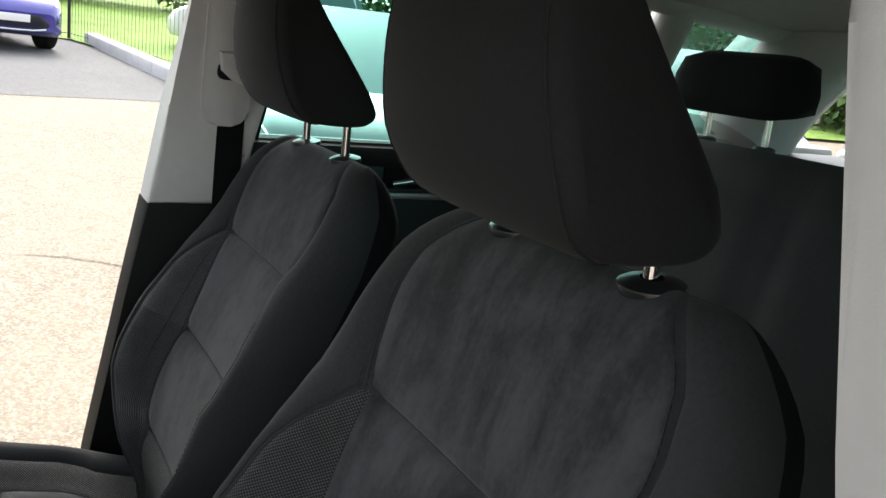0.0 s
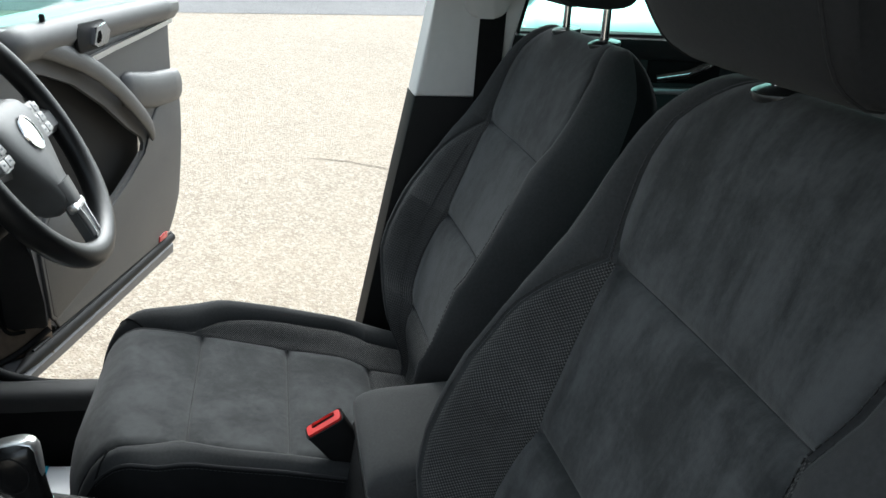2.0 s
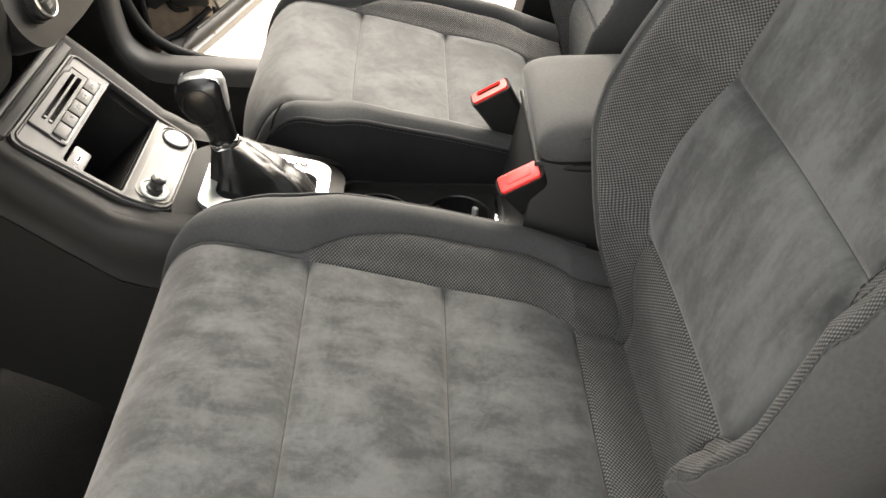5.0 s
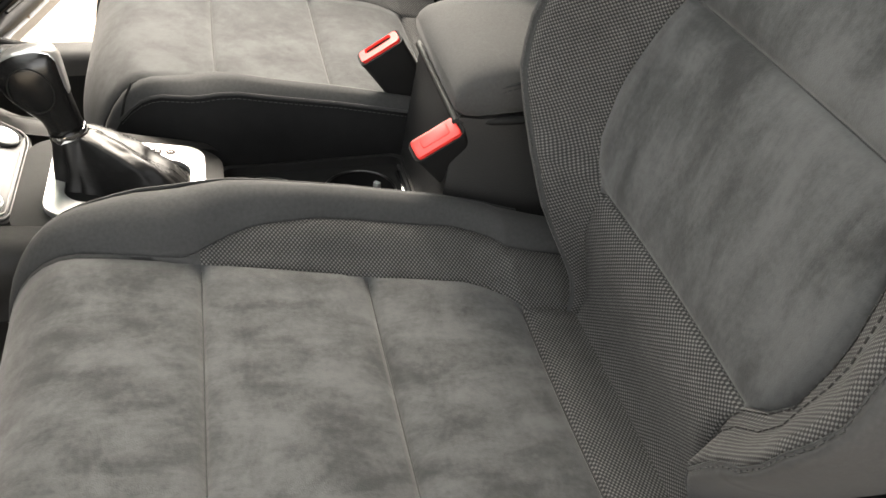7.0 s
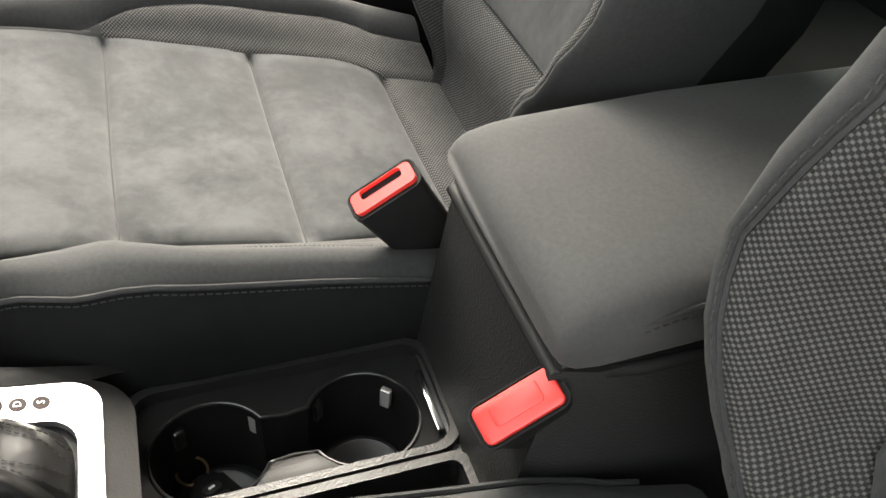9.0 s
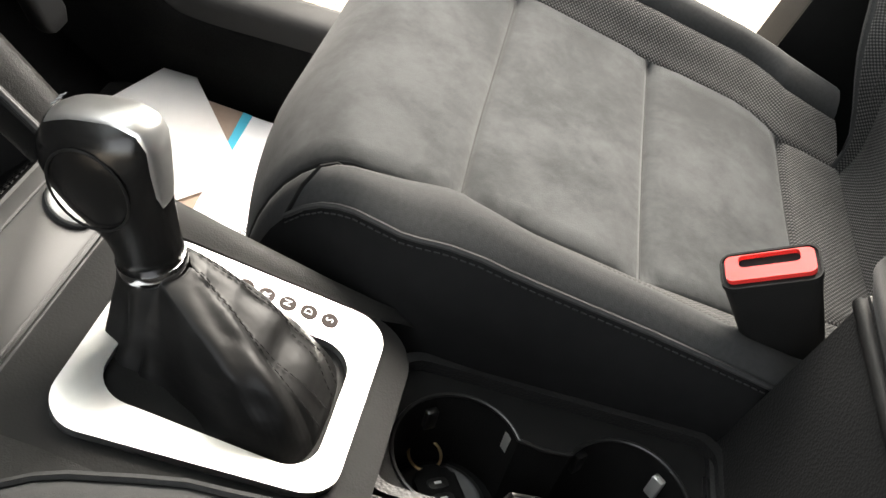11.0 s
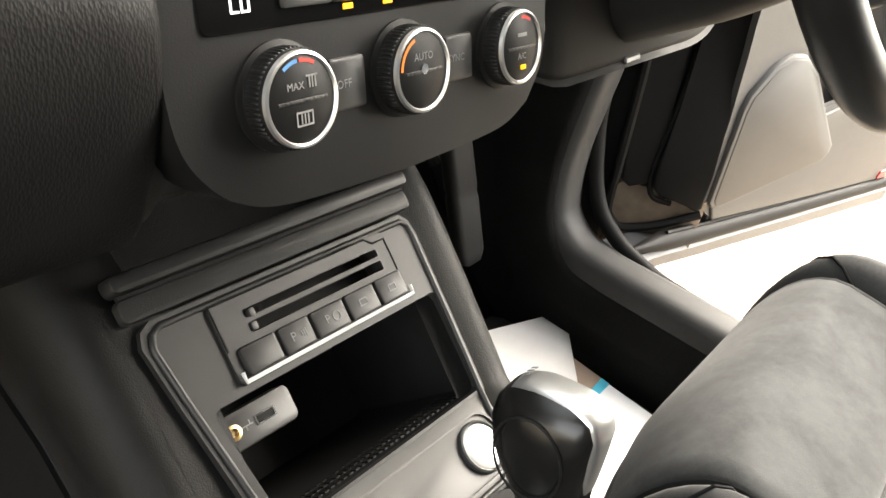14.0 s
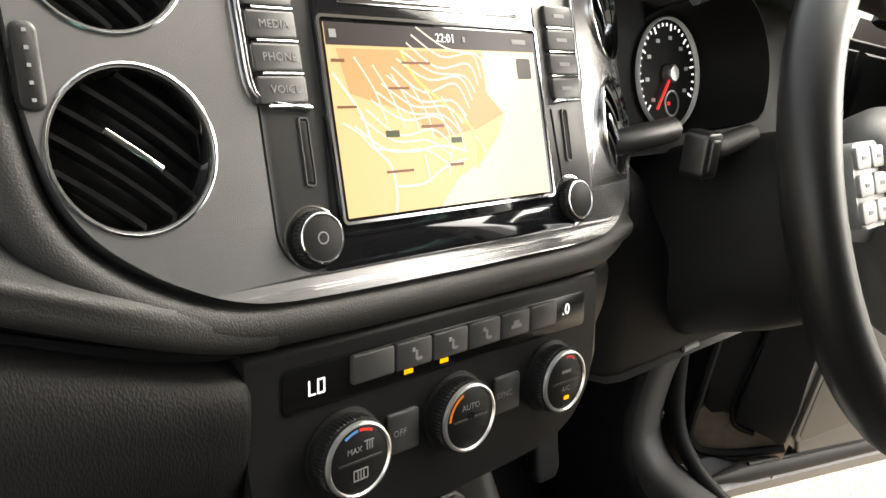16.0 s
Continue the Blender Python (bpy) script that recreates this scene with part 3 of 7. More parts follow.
    for q in (0.147, 0.295, 0.447):
        i = min(range(len(ys)), key=lambda k: abs(ys[k] - q))
        part("cross_seam", tube([m @ (Vector(V[i][j % n][:3]) + Vector((0, 0, 0.0004))) for j in range(-8, 9)], 0.0009, 6), CLOTH, seat, "dark sewn cross seam")
    for sgn in (1, -1):
        nm = 17 if sgn > 0 else n - 17
        line = [m @ (Vector(V[i][nm][:3]) + Vector((0, 0, 0.001))) for i in range(len(V) - 2) if 0.10 < ys[i] < front + 0.05]
        part("piping", tube(line, 0.0018, 6), CLOTH, seat, "thin black piping")
        ns = 22 if sgn > 0 else n - 22
        line = [m @ (Vector(V[i][ns][:3]) + Vector((sgn * 0.0012, 0, 0.002))) for i in range(len(V) - 2) if 0.10 < ys[i] < front + 0.055]
        part("seam", tube(line, 0.0022, 6), CLOTH, seat, "raised side seam")
        tongue = []
        for i in range(len(V) - 2):
            u = (ys[i] - (front - 0.015)) / 0.070
            if 0 <= u <= 1:
                c = 18 + 4 * u ** 1.6
                a, b = V[i][int(c) if sgn > 0 else n - int(c)], V[i][int(c) + 1 if sgn > 0 else n - int(c) - 1]
                tongue.append(m @ (Vector(a[:3]).lerp(Vector(b[:3]), c - int(c)) + Vector((0, 0, 0.0008))))
        if m.translation.x > 0:
            part("front_seam", tube(tongue, 0.0017, 6), SIDE, seat, "seam round the front of the bolster")
        line2 = [p + Vector((sgn * 0.0012, 0, -0.006)) for p in line]
        part("stitching", stitches(line2, 0.006, 0.004, 0.0006), CLOTH, seat, "row of black stitches")


def headrest_on(seat, m, top, gap, back):
    """A wedge-shaped headrest that stands gap above the post guides at top."""
    m = m @ Matrix.Translation(top)
    prof = [(0.070, 0.000), (0.022, -0.003), (-0.016, 0.000), (-0.033, 0.014), (-0.024, 0.036), (0.010, 0.086), (0.045, 0.135), (0.074, 0.176), (0.094, 0.197), (0.114, 0.200),
            (0.124, 0.186), (0.130, 0.150), (0.129, 0.105), (0.119, 0.055), (0.096, 0.016)]
    prof = [(p.x, p.y) for p in smooth_line([Vector((y, z, 0)) for y, z in prof + prof[:1]], 3)][:-1]
    cy, cz = 0.065, 0.095
    rings = []
    for k in range(29):
        t = math.sin(math.pi / 2 * (-1 + 2 * k / 28))
        a = abs(t)
        e = (1 - a ** 10) ** 0.45 if a < 1 else 0.0
        sc = 0.80 + 0.20 * e
        bow = 0.016 * (1 - a * a) - 0.006
        r = []
        for y, z in prof:
            w = smoothstep((y - 0.05) / 0.07)
            low = smoothstep((0.06 - z) / 0.06)
            r.append((t * (0.127 - 0.008 * low - 0.026 * min(1.0, max(0.0, z - 0.05) / 0.15)), cy + (y - cy) * sc + bow * w - back, gap + cz + (z - cz) * (0.60 + 0.40 * sc)))
        rings.append([m @ Vector(q) for q in r])
    part("headrest", loft(rings), HEADC, seat, "plain black cloth headrest", angle=180)
    for sx in (-1, 1):
        ring = rings[4 if sx < 0 else 24]
        n = len(ring)
        line = ring[n - 19:] + ring[:2]
        part("headrest_seam", tube(line, 0.0014, 6), HEADC, seat, "raised headrest seam")
        lift = Vector((-sx * 0.005, 0.0005, 0.0))
        part("stitching", stitches([p + lift for p in line], 0.0085, 0.005, 0.0008), THREAD, seat, "row of black stitches")
    for sx in (-0.084, 0.084):
        part("post", tube([m @ Vector((sx, -0.020, -0.012)), m @ Vector((sx, -0.010 - back * 0.4, gap + 0.03))], 0.0060, 16), CHROME, seat, "chrome headrest post")
        gm = m @ Matrix.Translation((sx, -0.020, 0.0085)) @ Matrix.Rotation(radians(-9), 4, "X")
        part("post_guide", hoop([(0.0075, -0.008), (0.023, -0.008), (0.0245, -0.004), (0.0235, -0.0010), (0.017, 0.0015), (0.0085, 0.0030)], 28), DARKP, seat,
             "round black plastic post guide", m=gm @ Matrix.Diagonal((1.08, 0.95, 1, 1)))


def front_seat(x, lean, foot, dy, dz, gap, back):
    seat = thing("front_seat", (x, 0.30, 0.36), "black cloth car seat with dark grey suede centre and ribbed mesh", "car seat", "front seats")
    m = Matrix.Translation((x, 0, 0))
    top, tilt = seat_back(seat, m, lean, foot)
    seat_cushion(seat, m @ Matrix.Translation((0, dy, dz)), *((0.55, 0.085, 0.0) if x < 0 else (0.55, 0.085, 0.05)))
    headrest_on(seat, m, top, gap, back)
    bm = slab(rounded(0.46, 0.46, 0.04), 0.42, 0.56)
    part("seat_base", bm, SHADOWP, seat, "black plastic seat base", m=m @ Matrix.Translation((0, 0.34, 0)))
    for sx in (-0.2, 0.2):
        part("seat_rail", box(sx - 0.02, sx + 0.02, 0.06, 0.62, 0.36, 0.425, 0.004), SHADOWP, seat, m=m)
    up = Vector((0, -math.sin(tilt), math.cos(tilt)))
    if x > 0:
        part("fabric_tag", box(0.246, 0.249, -0.010, 0.012, -0.018, 0.018), GREYP, seat, "small grey fabric tag", m=m @ Matrix.Translation(top - up * 0.18))
    return seat


front_seat(-0.352, 16.0, (0.125, 0.744), 0.012, 0.004, 0.028, 0.016)
front_seat(0.367, 19.0, (0.088, 0.724), -0.008, -0.011, 0.056, 0.022)


def buckle(at, turn, kind):
    b = thing("seat_belt_buckle", at, "black seat belt buckle with red release button", "belt buckle", "seat belt buckles")
    m = Matrix.Translation(at) @ turn
    ring = [[(x, y, z) for x, y in rounded(w, d, 0.008, 4)] for w, d, z in
            ((0.020, 0.046, -0.135), (0.022, 0.05, -0.10), (0.026, 0.056, -0.02), (0.027, 0.058, -0.004), (0.026, 0.057, 0.0))]
    part("housing", loft(ring), SHADOWP, b, "black plastic housing", m=m)
    if kind == "side":
        part("release_button", slab(rounded(0.019, 0.052, 0.004, 3), 0.0, 0.004, 0.0015, hole=rounded(0.0092, 0.036, 0.003, 3, 0.0044)), RED, b, "red release button", m=m)
    else:
        part("release_button", slab(rounded(0.023, 0.052, 0.004, 3), 0.0, 0.005, 0.0018), RED, b, "red release button", m=m)
        part("press_pad", slab(rounded(0.014, 0.032, 0.003, 3, 0.002), 0.0046, 0.0060, 0.0007), RED, b, "raised red press pad", m=m)
    part("tongue_guard", slab(rounded(0.028, 0.059, 0.008, 4), -0.003, 0.0015, hole=rounded(0.0255, 0.056, 0.006, 4)), SHADOWP, b, m=m)
    part("stalk", tube([m @ Vector((0, 0, -0.13)), m @ Vector((0.0, -0.03, -0.24))], 0.010, 10), SHADOWP, b)
    return b


buckle((0.131, 0.240, 0.816), Matrix.Rotation(radians(-32), 4, "X") @ Matrix.Rotation(radians(-10), 4, "Y"), "side")
buckle((-0.082, 0.220, 0.818), Matrix.Rotation(radians(-32), 4, "X") @ Matrix.Rotation(radians(-22), 4, "Y"), "top")



# ---- centre console ----
XC = 0.008
PB = face(0.69, 0.775, 47)
PS = face(0.69, 0.775, 62)
PG = face(0.494, 0.730, 80)


def console_top(y):
    return lerp(y, (0.20, 0.43, 0.445, 0.455, 0.47, 0.495, 0.60, 0.645, 0.66, 0.69, 0.775, 0.80, 0.86, 0.90), (0.688, 0.700, 0.712, 0.720, 0.7252, 0.7302, 0.7487, 0.7566, 0.7600, 0.772, 0.852, 0.874, 0.915, 0.93))


def console_half(y):
    return lerp(y, (0.2, 0.45, 0.6, 0.7, 0.8, 0.9), (0.095, 0.098, 0.104, 0.110, 0.116, 0.125))


def bevelled_deck():
    bm = slab(rounded(0.184, 0.204, 0.036, 10, -0.007, 0.043), -0.034, -0.0005, 0.016, seg=6)
    bm.transform(PG)
    return bm


def console_skin(con, side):
    """One flank of the console: a rolled shoulder that runs down to the floor."""
    rings = []
    for y in list(np.arange(0.20, 0.90, 0.01)):
        zt, w = console_top(y), console_half(y)
        slim = 1 - smoothstep((y - 0.61) / 0.08) if side > 0 else 0.0
        w -= 0.019 * slim * smoothstep((y - 0.42) / 0.05)
        inner = (0.022 if side < 0 else 0.030 - 0.020 * slim) * smoothstep((y - 0.44) / 0.03)
        sink = 0.008 * smoothstep((y - 0.645) / 0.02)
        prof = [(-inner, 0.0004 - sink), (-inner * 0.5, 0.0011 - 0.7 * sink), (0.0, 0.0018 - 0.2 * sink), (0.008, 0.0024), (0.018, 0.002), (0.027, -0.006), (0.033, -0.020), (0.036, -0.045), (0.036, -0.075), (0.037, -0.0765), (0.040, -0.0755), (0.041, -0.12), (0.040, -0.2), (0.036, -0.36)]
        wide = lerp(y, (0.2, 0.5, 0.6, 0.75), (0.35, 0.5, 0.85, 1.0))
        rings.append([(XC + side * (w + dx * wide), y, max(zt + dz, 0.37)) for dx, dz in prof])
    bm = loft(rings, close=False)
    bmesh.ops.solidify(bm, geom=bm.faces[:], thickness=0.004)
    part("side_panel", bm, SOFT, con, "grained black plastic flank", angle=50)


def plate(outline, m, z0, z1, bevel=0.001, hole=None):
    bm = slab(outline, z0, z1, bevel, hole)
    bm.transform(m)
    return bm


def centre_console():
    con = thing("centre_console", (XC, 0.5, 0.37), "black plastic centre console with open storage bin and cup holders", "car console")
    for s in (-1, 1):
        console_skin(con, s)
    # storage bin: frame, liner, inner rail
    upper = [(-0.0850, 0.0), (0.106, 0.0), (0.1075, 0.05), (0.109, 0.118), (0.1075, 0.128), (0.101, 0.134), (-0.094, 0.134), (-0.101, 0.130), (-0.104, 0.122), (-0.099, 0.088), (-0.091, 0.04)]
    well = [(-0.068, 0.0022), (0.098, 0.0022), (0.1022, 0.004), (0.1035, 0.008), (0.1035, 0.070), (0.1022, 0.0748), (0.098, 0.0765), (-0.079, 0.0765), (-0.0828, 0.0752), (-0.0835, 0.071), (-0.0735, 0.007), (-0.072, 0.0036)]
    slots = rounded(0.110, 0.017, 0.003, 4, 0.0115, 0.1125)
    part("bin_frame", holed_plate(upper, [well, slots], -0.004, 0.004), CONSOLE, con, "satin black bin frame", m=PB)
    lower = [(-0.0850, 0.0), (-0.0810, -0.032), (-0.0775, -0.046), (-0.070, -0.056), (-0.057, -0.0605), (0.072, -0.0605), (0.086, -0.057), (0.0955, -0.046), (0.101, -0.020), (0.106, 0.0)]
    sp = part("socket_panel", slab(lower, -0.006, 0.0036, 0.0015), CONSOLE, con, "satin black socket panel", m=PS)
    lip = [PB @ Vector((x, y, 0.0042)) for x, y in [(-0.080, 0.003), (-0.086, 0.04), (-0.094, 0.088), (-0.0985, 0.119), (-0.096, 0.1265), (-0.090, 0.1295), (0.098, 0.1295), (0.1035, 0.1255), (0.1045, 0.118), (0.103, 0.05), (0.1015, 0.003)]]
    lip += [PS @ Vector((x, y, 0.0040)) for x, y in [(0.097, -0.020), (0.0915, -0.044), (0.084, -0.0525), (0.072, -0.0560), (-0.056, -0.0560), (-0.067, -0.052), (-0.0735, -0.044), (-0.0765, -0.031)]]
    part("frame_lip", tube(lip, 0.0021, 8, True), CONSOLE, con, "raised lip of the frame", angle=180)
    dp = -0.125
    liner = bmesh.new()
    o = well
    i2 = [(x * 0.95, 0.04 + (y - 0.04) * 1.25 + 0.014) for x, y in well]
    rings = [[(x, y, z) for x, y in oo] for oo, z in ((o, -0.003), (i2, dp))]
    loft(rings, True, False, liner)
    liner.faces.new([liner.verts.new((x, y, dp)) for x, y in i2])
    part("bin_liner", liner, SHADOWP, con, "black bin liner", m=PB)
    dots = bmesh.new()
    for r in range(9):
        for c in range(30):
            x = -0.055 + c * 0.0052 + (r % 2) * 0.0026
            z = -0.012 - r * 0.011
            box(x - 0.0015, x + 0.0015, 0.0012 - r * 0.0002, 0.0035, z - 0.003, z + 0.003, bm=dots)
    part("grip_mat", dots, RUBBER, con, "dimpled rubber grip mat", m=PB)
    # upper pad of the frame
    part("pad", plate(rounded(0.222, 0.0135, 0.004, 4, 0.004, 0.1425), PB, -0.014, 0.0055, 0.002), SOFT, con, "grained soft strip above the bin")
    part("trim_bar", plate(rounded(0.226, 0.0105, 0.004, 4, 0.006, 0.1568), PB, -0.010, 0.0095, 0.003), CONSOLE, con, "smooth black bar above the bin")
    part("trim_lip", tube([PB @ Vector((-0.105, 0.1500, 0.004)), PB @ Vector((0.114, 0.1500, 0.004))], 0.0020, 6), SHADOWP, con, "dark gap under the bar")
    # card holder with two slots and five switches
    ch = part("card_holder", holed_plate(rounded(0.142, 0.048, 0.005, 4, 0.008, 0.1045), [rounded(0.110, 0.0062, 0.0015, 4, 0.0115, 0.1082), rounded(0.110, 0.0052, 0.0015, 4, 0.0115, 0.1168)], 0.0035, 0.0062), CONSOLE, con, "satin black card holder", m=PB)
    part("slot_back", plate(rounded(0.114, 0.020, 0.002, 3, 0.0115, 0.1125), PB, -0.016, -0.014, 0), SHADOWP, ch)
    part("slot_rib", plate(rounded(0.110, 0.0020, 0.0005, 2, 0.0115, 0.1125), PB, -0.014, 0.0034, 0.0004), SHADOWP, ch)
    groove = [PB @ Vector((x, y, 0.0060)) for x, y in ((-0.062, 0.101), (-0.062, 0.128), (0.060, 0.128), (0.066, 0.1235), (0.077, 0.1235), (0.077, 0.101))]
    part("edge_gap", tube(groove, 0.0009, 6), SHADOWP, ch, "dark gap round the card holder")
    for k in range(2):
        part("slot_catch", plate(rounded(0.004, 0.005, 0.001, 2, -0.040 + 0.002 * k, 0.1085 + 0.0075 * k), PB, 0.002, 0.0070, 0.0005), SATIN, ch)
    edges = (-0.058, -0.031, -0.006, 0.0225, 0.050, 0.0765)
    for k, (a, b) in enumerate(zip(edges, edges[1:])):
        key = part("switch", plate(rounded(b - a - 0.0022, 0.0165, 0.0018, 3, (a + b) / 2, 0.0925), PB, 0.004, 0.0092, 0.0012), CONSOLE, con, "black push switch")
        mm = PB @ Matrix.Translation(((a + b) / 2, 0.0925, 0.0093))
        if k == 1:
            lettering("symbol", "P", 0.0078, GREYP, key, mm @ Matrix.Translation((-0.003, 0, 0)))
            part("mark", bars([(0.003 + 0.0016 * q, 0, 0.0007, 0.003 + 0.001 * q) for q in range(3)]), GREYP, key, m=mm)
        elif k == 2:
            lettering("symbol", "P", 0.0078, GREYP, key, mm @ Matrix.Translation((-0.0025, 0, 0)))
            part("mark", slab(circle(0.0033, 16, 0.0045), 0, 0.0003, hole=circle(0.0024, 16, 0.0045)), GREYP, key, m=mm)
        elif k > 2:
            part("mark", bars([(0, 0.002, 0.006, 0.0008), (0, -0.002, 0.008, 0.0008), (-0.003, 0, 0.0008, 0.004), (0.003, 0, 0.0008, 0.004)]), GREYP, key, m=mm)
    strip = [(-0.0605, 0.0880, 0.0085), (-0.0605, 0.0825, 0.0085), (0.0790, 0.0825, 0.0085), (0.0790, 0.0880, 0.0085)]
    part("silver_strip", tube([PB @ Vector(p) for p in strip], 0.0013, 6), PALE_GLINT, con, "strip under the switches painted bright for its glint")
    # media sockets in the bin
    us = part("media_socket_panel", plate(rounded(0.054, 0.0215, 0.004, 3, -0.0535, 0.0592), PB, -0.022, -0.0115, 0.001), SATIN, con, "small black media socket panel")
    part("usb_port", plate(rounded(0.014, 0.006, 0.0008, 2, -0.0475, 0.0595), PB, -0.0125, -0.0107, 0.0003, rounded(0.0122, 0.0044, 0.0005, 2, -0.0475, 0.0595)), CHROME, us, "steel USB port")
    part("usb_tongue", plate(rounded(0.012, 0.0042, 0.0004, 2, -0.0475, 0.0595), PB, -0.0118, -0.0112, 0), SHADOWP, us)
    part("aux_port", lathe([(0.0030, 0), (0.0046, 0), (0.0046, 0.0016), (0.0026, 0.0020), (0.0018, 0.0)], 20), BRASS, us, "brass-rimmed audio port", m=PB @ Matrix.Translation((-0.0700, 0.0595, -0.0115)))
    part("mark", bars([(0, 0, 0.008, 0.0007), (0.002, 0.0012, 0.0007, 0.003), (-0.001, -0.0012, 0.0007, 0.003)]), GREYP, us, m=PB @ Matrix.Translation((-0.0605, 0.0595, -0.0114)))
    # panel with power socket and start button
    part("inset", plate(rounded(0.160, 0.043, 0.014, 5, 0.014, -0.0305), PS, 0.0030, 0.0050, 0.0009, rounded(0.157, 0.040, 0.0125, 5, 0.014, -0.0305)), CONSOLE, sp, "raised rim")
    # Chrome ring in a pale colour, so its highlight is painted on.
    part("socket_ring", hoop([(0.0172, 0.0), (0.0172, 0.003), (0.0168, 0.0040), (0.0161, 0.0040), (0.0157, 0.003), (0.0157, -0.002)], 36), PALE_GLINT, sp, "chrome socket ring painted pale for its glint", m=PS @ Matrix.Translation((-0.0455, -0.0305, 0.0030)))
    cap = part("socket_cap", lathe([(0.0157, 0.001), (0.0152, 0.0022), (0.0105, 0.0028), (0.0098, 0.006), (0.0078, 0.007), (0.0074, 0.014), (0.0084, 0.016), (0.0095, 0.018), (0.0090, 0.0205), (0.0075, 0.0214)], 32), DARKP, sp,
               "black socket cap", m=PS @ Matrix.Translation((-0.0455, -0.0305, 0.0030)))
    lettering("cap_text", "12 V", 0.0052, GREYP, cap, PS @ Matrix.Translation((-0.0455, -0.0305, 0.0246)) @ Matrix.Rotation(radians(12), 4, "Z"), "white 12 V lettering")
    part("start_button", lathe([(0.0155, -0.001), (0.0155, 0.003), (0.0140, 0.0042), (0.006, 0.0047)], 36), STEEL, sp, "round brushed metal start button", m=PS @ Matrix.Translation((0.0725, -0.0305, 0.0030)))
    part("button_ring", hoop([(0.0155, 0.0), (0.0180, 0.0), (0.0180, 0.0035), (0.0168, 0.0042), (0.0157, 0.0035)], 36), SATIN, sp, m=PS @ Matrix.Translation((0.0725, -0.0305, 0.0030)))
    # deck round the gear selector and the deck of the cup holders
    part("gear_deck", bevelled_deck(), SHADOWP, con, "grained black deck")
    for xa, xb in ((-0.075, None), (0.099, None)):
        rings = []
        for y in np.arange(0.62, 0.801, 0.01):
            zt, w = console_top(y), console_half(y)
            rings.append([(xa, y, zt - 0.003), (XC + math.copysign(w * 0.5, xa) + xa * 0.5, y, zt - 0.0005), (XC + math.copysign(w - 0.002, xa), y, zt + 0.0016), (XC + math.copysign(w + 0.006, xa), y, zt + 0.0026)])
        bm = loft(rings, False, False)
        bmesh.ops.solidify(bm, geom=bm.faces[:], thickness=0.004)
        part("shoulder", bm, SOFT, con, "grained black shoulder beside the bin frame")
    zt = 0.688
    part("tray_rim", slab(rounded(0.112, 0.236, 0.022, 6, 0.042, 0.332), 0.655, zt, 0.0028, rounded(0.099, 0.222, 0.018, 6, 0.042, 0.332)), PLASTIC, con, "black cup holder rim")
    # one recess of two round wells joined by a neck
    arc = [(0.036 + 0.0435 * math.sin(a), 0.0435 * math.cos(a)) for a in np.linspace(radians(-152), radians(152), 40)]
    neck = [(p.x, p.y) for p in smooth_line([(*q, 0) for q in ((0.0565, 0.3535), (0.0555, 0.345), (0.0545, 0.336), (0.0555, 0.327), (0.0565, 0.3185))], 4)]
    well = [(x, 0.392 + y) for x, y in arc] + neck[1:-1] + [(x, 0.280 - y) for x, y in reversed(arc)] + [(0.072 - x, y) for x, y in reversed(neck[1:-1])]
    part("cup_deck", holed_plate(rounded(0.0985, 0.2215, 0.018, 6, 0.042, 0.332), [well], 0.672, 0.677), SHADOWP, con, "black deck round the wells")
    cups = loft([[(0.036 + (x - 0.036) * k, 0.336 + (y - 0.336) * (0.5 + 0.5 * k), z) for x, y in well] for k, z in ((1.0, 0.6735), (0.985, 0.66), (0.94, 0.602), (0.92, 0.598))], True, False)
    cups.faces.new([cups.verts.new((x, y, 0.600)) for x, y in rounded(0.084, 0.198, 0.04, 8, 0.036, 0.336)])
    part("cup_well", cups, SHADOWP, con, "double black cup well")
    part("well_rim", tube([(x, y, 0.6775) for x, y in well], 0.0015, 8, True), DARKP, con, "thin glossy rim of the wells")
    for cyy in (0.392, 0.280):
        part("cup_mat", lathe([(0.036, 0.0), (0.036, 0.0030), (0.033, 0.0040), (0.031, 0.0024), (0.004, 0.0024)], 32), SATIN, con, "round rubber mat", m=Matrix.Translation((0.036, cyy, 0.6005)))
    wedge = slab([(-0.008, 0.302), (-0.008, 0.370), (0.012, 0.352), (0.012, 0.322)], 0.64, 0.684, 0.002)
    part("divider", wedge, PANEL, con, "grey divider between the wells")
    for xx, yy in ((0.067, 0.358), (0.064, 0.254), (0.067, 0.414), (0.066, 0.309)):
        d = (Vector((xx, yy, 0)) - Vector((0.036, 0.392 if yy > 0.33 else 0.280, 0))).normalized()
        part("cup_grip", box(-0.003, 0.003, -0.0045, 0.0045, -0.011, 0.009, 0.0015), STEEL if yy in (0.358, 0.254) else DARKP, con, "spring cup grip",
             m=Matrix.Translation((xx, yy, 0.660)) @ Matrix.Rotation(math.atan2(d.y, d.x), 4, "Z"))
    part("chrome_strip", box(0.006, 0.066, 0.2245, 0.2305, 0.676, 0.6835, 0.002), CHROME, con, "chrome strip on the tray")
    # narrow tray with the parking brake switch
    part("switch_tray", slab(rounded(0.074, 0.232, 0.012, 5, -0.054, 0.332), 0.655, zt, 0.003, rounded(0.060, 0.216, 0.008, 5, -0.054, 0.332)), PLASTIC, con, "black switch tray")
    part("tray_floor", box(-0.086, -0.022, 0.222, 0.442, 0.646, 0.656), SHADOWP, con)
    ps = part("parking_brake_switch", box(-0.078, -0.030, 0.362, 0.400, 0.658, 0.688, 0.006, 3), SATIN, con, "black parking brake switch")
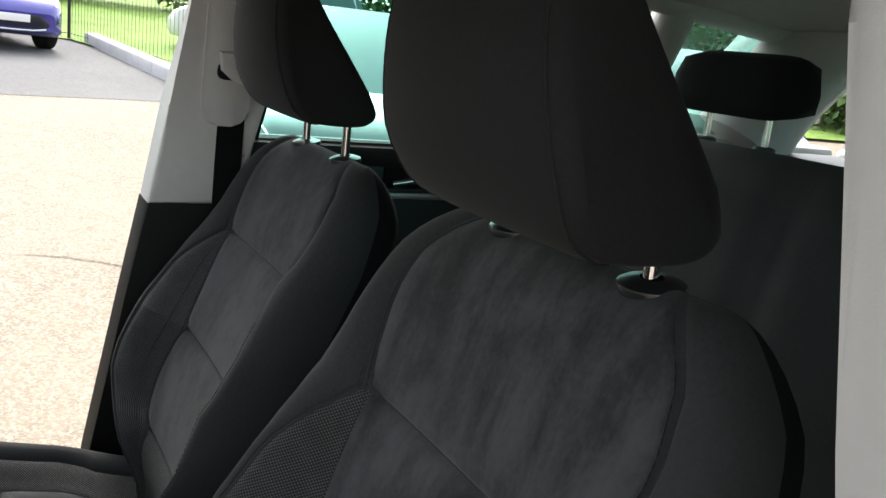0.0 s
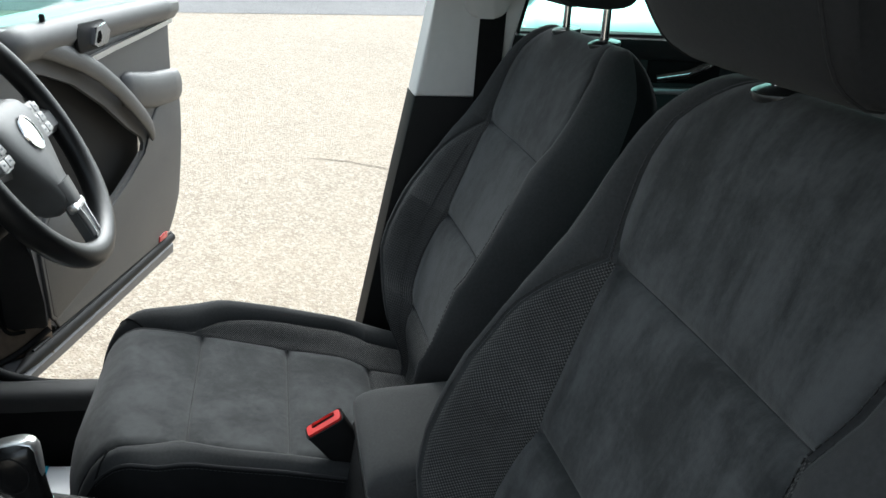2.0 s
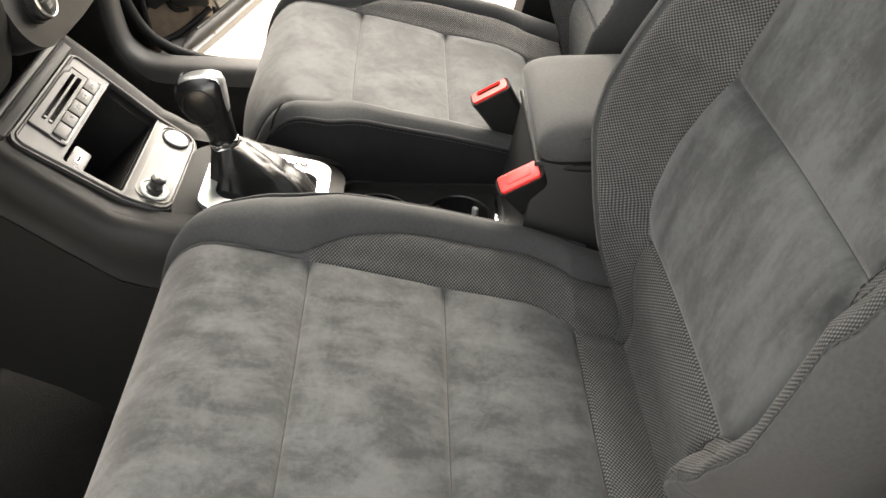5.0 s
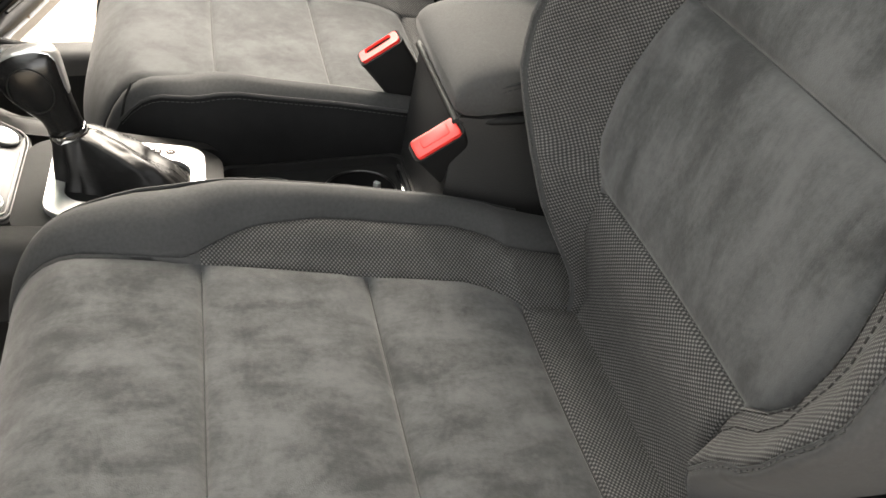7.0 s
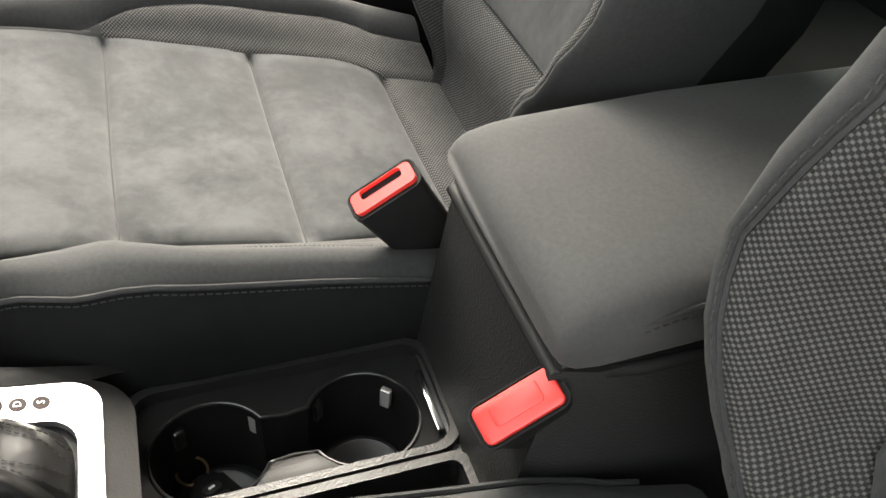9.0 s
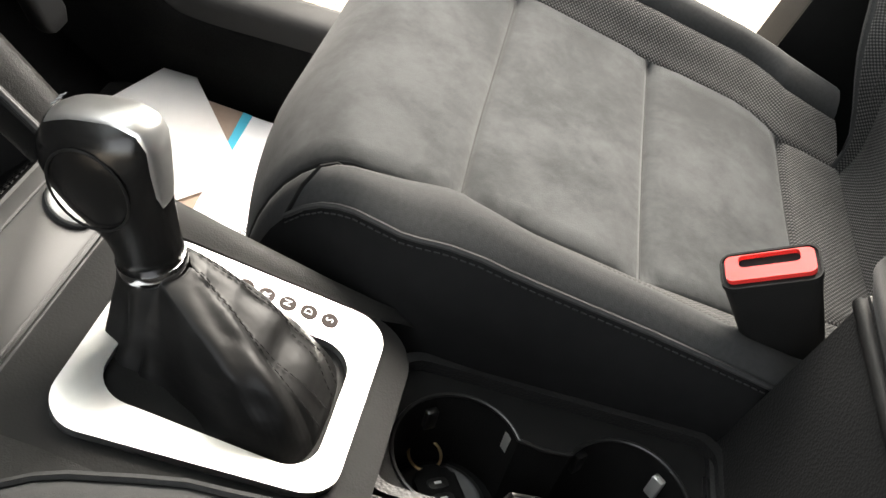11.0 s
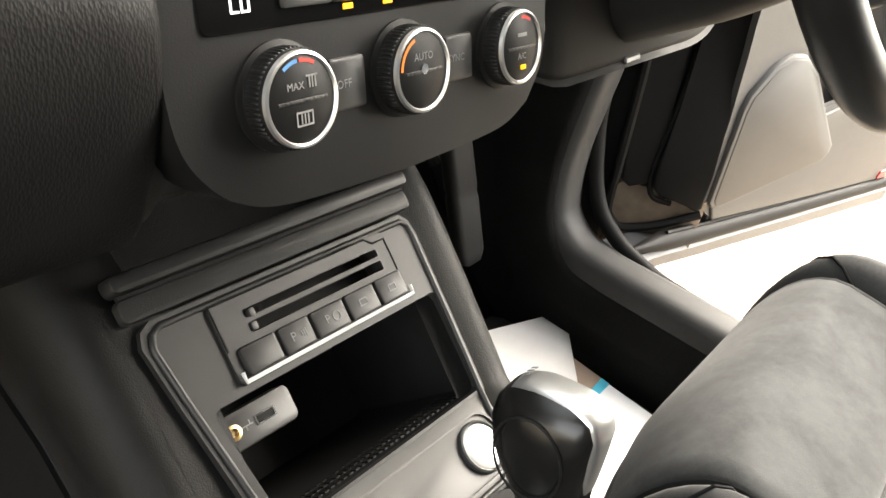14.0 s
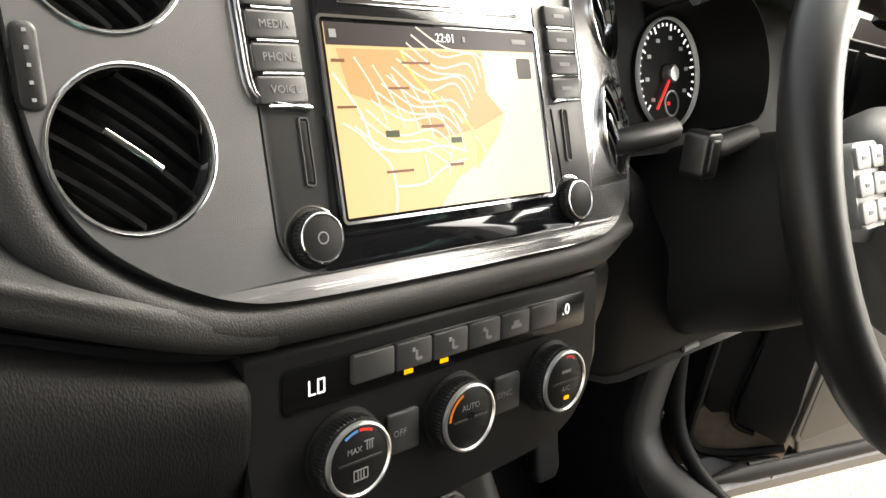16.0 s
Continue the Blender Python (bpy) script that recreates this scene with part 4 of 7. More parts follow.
    part("mark", bars([(-0.036, 0.381, 0.0015, 0.022), (-0.040, 0.3915, 0.008, 0.0015)], 0.6882, 0.6886), WHITEP, ps, "pale marking")
    part("hold_switch", box(-0.078, -0.030, 0.338, 0.357, 0.658, 0.684, 0.003), SATIN, con, "black push switch")
    part("deck_rear", box(-0.094, 0.108, 0.19, 0.225, 0.60, 0.682, 0.004), PLASTIC, con)
    # armrest box
    body = [[(XC + sx * w, y, q) for sx, w, y, q in
             ((-1, 0.090, f, zz), (-1, 0.096, f - 0.02, zz), (-1, 0.100, -0.15, zz), (1, 0.100, -0.15, zz), (1, 0.096, f - 0.02, zz), (1, 0.090, f, zz))]
            for zz, f in ((0.42, 0.225), (0.66, 0.222), (0.70, 0.216), (0.80, 0.203), (0.842, 0.198))]
    part("armrest_body", loft(body), PLASTIC, con, "black plastic armrest body", angle=30)
    rings = []
    for y, k in ((0.204, 0.30), (0.200, 0.62), (0.192, 0.84), (0.178, 0.96), (0.16, 1.0), (0.05, 1.02), (-0.05, 1.02), (-0.14, 1.0), (-0.155, 0.9)):
        zc, h = lerp(y, (-0.155, 0.05, 0.16, 0.204), (0.874, 0.872, 0.866, 0.862)), 0.030
        r = []
        for a in range(28):
            t = 2 * math.pi * a / 28
            c, s = math.cos(t), math.sin(t)
            r.append((XC + math.copysign(abs(c) ** 0.36, c) * 0.099 * (0.93 + 0.07 * k), y, zc + math.copysign(abs(s) ** 0.55, s) * h * k))
        rings.append(r)
    lid = part("armrest_lid", loft(rings), LIDC, con, "dark grey cloth armrest lid", angle=180)
    line = smooth_line([(XC - 0.1005, 0.02, 0.888), (XC - 0.099, 0.11, 0.886), (XC - 0.097, 0.158, 0.876), (XC - 0.093, 0.183, 0.862), (XC - 0.088, 0.197, 0.850)], 8)
    part("lid_seam", tube(line, 0.0016, 6), CLOTH, lid)
    part("stitching", stitches([p + Vector((-0.0015, 0, -0.005)) for p in line], 0.0055, 0.0036, 0.0006), CLOTH, lid, "row of dark stitches")
    part("armrest_rim", tube([(XC - 0.098, -0.1, 0.838), (XC - 0.096, 0.15, 0.838), (XC - 0.088, 0.200, 0.836), (XC + 0.088, 0.200, 0.836), (XC + 0.096, 0.15, 0.838), (XC + 0.098, -0.1, 0.838)], 0.0048, 10), SHADOWP, con, "smooth black rim under the lid")
    return con


centre_console()


def gear_selector():
    g = thing("gear_selector", (XC, 0.56, 0.74), "automatic gear lever with leather boot and silver surround", "gear lever")
    bezel_out = [(XC + x, y) for x, y in rounded(0.140, 0.156, 0.022, 8, 0, 0.041)]
    bezel_out = [(x if x > XC else XC + (x - XC) * (0.86 + 0.19 * smoothstep((y + 0.04) / 0.15)), y - 0.001) for x, y in bezel_out]
    hole = [(x - 0.005, y) for x, y in rounded(0.088, 0.124, 0.020, 8, XC, 0.039)]
    bz = part("surround", plate(bezel_out, PG, -0.001, 0.0055, 0.0022, hole), SILVER, g, "satin silver surround")
    for k, ch in enumerate("SDNRP"):
        mm = PG @ Matrix.Translation((XC + 0.0545, -0.001 + 0.0140 * k, 0.0056))
        pos = part("position_mark", slab(circle(0.0055, 20), 0, 0.0006), GREYBROWN, bz, "round dark position mark", m=mm)
        lettering("letter", ch, 0.0070, WHITEP, pos, mm @ Matrix.Translation((0, 0, 0.0007)))
    # boot: a pleated leather skirt that rises to the collar
    top = Vector((0.018, 0.583, 0.797))
    rings = []
    n = 168
    seams = ((122.7, 115.4), (124.5, 132.6))

    def seam_at(foot, head, t):
        return foot + (head - foot) * t ** 1.5

    for k in range(33):
        t = k / 32
        r = []
        for a in range(n):
            th = 2 * math.pi * a / n
            ha = a * len(hole) / n
            i = int(ha)
            hx, hy = (hole[i][q] * (1 - ha + i) + hole[(i + 1) % len(hole)][q] * (ha - i) for q in (0, 1))
            base = PG @ Vector((hx, hy, -0.009))
            tip = top + Vector((0.0175 * math.cos(th + 0.6), 0.0195 * math.sin(th + 0.6), 0))
            hdir = (base - PG @ Vector((XC - 0.005, 0.039, 0))).normalized()
            s = smoothstep(t) * 0.55 + t * 0.45
            # the skirt bellies at the foot and tightens upward
            belly = 0.004 * math.sin(math.pi * t) * (1 - t)
            fold = (0.0042 * math.sin(3 * th + 5.0 * t + 0.8) + 0.0020 * math.sin(7 * th - 4 * t)) * math.sin(math.pi * t) ** 0.7 * smoothstep((t - 0.04) / 0.30)
            side = 0.5 + 0.5 * math.cos(th - math.radians(300))
            fold += 0.0034 * (abs(math.sin(t * 9 + 1.2 * th + 0.6 * math.sin(3 * th))) - 0.5) * (0.35 + side) * math.sin(math.pi * t) * smoothstep((t - 0.04) / 0.30)
            p = base.lerp(tip, s)
            rear = max(0.0, -hdir.y)
            flank = smoothstep(max(0.0, -hdir.x) + 0.5 * max(0.0, hdir.y)) * (1 - rear)
            calm = 1 - 0.80 * smoothstep(1.7 * max(0.0, hdir.x))
            s1, s2 = (seam_at(*q, t) for q in seams)
            pucker = 0.0023 * sum(math.exp(-((a - q) / 1.5) ** 2) for q in (s1, s2)) * smoothstep(t / 0.08)
            inner = smoothstep((a - s1) / 1.5) * smoothstep((s2 - a) / 1.5)
            pucker += (0.0020 * inner + 0.0007 * smoothstep(1.3 * max(0.0, hdir.x, -hdir.y))) * math.sin(30 * t + 1.5 * math.sin(2 * th)) * math.sin(math.pi * t)
            p = p + hdir * ((belly * (1 - 0.6 * rear) + fold * 0.8) * calm + pucker) + Vector((0, 0, (-(0.012 + 0.022 * flank) * (1 - 2.9 * rear) + fold * 0.6 * rear * calm) * math.sin(math.pi * t) * (1 - t * 0.4) + 0.010 * (0.3 + 0.7 * calm) * calm * smoothstep(t / 0.10) * (1 - smoothstep((t - 0.1) / 0.7))))
            r.append(p)
        rings.append(r)
    boot = part("boot", loft(rings, True, False), BOOT, g, "creased black leather boot", angle=180)
    for foot, head in ((122.1, 114.0), (123.3, 116.8), (123.9, 131.2), (125.1, 134.0)):
        line = []
        for k in range(3, 31):
            a0 = seam_at(foot, head, k / 32)
            i = int(a0)
            line.append(rings[k][i].lerp(rings[k][i + 1], a0 - i) + Vector((0, -0.0006, 0.0009)))
        part("stitching", stitches(line, 0.0046, 0.0030, 0.0004), SHADOWP, boot, "row of black stitches")
    lean = Matrix.Translation(top) @ Matrix.Rotation(radians(-10), 4, "X")
    part("collar", hoop([(0.0170, -0.006), (0.0186, -0.004), (0.0188, 0.001), (0.0184, 0.0035), (0.017, 0.004)], 36), CHROME, g, "chrome collar", m=lean)
    rings = []
    for z, w, d, oy, e in ((0.003, 0.0208, 0.0200, 0.0, 2.0), (0.012, 0.0202, 0.0198, 0.0, 2.0), (0.024, 0.0200, 0.0208, 0.001, 2.2), (0.034, 0.0208, 0.0240, 0.004, 2.4), (0.046, 0.0225, 0.0285, 0.008, 2.5),
                           (0.060, 0.0240, 0.0325, 0.010, 2.6), (0.074, 0.0245, 0.0345, 0.010, 2.6), (0.086, 0.0235, 0.0340, 0.008, 2.6), (0.095, 0.0200, 0.0300, 0.006, 2.5), (0.1005, 0.0135, 0.0215, 0.004, 2.4), (0.1025, 0.006, 0.010, 0.003, 2.2)):
        r = []
        for a in range(40):
            t = 2 * math.pi * a / 40
            c, s = math.cos(t), math.sin(t)
            r.append(lean @ Vector((math.copysign(abs(c) ** (2 / e), c) * w, oy + math.copysign(abs(s) ** (2 / e), s) * d, z)))
        rings.append(r)
    small = Matrix.Diagonal((0.86, 0.90, 0.93, 1))
    rings = [[lean @ (small @ (lean.inverted() @ q)) for q in r] for r in rings]
    body = loft(rings)
    tree = BVHTree.FromBMesh(body)
    kn = part("knob", body, KNOB, g, "black knob with silver cap", angle=180)
    # silver cap: a strip laid on the knob, over the top and tapering down the back
    hub = Vector((0, 0.006, 0.062))
    strip = []
    for k in range(41):
        f = k / 40
        a = radians(48 + 172 * f)
        d = Vector((0, math.cos(a), math.sin(a)))
        w = lerp(f, (0, 0.12, 0.45, 0.7, 0.9, 1.0), (0.0090, 0.0105, 0.0112, 0.0108, 0.0090, 0.0050))
        row = []
        for u in (-1, -0.93, -0.75, -0.5, -0.25, 0, 0.25, 0.5, 0.75, 0.93, 1):
            hit, nor, _, _ = tree.ray_cast(lean @ (hub + d * 0.12 + Vector((w * u, 0, 0))), lean.to_3x3() @ -d)
            lift = -0.0006 if abs(u) == 1 or k in (0, 40) else 0.0011
            row.append((hit + (lean.to_3x3() @ d) * lift) if hit else strip[-1][len(row)])
        strip.append(row)
    part("silver_cap", loft(strip, False, False), SILVER, kn, "polished silver cap", angle=60)
    part("cap_marks", bars([(-0.004, 0, 0.0022, 0.0045), (0, 0, 0.0022, 0.0045), (0.004, 0, 0.0022, 0.0045)]), INK, kn, "dark marking", m=lean @ Matrix.Diagonal((0.86, 0.90, 0.93, 1)) @ Matrix.Translation((0, 0.0265, 0.1040)) @ Matrix.Rotation(radians(-24), 4, "X"))
    for s in (-1, 1):
        pad = [lean @ Vector((s * (0.0214 - 0.0012 * (abs(u) ** 2)), 0.009 + 0.020 * math.cos(q) * u, 0.060 + 0.024 * math.sin(q) * u)) for u, q in [(1, 2 * math.pi * k / 28) for k in range(28)]]
        part("grip_seam", tube(pad, 0.0007, 6, True), SHADOWP, kn)
    return g


gear_selector()


def car_key():
    k = thing("car_key", (0.035, 0.395, 0.60), "black remote key lying in the cup holder", "car key")
    m = Matrix.Translation((0.026, 0.390, 0.624)) @ Matrix.Rotation(radians(-62), 4, "Z") @ Matrix.Rotation(radians(-14), 4, "X")
    part("fob", slab(rounded(0.030, 0.062, 0.010, 5), -0.006, 0.007, 0.004), SHADOWP, k, "black key fob", m=m)
    for j in range(3):
        part("button", slab(rounded(0.015, 0.010, 0.004, 3, 0, -0.015 + 0.014 * j), 0.0065, 0.0084, 0.0006), PLASTIC, k, m=m)
        part("mark", bars([(0, -0.015 + 0.014 * j, 0.005, 0.0022)], 0.0084, 0.0087), WHITEP, k, "pale printed symbol", m=m)
    ring = [m @ Vector((0.012 * math.cos(t), 0.043 + 0.012 * math.sin(t), 0.006 + 0.004 * math.sin(t))) for t in np.linspace(0, 2 * math.pi, 24, endpoint=False)]
    part("key_ring", tube(ring, 0.0012, 8, True), BRASS, k, "brass key ring")
    ring = [m @ Vector((0.010 + 0.007 * math.cos(t), 0.055, 0.010 + 0.007 * math.sin(t))) for t in np.linspace(0, 2 * math.pi, 18, endpoint=False)]
    part("split_ring", tube(ring, 0.0010, 8, True), BRASS, k)
    return k


car_key()



# ---- dashboard ----
PF = face(0.772, 1.123, 29)
PK = face(0.744, 1.01, 17) @ Matrix.Translation((-0.007, 0.0045, 0.006))
XD = 0.013


LOW = [(-0.2050, 0.190), (-0.2055, 0.12), (-0.2045, 0.085), (-0.2025, 0.055), (-0.1960, 0.025), (-0.1850, 0.006), (-0.168, -0.009), (-0.150, -0.020), (-0.129, -0.029), (-0.105, -0.0335), (-0.06, -0.035), (0.013, -0.0355)]
LOW = [(p.x, p.y) for p in smooth_line([Vector((x, y, 0)) for x, y in LOW], 4)]
OUT = LOW[:-1] + [(2 * XD - x, y) for x, y in reversed(LOW)]
VENTS = [(-0.163, 0.039), (-0.165, 0.120), (2 * XD + 0.163, 0.039), (2 * XD + 0.165, 0.120)]


def bend(p):
    """The fascia's far end curls away towards the driver's side; p is in its flat space."""
    x, y, z = p
    if x <= 0.105:
        return Vector((x, y, z))
    a = (x - 0.105) / 0.22
    return Vector((0.105 + (0.22 + z) * math.sin(a), y, (0.22 + z) * math.cos(a) - 0.22))


def bent(bm):
    for v in bm.verts:
        v.co = bend(v.co)
    return bm


def roll_rise(x):
    """How far the gap under the padded roll climbs towards the passenger's side."""
    return 0.062 * smoothstep(max(0.0, -0.105 - x) / 0.26)


def dash_profile(x):
    side = smoothstep((abs(x - XD) - 0.12) / 0.10)
    low = 0.012 * (1 - side) if x > -0.10 else 0.0
    up = roll_rise(x)
    fw = 0.45 * up
    return [(1.16, 1.20), (1.10, 1.262), (1.0, 1.285), (0.92, 1.29), (0.885, 1.282), (0.868, 1.262), (0.845, 1.225 + 0.2 * up), (0.812 + 0.2 * up, 1.168 + 0.5 * up), (0.787 + 0.7 * fw, 1.122 + 0.85 * up),
            (0.770 - 0.006 * side + fw, 1.100 + up), (0.756 - 0.006 * side + fw, 1.092 + 0.004 * side + up), (0.748 + fw, 1.084 + 0.006 * side + up), (0.747 + low + fw, 1.075 + 0.006 * side + up), (0.758 + low + fw, 1.0675 + 0.006 * side + up), (0.766 + low + fw, 1.062 + 0.006 * side + up),
            (0.752 + low + 0.6 * fw, 1.052 + 0.8 * up), (0.747 + low, 1.02 + 0.3 * up), (0.752 + low, 0.985), (0.760 + low, 0.955), (0.775 + low, 0.938), (0.80 + low, 0.930), (0.90, 0.91), (1.16, 0.90)]


def dashboard():
    d = thing("dashboard", (XD, 0.9, 0.9), "black grained dashboard with dark metallic centre fascia", "dashboard")
    xs = sorted(set(list(np.arange(-0.72, -0.2, 0.04)) + list(np.arange(-0.20, 0.19, 0.015)) + [0.19]))
    rings = []
    for x in xs:
        p = smooth_line([Vector((0, y, z)) for y, z in dash_profile(x)], 3)
        far = 0.22 * (1 - math.cos(max(0, x - 0.105) / 0.22))
        rings.append([(x, q.y + far, q.z) for q in p])
    part("dash_body", loft(rings), SOFT, d, "grained black dash skin", angle=45)
    # top of the dash in front of the driver, and the knee panel
    rings = []
    for x in np.arange(0.19, 0.74, 0.03):
        hood = 0.055 * math.exp(-((x - 0.367) / 0.13) ** 4)
        p = smooth_line([Vector((0, y, z)) for y, z in ((1.16, 1.20), (1.10, 1.262), (1.0, 1.285 + hood * 0.3), (0.90, 1.285 + hood), (0.80, 1.265 + hood), (0.772, 1.25 + hood), (0.775, 1.240 + hood), (0.80, 1.248 + hood), (0.93, 1.25), (1.10, 1.20))], 3)
        rings.append([(x, q.y, q.z) for q in p])
    part("cluster_hood", loft(rings), SOFT, d, "grained black hood over the instruments", angle=50)
    rings = []
    for x in np.arange(0.168, 0.74, 0.02):
        dip = 0.035 * math.exp(-((x - 0.367) / 0.09) ** 4)
        f = 0.016 * (1 - smoothstep((x - 0.168) / 0.05)) + 0.085 * max(0.0, (x - 0.44) / 0.3) ** 1.6
        rise = 0.010 * (1 - smoothstep((x - 0.168) / 0.06)) + 0.05 * max(0.0, (x - 0.48) / 0.25) ** 2
        p = smooth_line([Vector((0, y, z)) for y, z in ((0.96, 1.13 - dip), (0.90, 1.125 - dip), (0.830 + f, 1.112 - dip), (0.800 + f, 1.085 - dip), (0.776 + f, 1.045), (0.764 + f, 1.0 + rise), (0.757 + f, 0.968 + rise), (0.7565 + f, 0.958 + rise), (0.764 + f, 0.954 + rise), (0.90, 0.962 + rise), (0.96, 0.98))], 3)
        rings.append([(x, q.y, q.z) for q in p])
    part("knee_panel", loft(rings), KNEE, d, "smooth black knee panel", angle=50)
    part("panel_clip", tube([(0.322, 0.757, 0.9575), (0.346, 0.757, 0.9580)], 0.0042, 8), CLAD, d, "grey panel clip")
    part("binnacle_back", box(0.18, 0.73, 0.905, 0.925, 1.05, 1.30), SHADOWP, d)
    # metallic fascia and its grained border
    holes = [circle(0.0332, 40, *c) for c in VENTS] + [rounded(0.236, 0.170, 0.022, 6, XD, 0.062)]
    part("fascia", bent(holed_plate(OUT, holes, -0.010, 0.004)), FASCIA, d, "dark metallic fascia", m=PF, angle=30)
    line = [PF @ bend((x + (-0.010 if x < XD else 0.010) * min(1, abs(x - XD) / 0.15), y - 0.009, -0.008)) for x, y in OUT]
    part("fascia_border", tube(line, 0.0115, 14), SOFT, d, "grained black border roll", angle=180)
    part("glovebox_seam", tube([(x, 0.762 + 0.45 * roll_rise(x), 1.066 + roll_rise(x)) for x in np.linspace(-0.70, -0.118, 40)], 0.0032, 6), SHADOWP, d, "dark glovebox gap")
    # glovebox door, a little proud of the dash, darker to paint in its shade
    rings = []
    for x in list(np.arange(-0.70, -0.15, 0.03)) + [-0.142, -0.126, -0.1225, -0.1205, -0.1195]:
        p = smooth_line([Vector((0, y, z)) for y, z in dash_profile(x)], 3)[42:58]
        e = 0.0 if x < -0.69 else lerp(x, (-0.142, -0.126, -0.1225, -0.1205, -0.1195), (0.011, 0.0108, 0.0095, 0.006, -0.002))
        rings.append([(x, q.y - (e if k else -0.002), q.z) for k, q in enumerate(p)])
    part("glovebox_door", loft(rings, False, False), GLOVE_SHADED, d, "leather-grained glovebox door darkened for shade", angle=60)
    # speed wheel of the vents
    tw = part("vent_wheel", slab(rounded(0.0105, 0.034, 0.004, 4, -0.199, 0.072), 0.002, 0.0060, 0.0022), DARKP, d, "ribbed vent thumbwheel", m=PF)
    part("mark", bars([(-0.199, 0.0590 + 0.0065 * k, 0.0016, 0.0014) for k in range(5)], 0.0060, 0.0064), GREYP, tw, m=PF)
    return d


dashboard()


def air_vent(cx, cy):
    m = PF @ Matrix.Translation(bend((cx, cy, 0))) @ Matrix.Rotation(max(0, cx - 0.105) / 0.22, 4, "Y")
    v = thing("air_vent", m.translation, "round black air vent with chrome ring", "air vent", "dashboard vents")
    part("ring", hoop([(0.0312, -0.004), (0.0330, 0.002), (0.0346, 0.0050), (0.0354, 0.0047), (0.0356, 0.003)], 48), CHROME, v, "thin chrome ring", m=m)
    part("bowl", loft([[(x, y, z) for x, y in circle(r, 40)] for r, z in ((0.0328, 0.002), (0.0323, -0.012), (0.030, -0.034), (0.012, -0.044), (0.001, -0.045))], True, False), SHADOWP, v, "black vent bowl", m=m)
    turn = m @ Matrix.Rotation(radians(-38), 4, "Z")
    for k in range(-2, 3):
        y = k * 0.0118
        w = math.sqrt(0.0313 ** 2 - y * y)
        bm = bmesh.new()
        pts = []
        for a in range(13):
            x = -w + 2 * w * a / 12
            pts.append([(x, y + 0.0042 * q[0] + (0.0), -0.006 + 0.006 * (1 - (x / 0.034) ** 2) + q[1]) for q in ((0.25, 0.0015), (0.1, -0.010), (-0.25, -0.010), (-0.22, 0.001))])
        loft(pts, True, True, bm)
        part("slat", bm, PANEL, v, "black vent slat", m=turn)
    part("handle", box(-0.014, 0.014, -0.0016, 0.0016, 0.0, 0.0030, 0.0008), CHROME, v, "chrome vent handle", m=turn)
    part("cross_slat", box(-0.0012, 0.0012, -0.028, 0.028, -0.022, -0.014), SHADOWP, v, m=turn)
    part("cross_slat", box(-0.0152, -0.0128, -0.024, 0.024, -0.022, -0.014), SHADOWP, v, m=turn)
    part("cross_slat", box(0.0128, 0.0152, -0.024, 0.024, -0.022, -0.014), SHADOWP, v, m=turn)
    return v


for c in VENTS:
    air_vent(*c)


def ribbed(r0, r1, z0, z1, n):
    """A knurled ring as one moulded band."""
    rings = []
    for z, k in ((z0, 0.0), (z0 + 0.0008, 1.0), (z1 - 0.0008, 1.0), (z1, 0.0)):
        ring = []
        for q in range(n * 4):
            t = 2 * math.pi * q / (n * 4)
            r = r0 + (r1 - r0) * k * (1.0 if q % 4 in (1, 2) else 0.0)
            ring.append((r * math.cos(t), r * math.sin(t), z))
        rings.append(ring)
    return loft(rings)


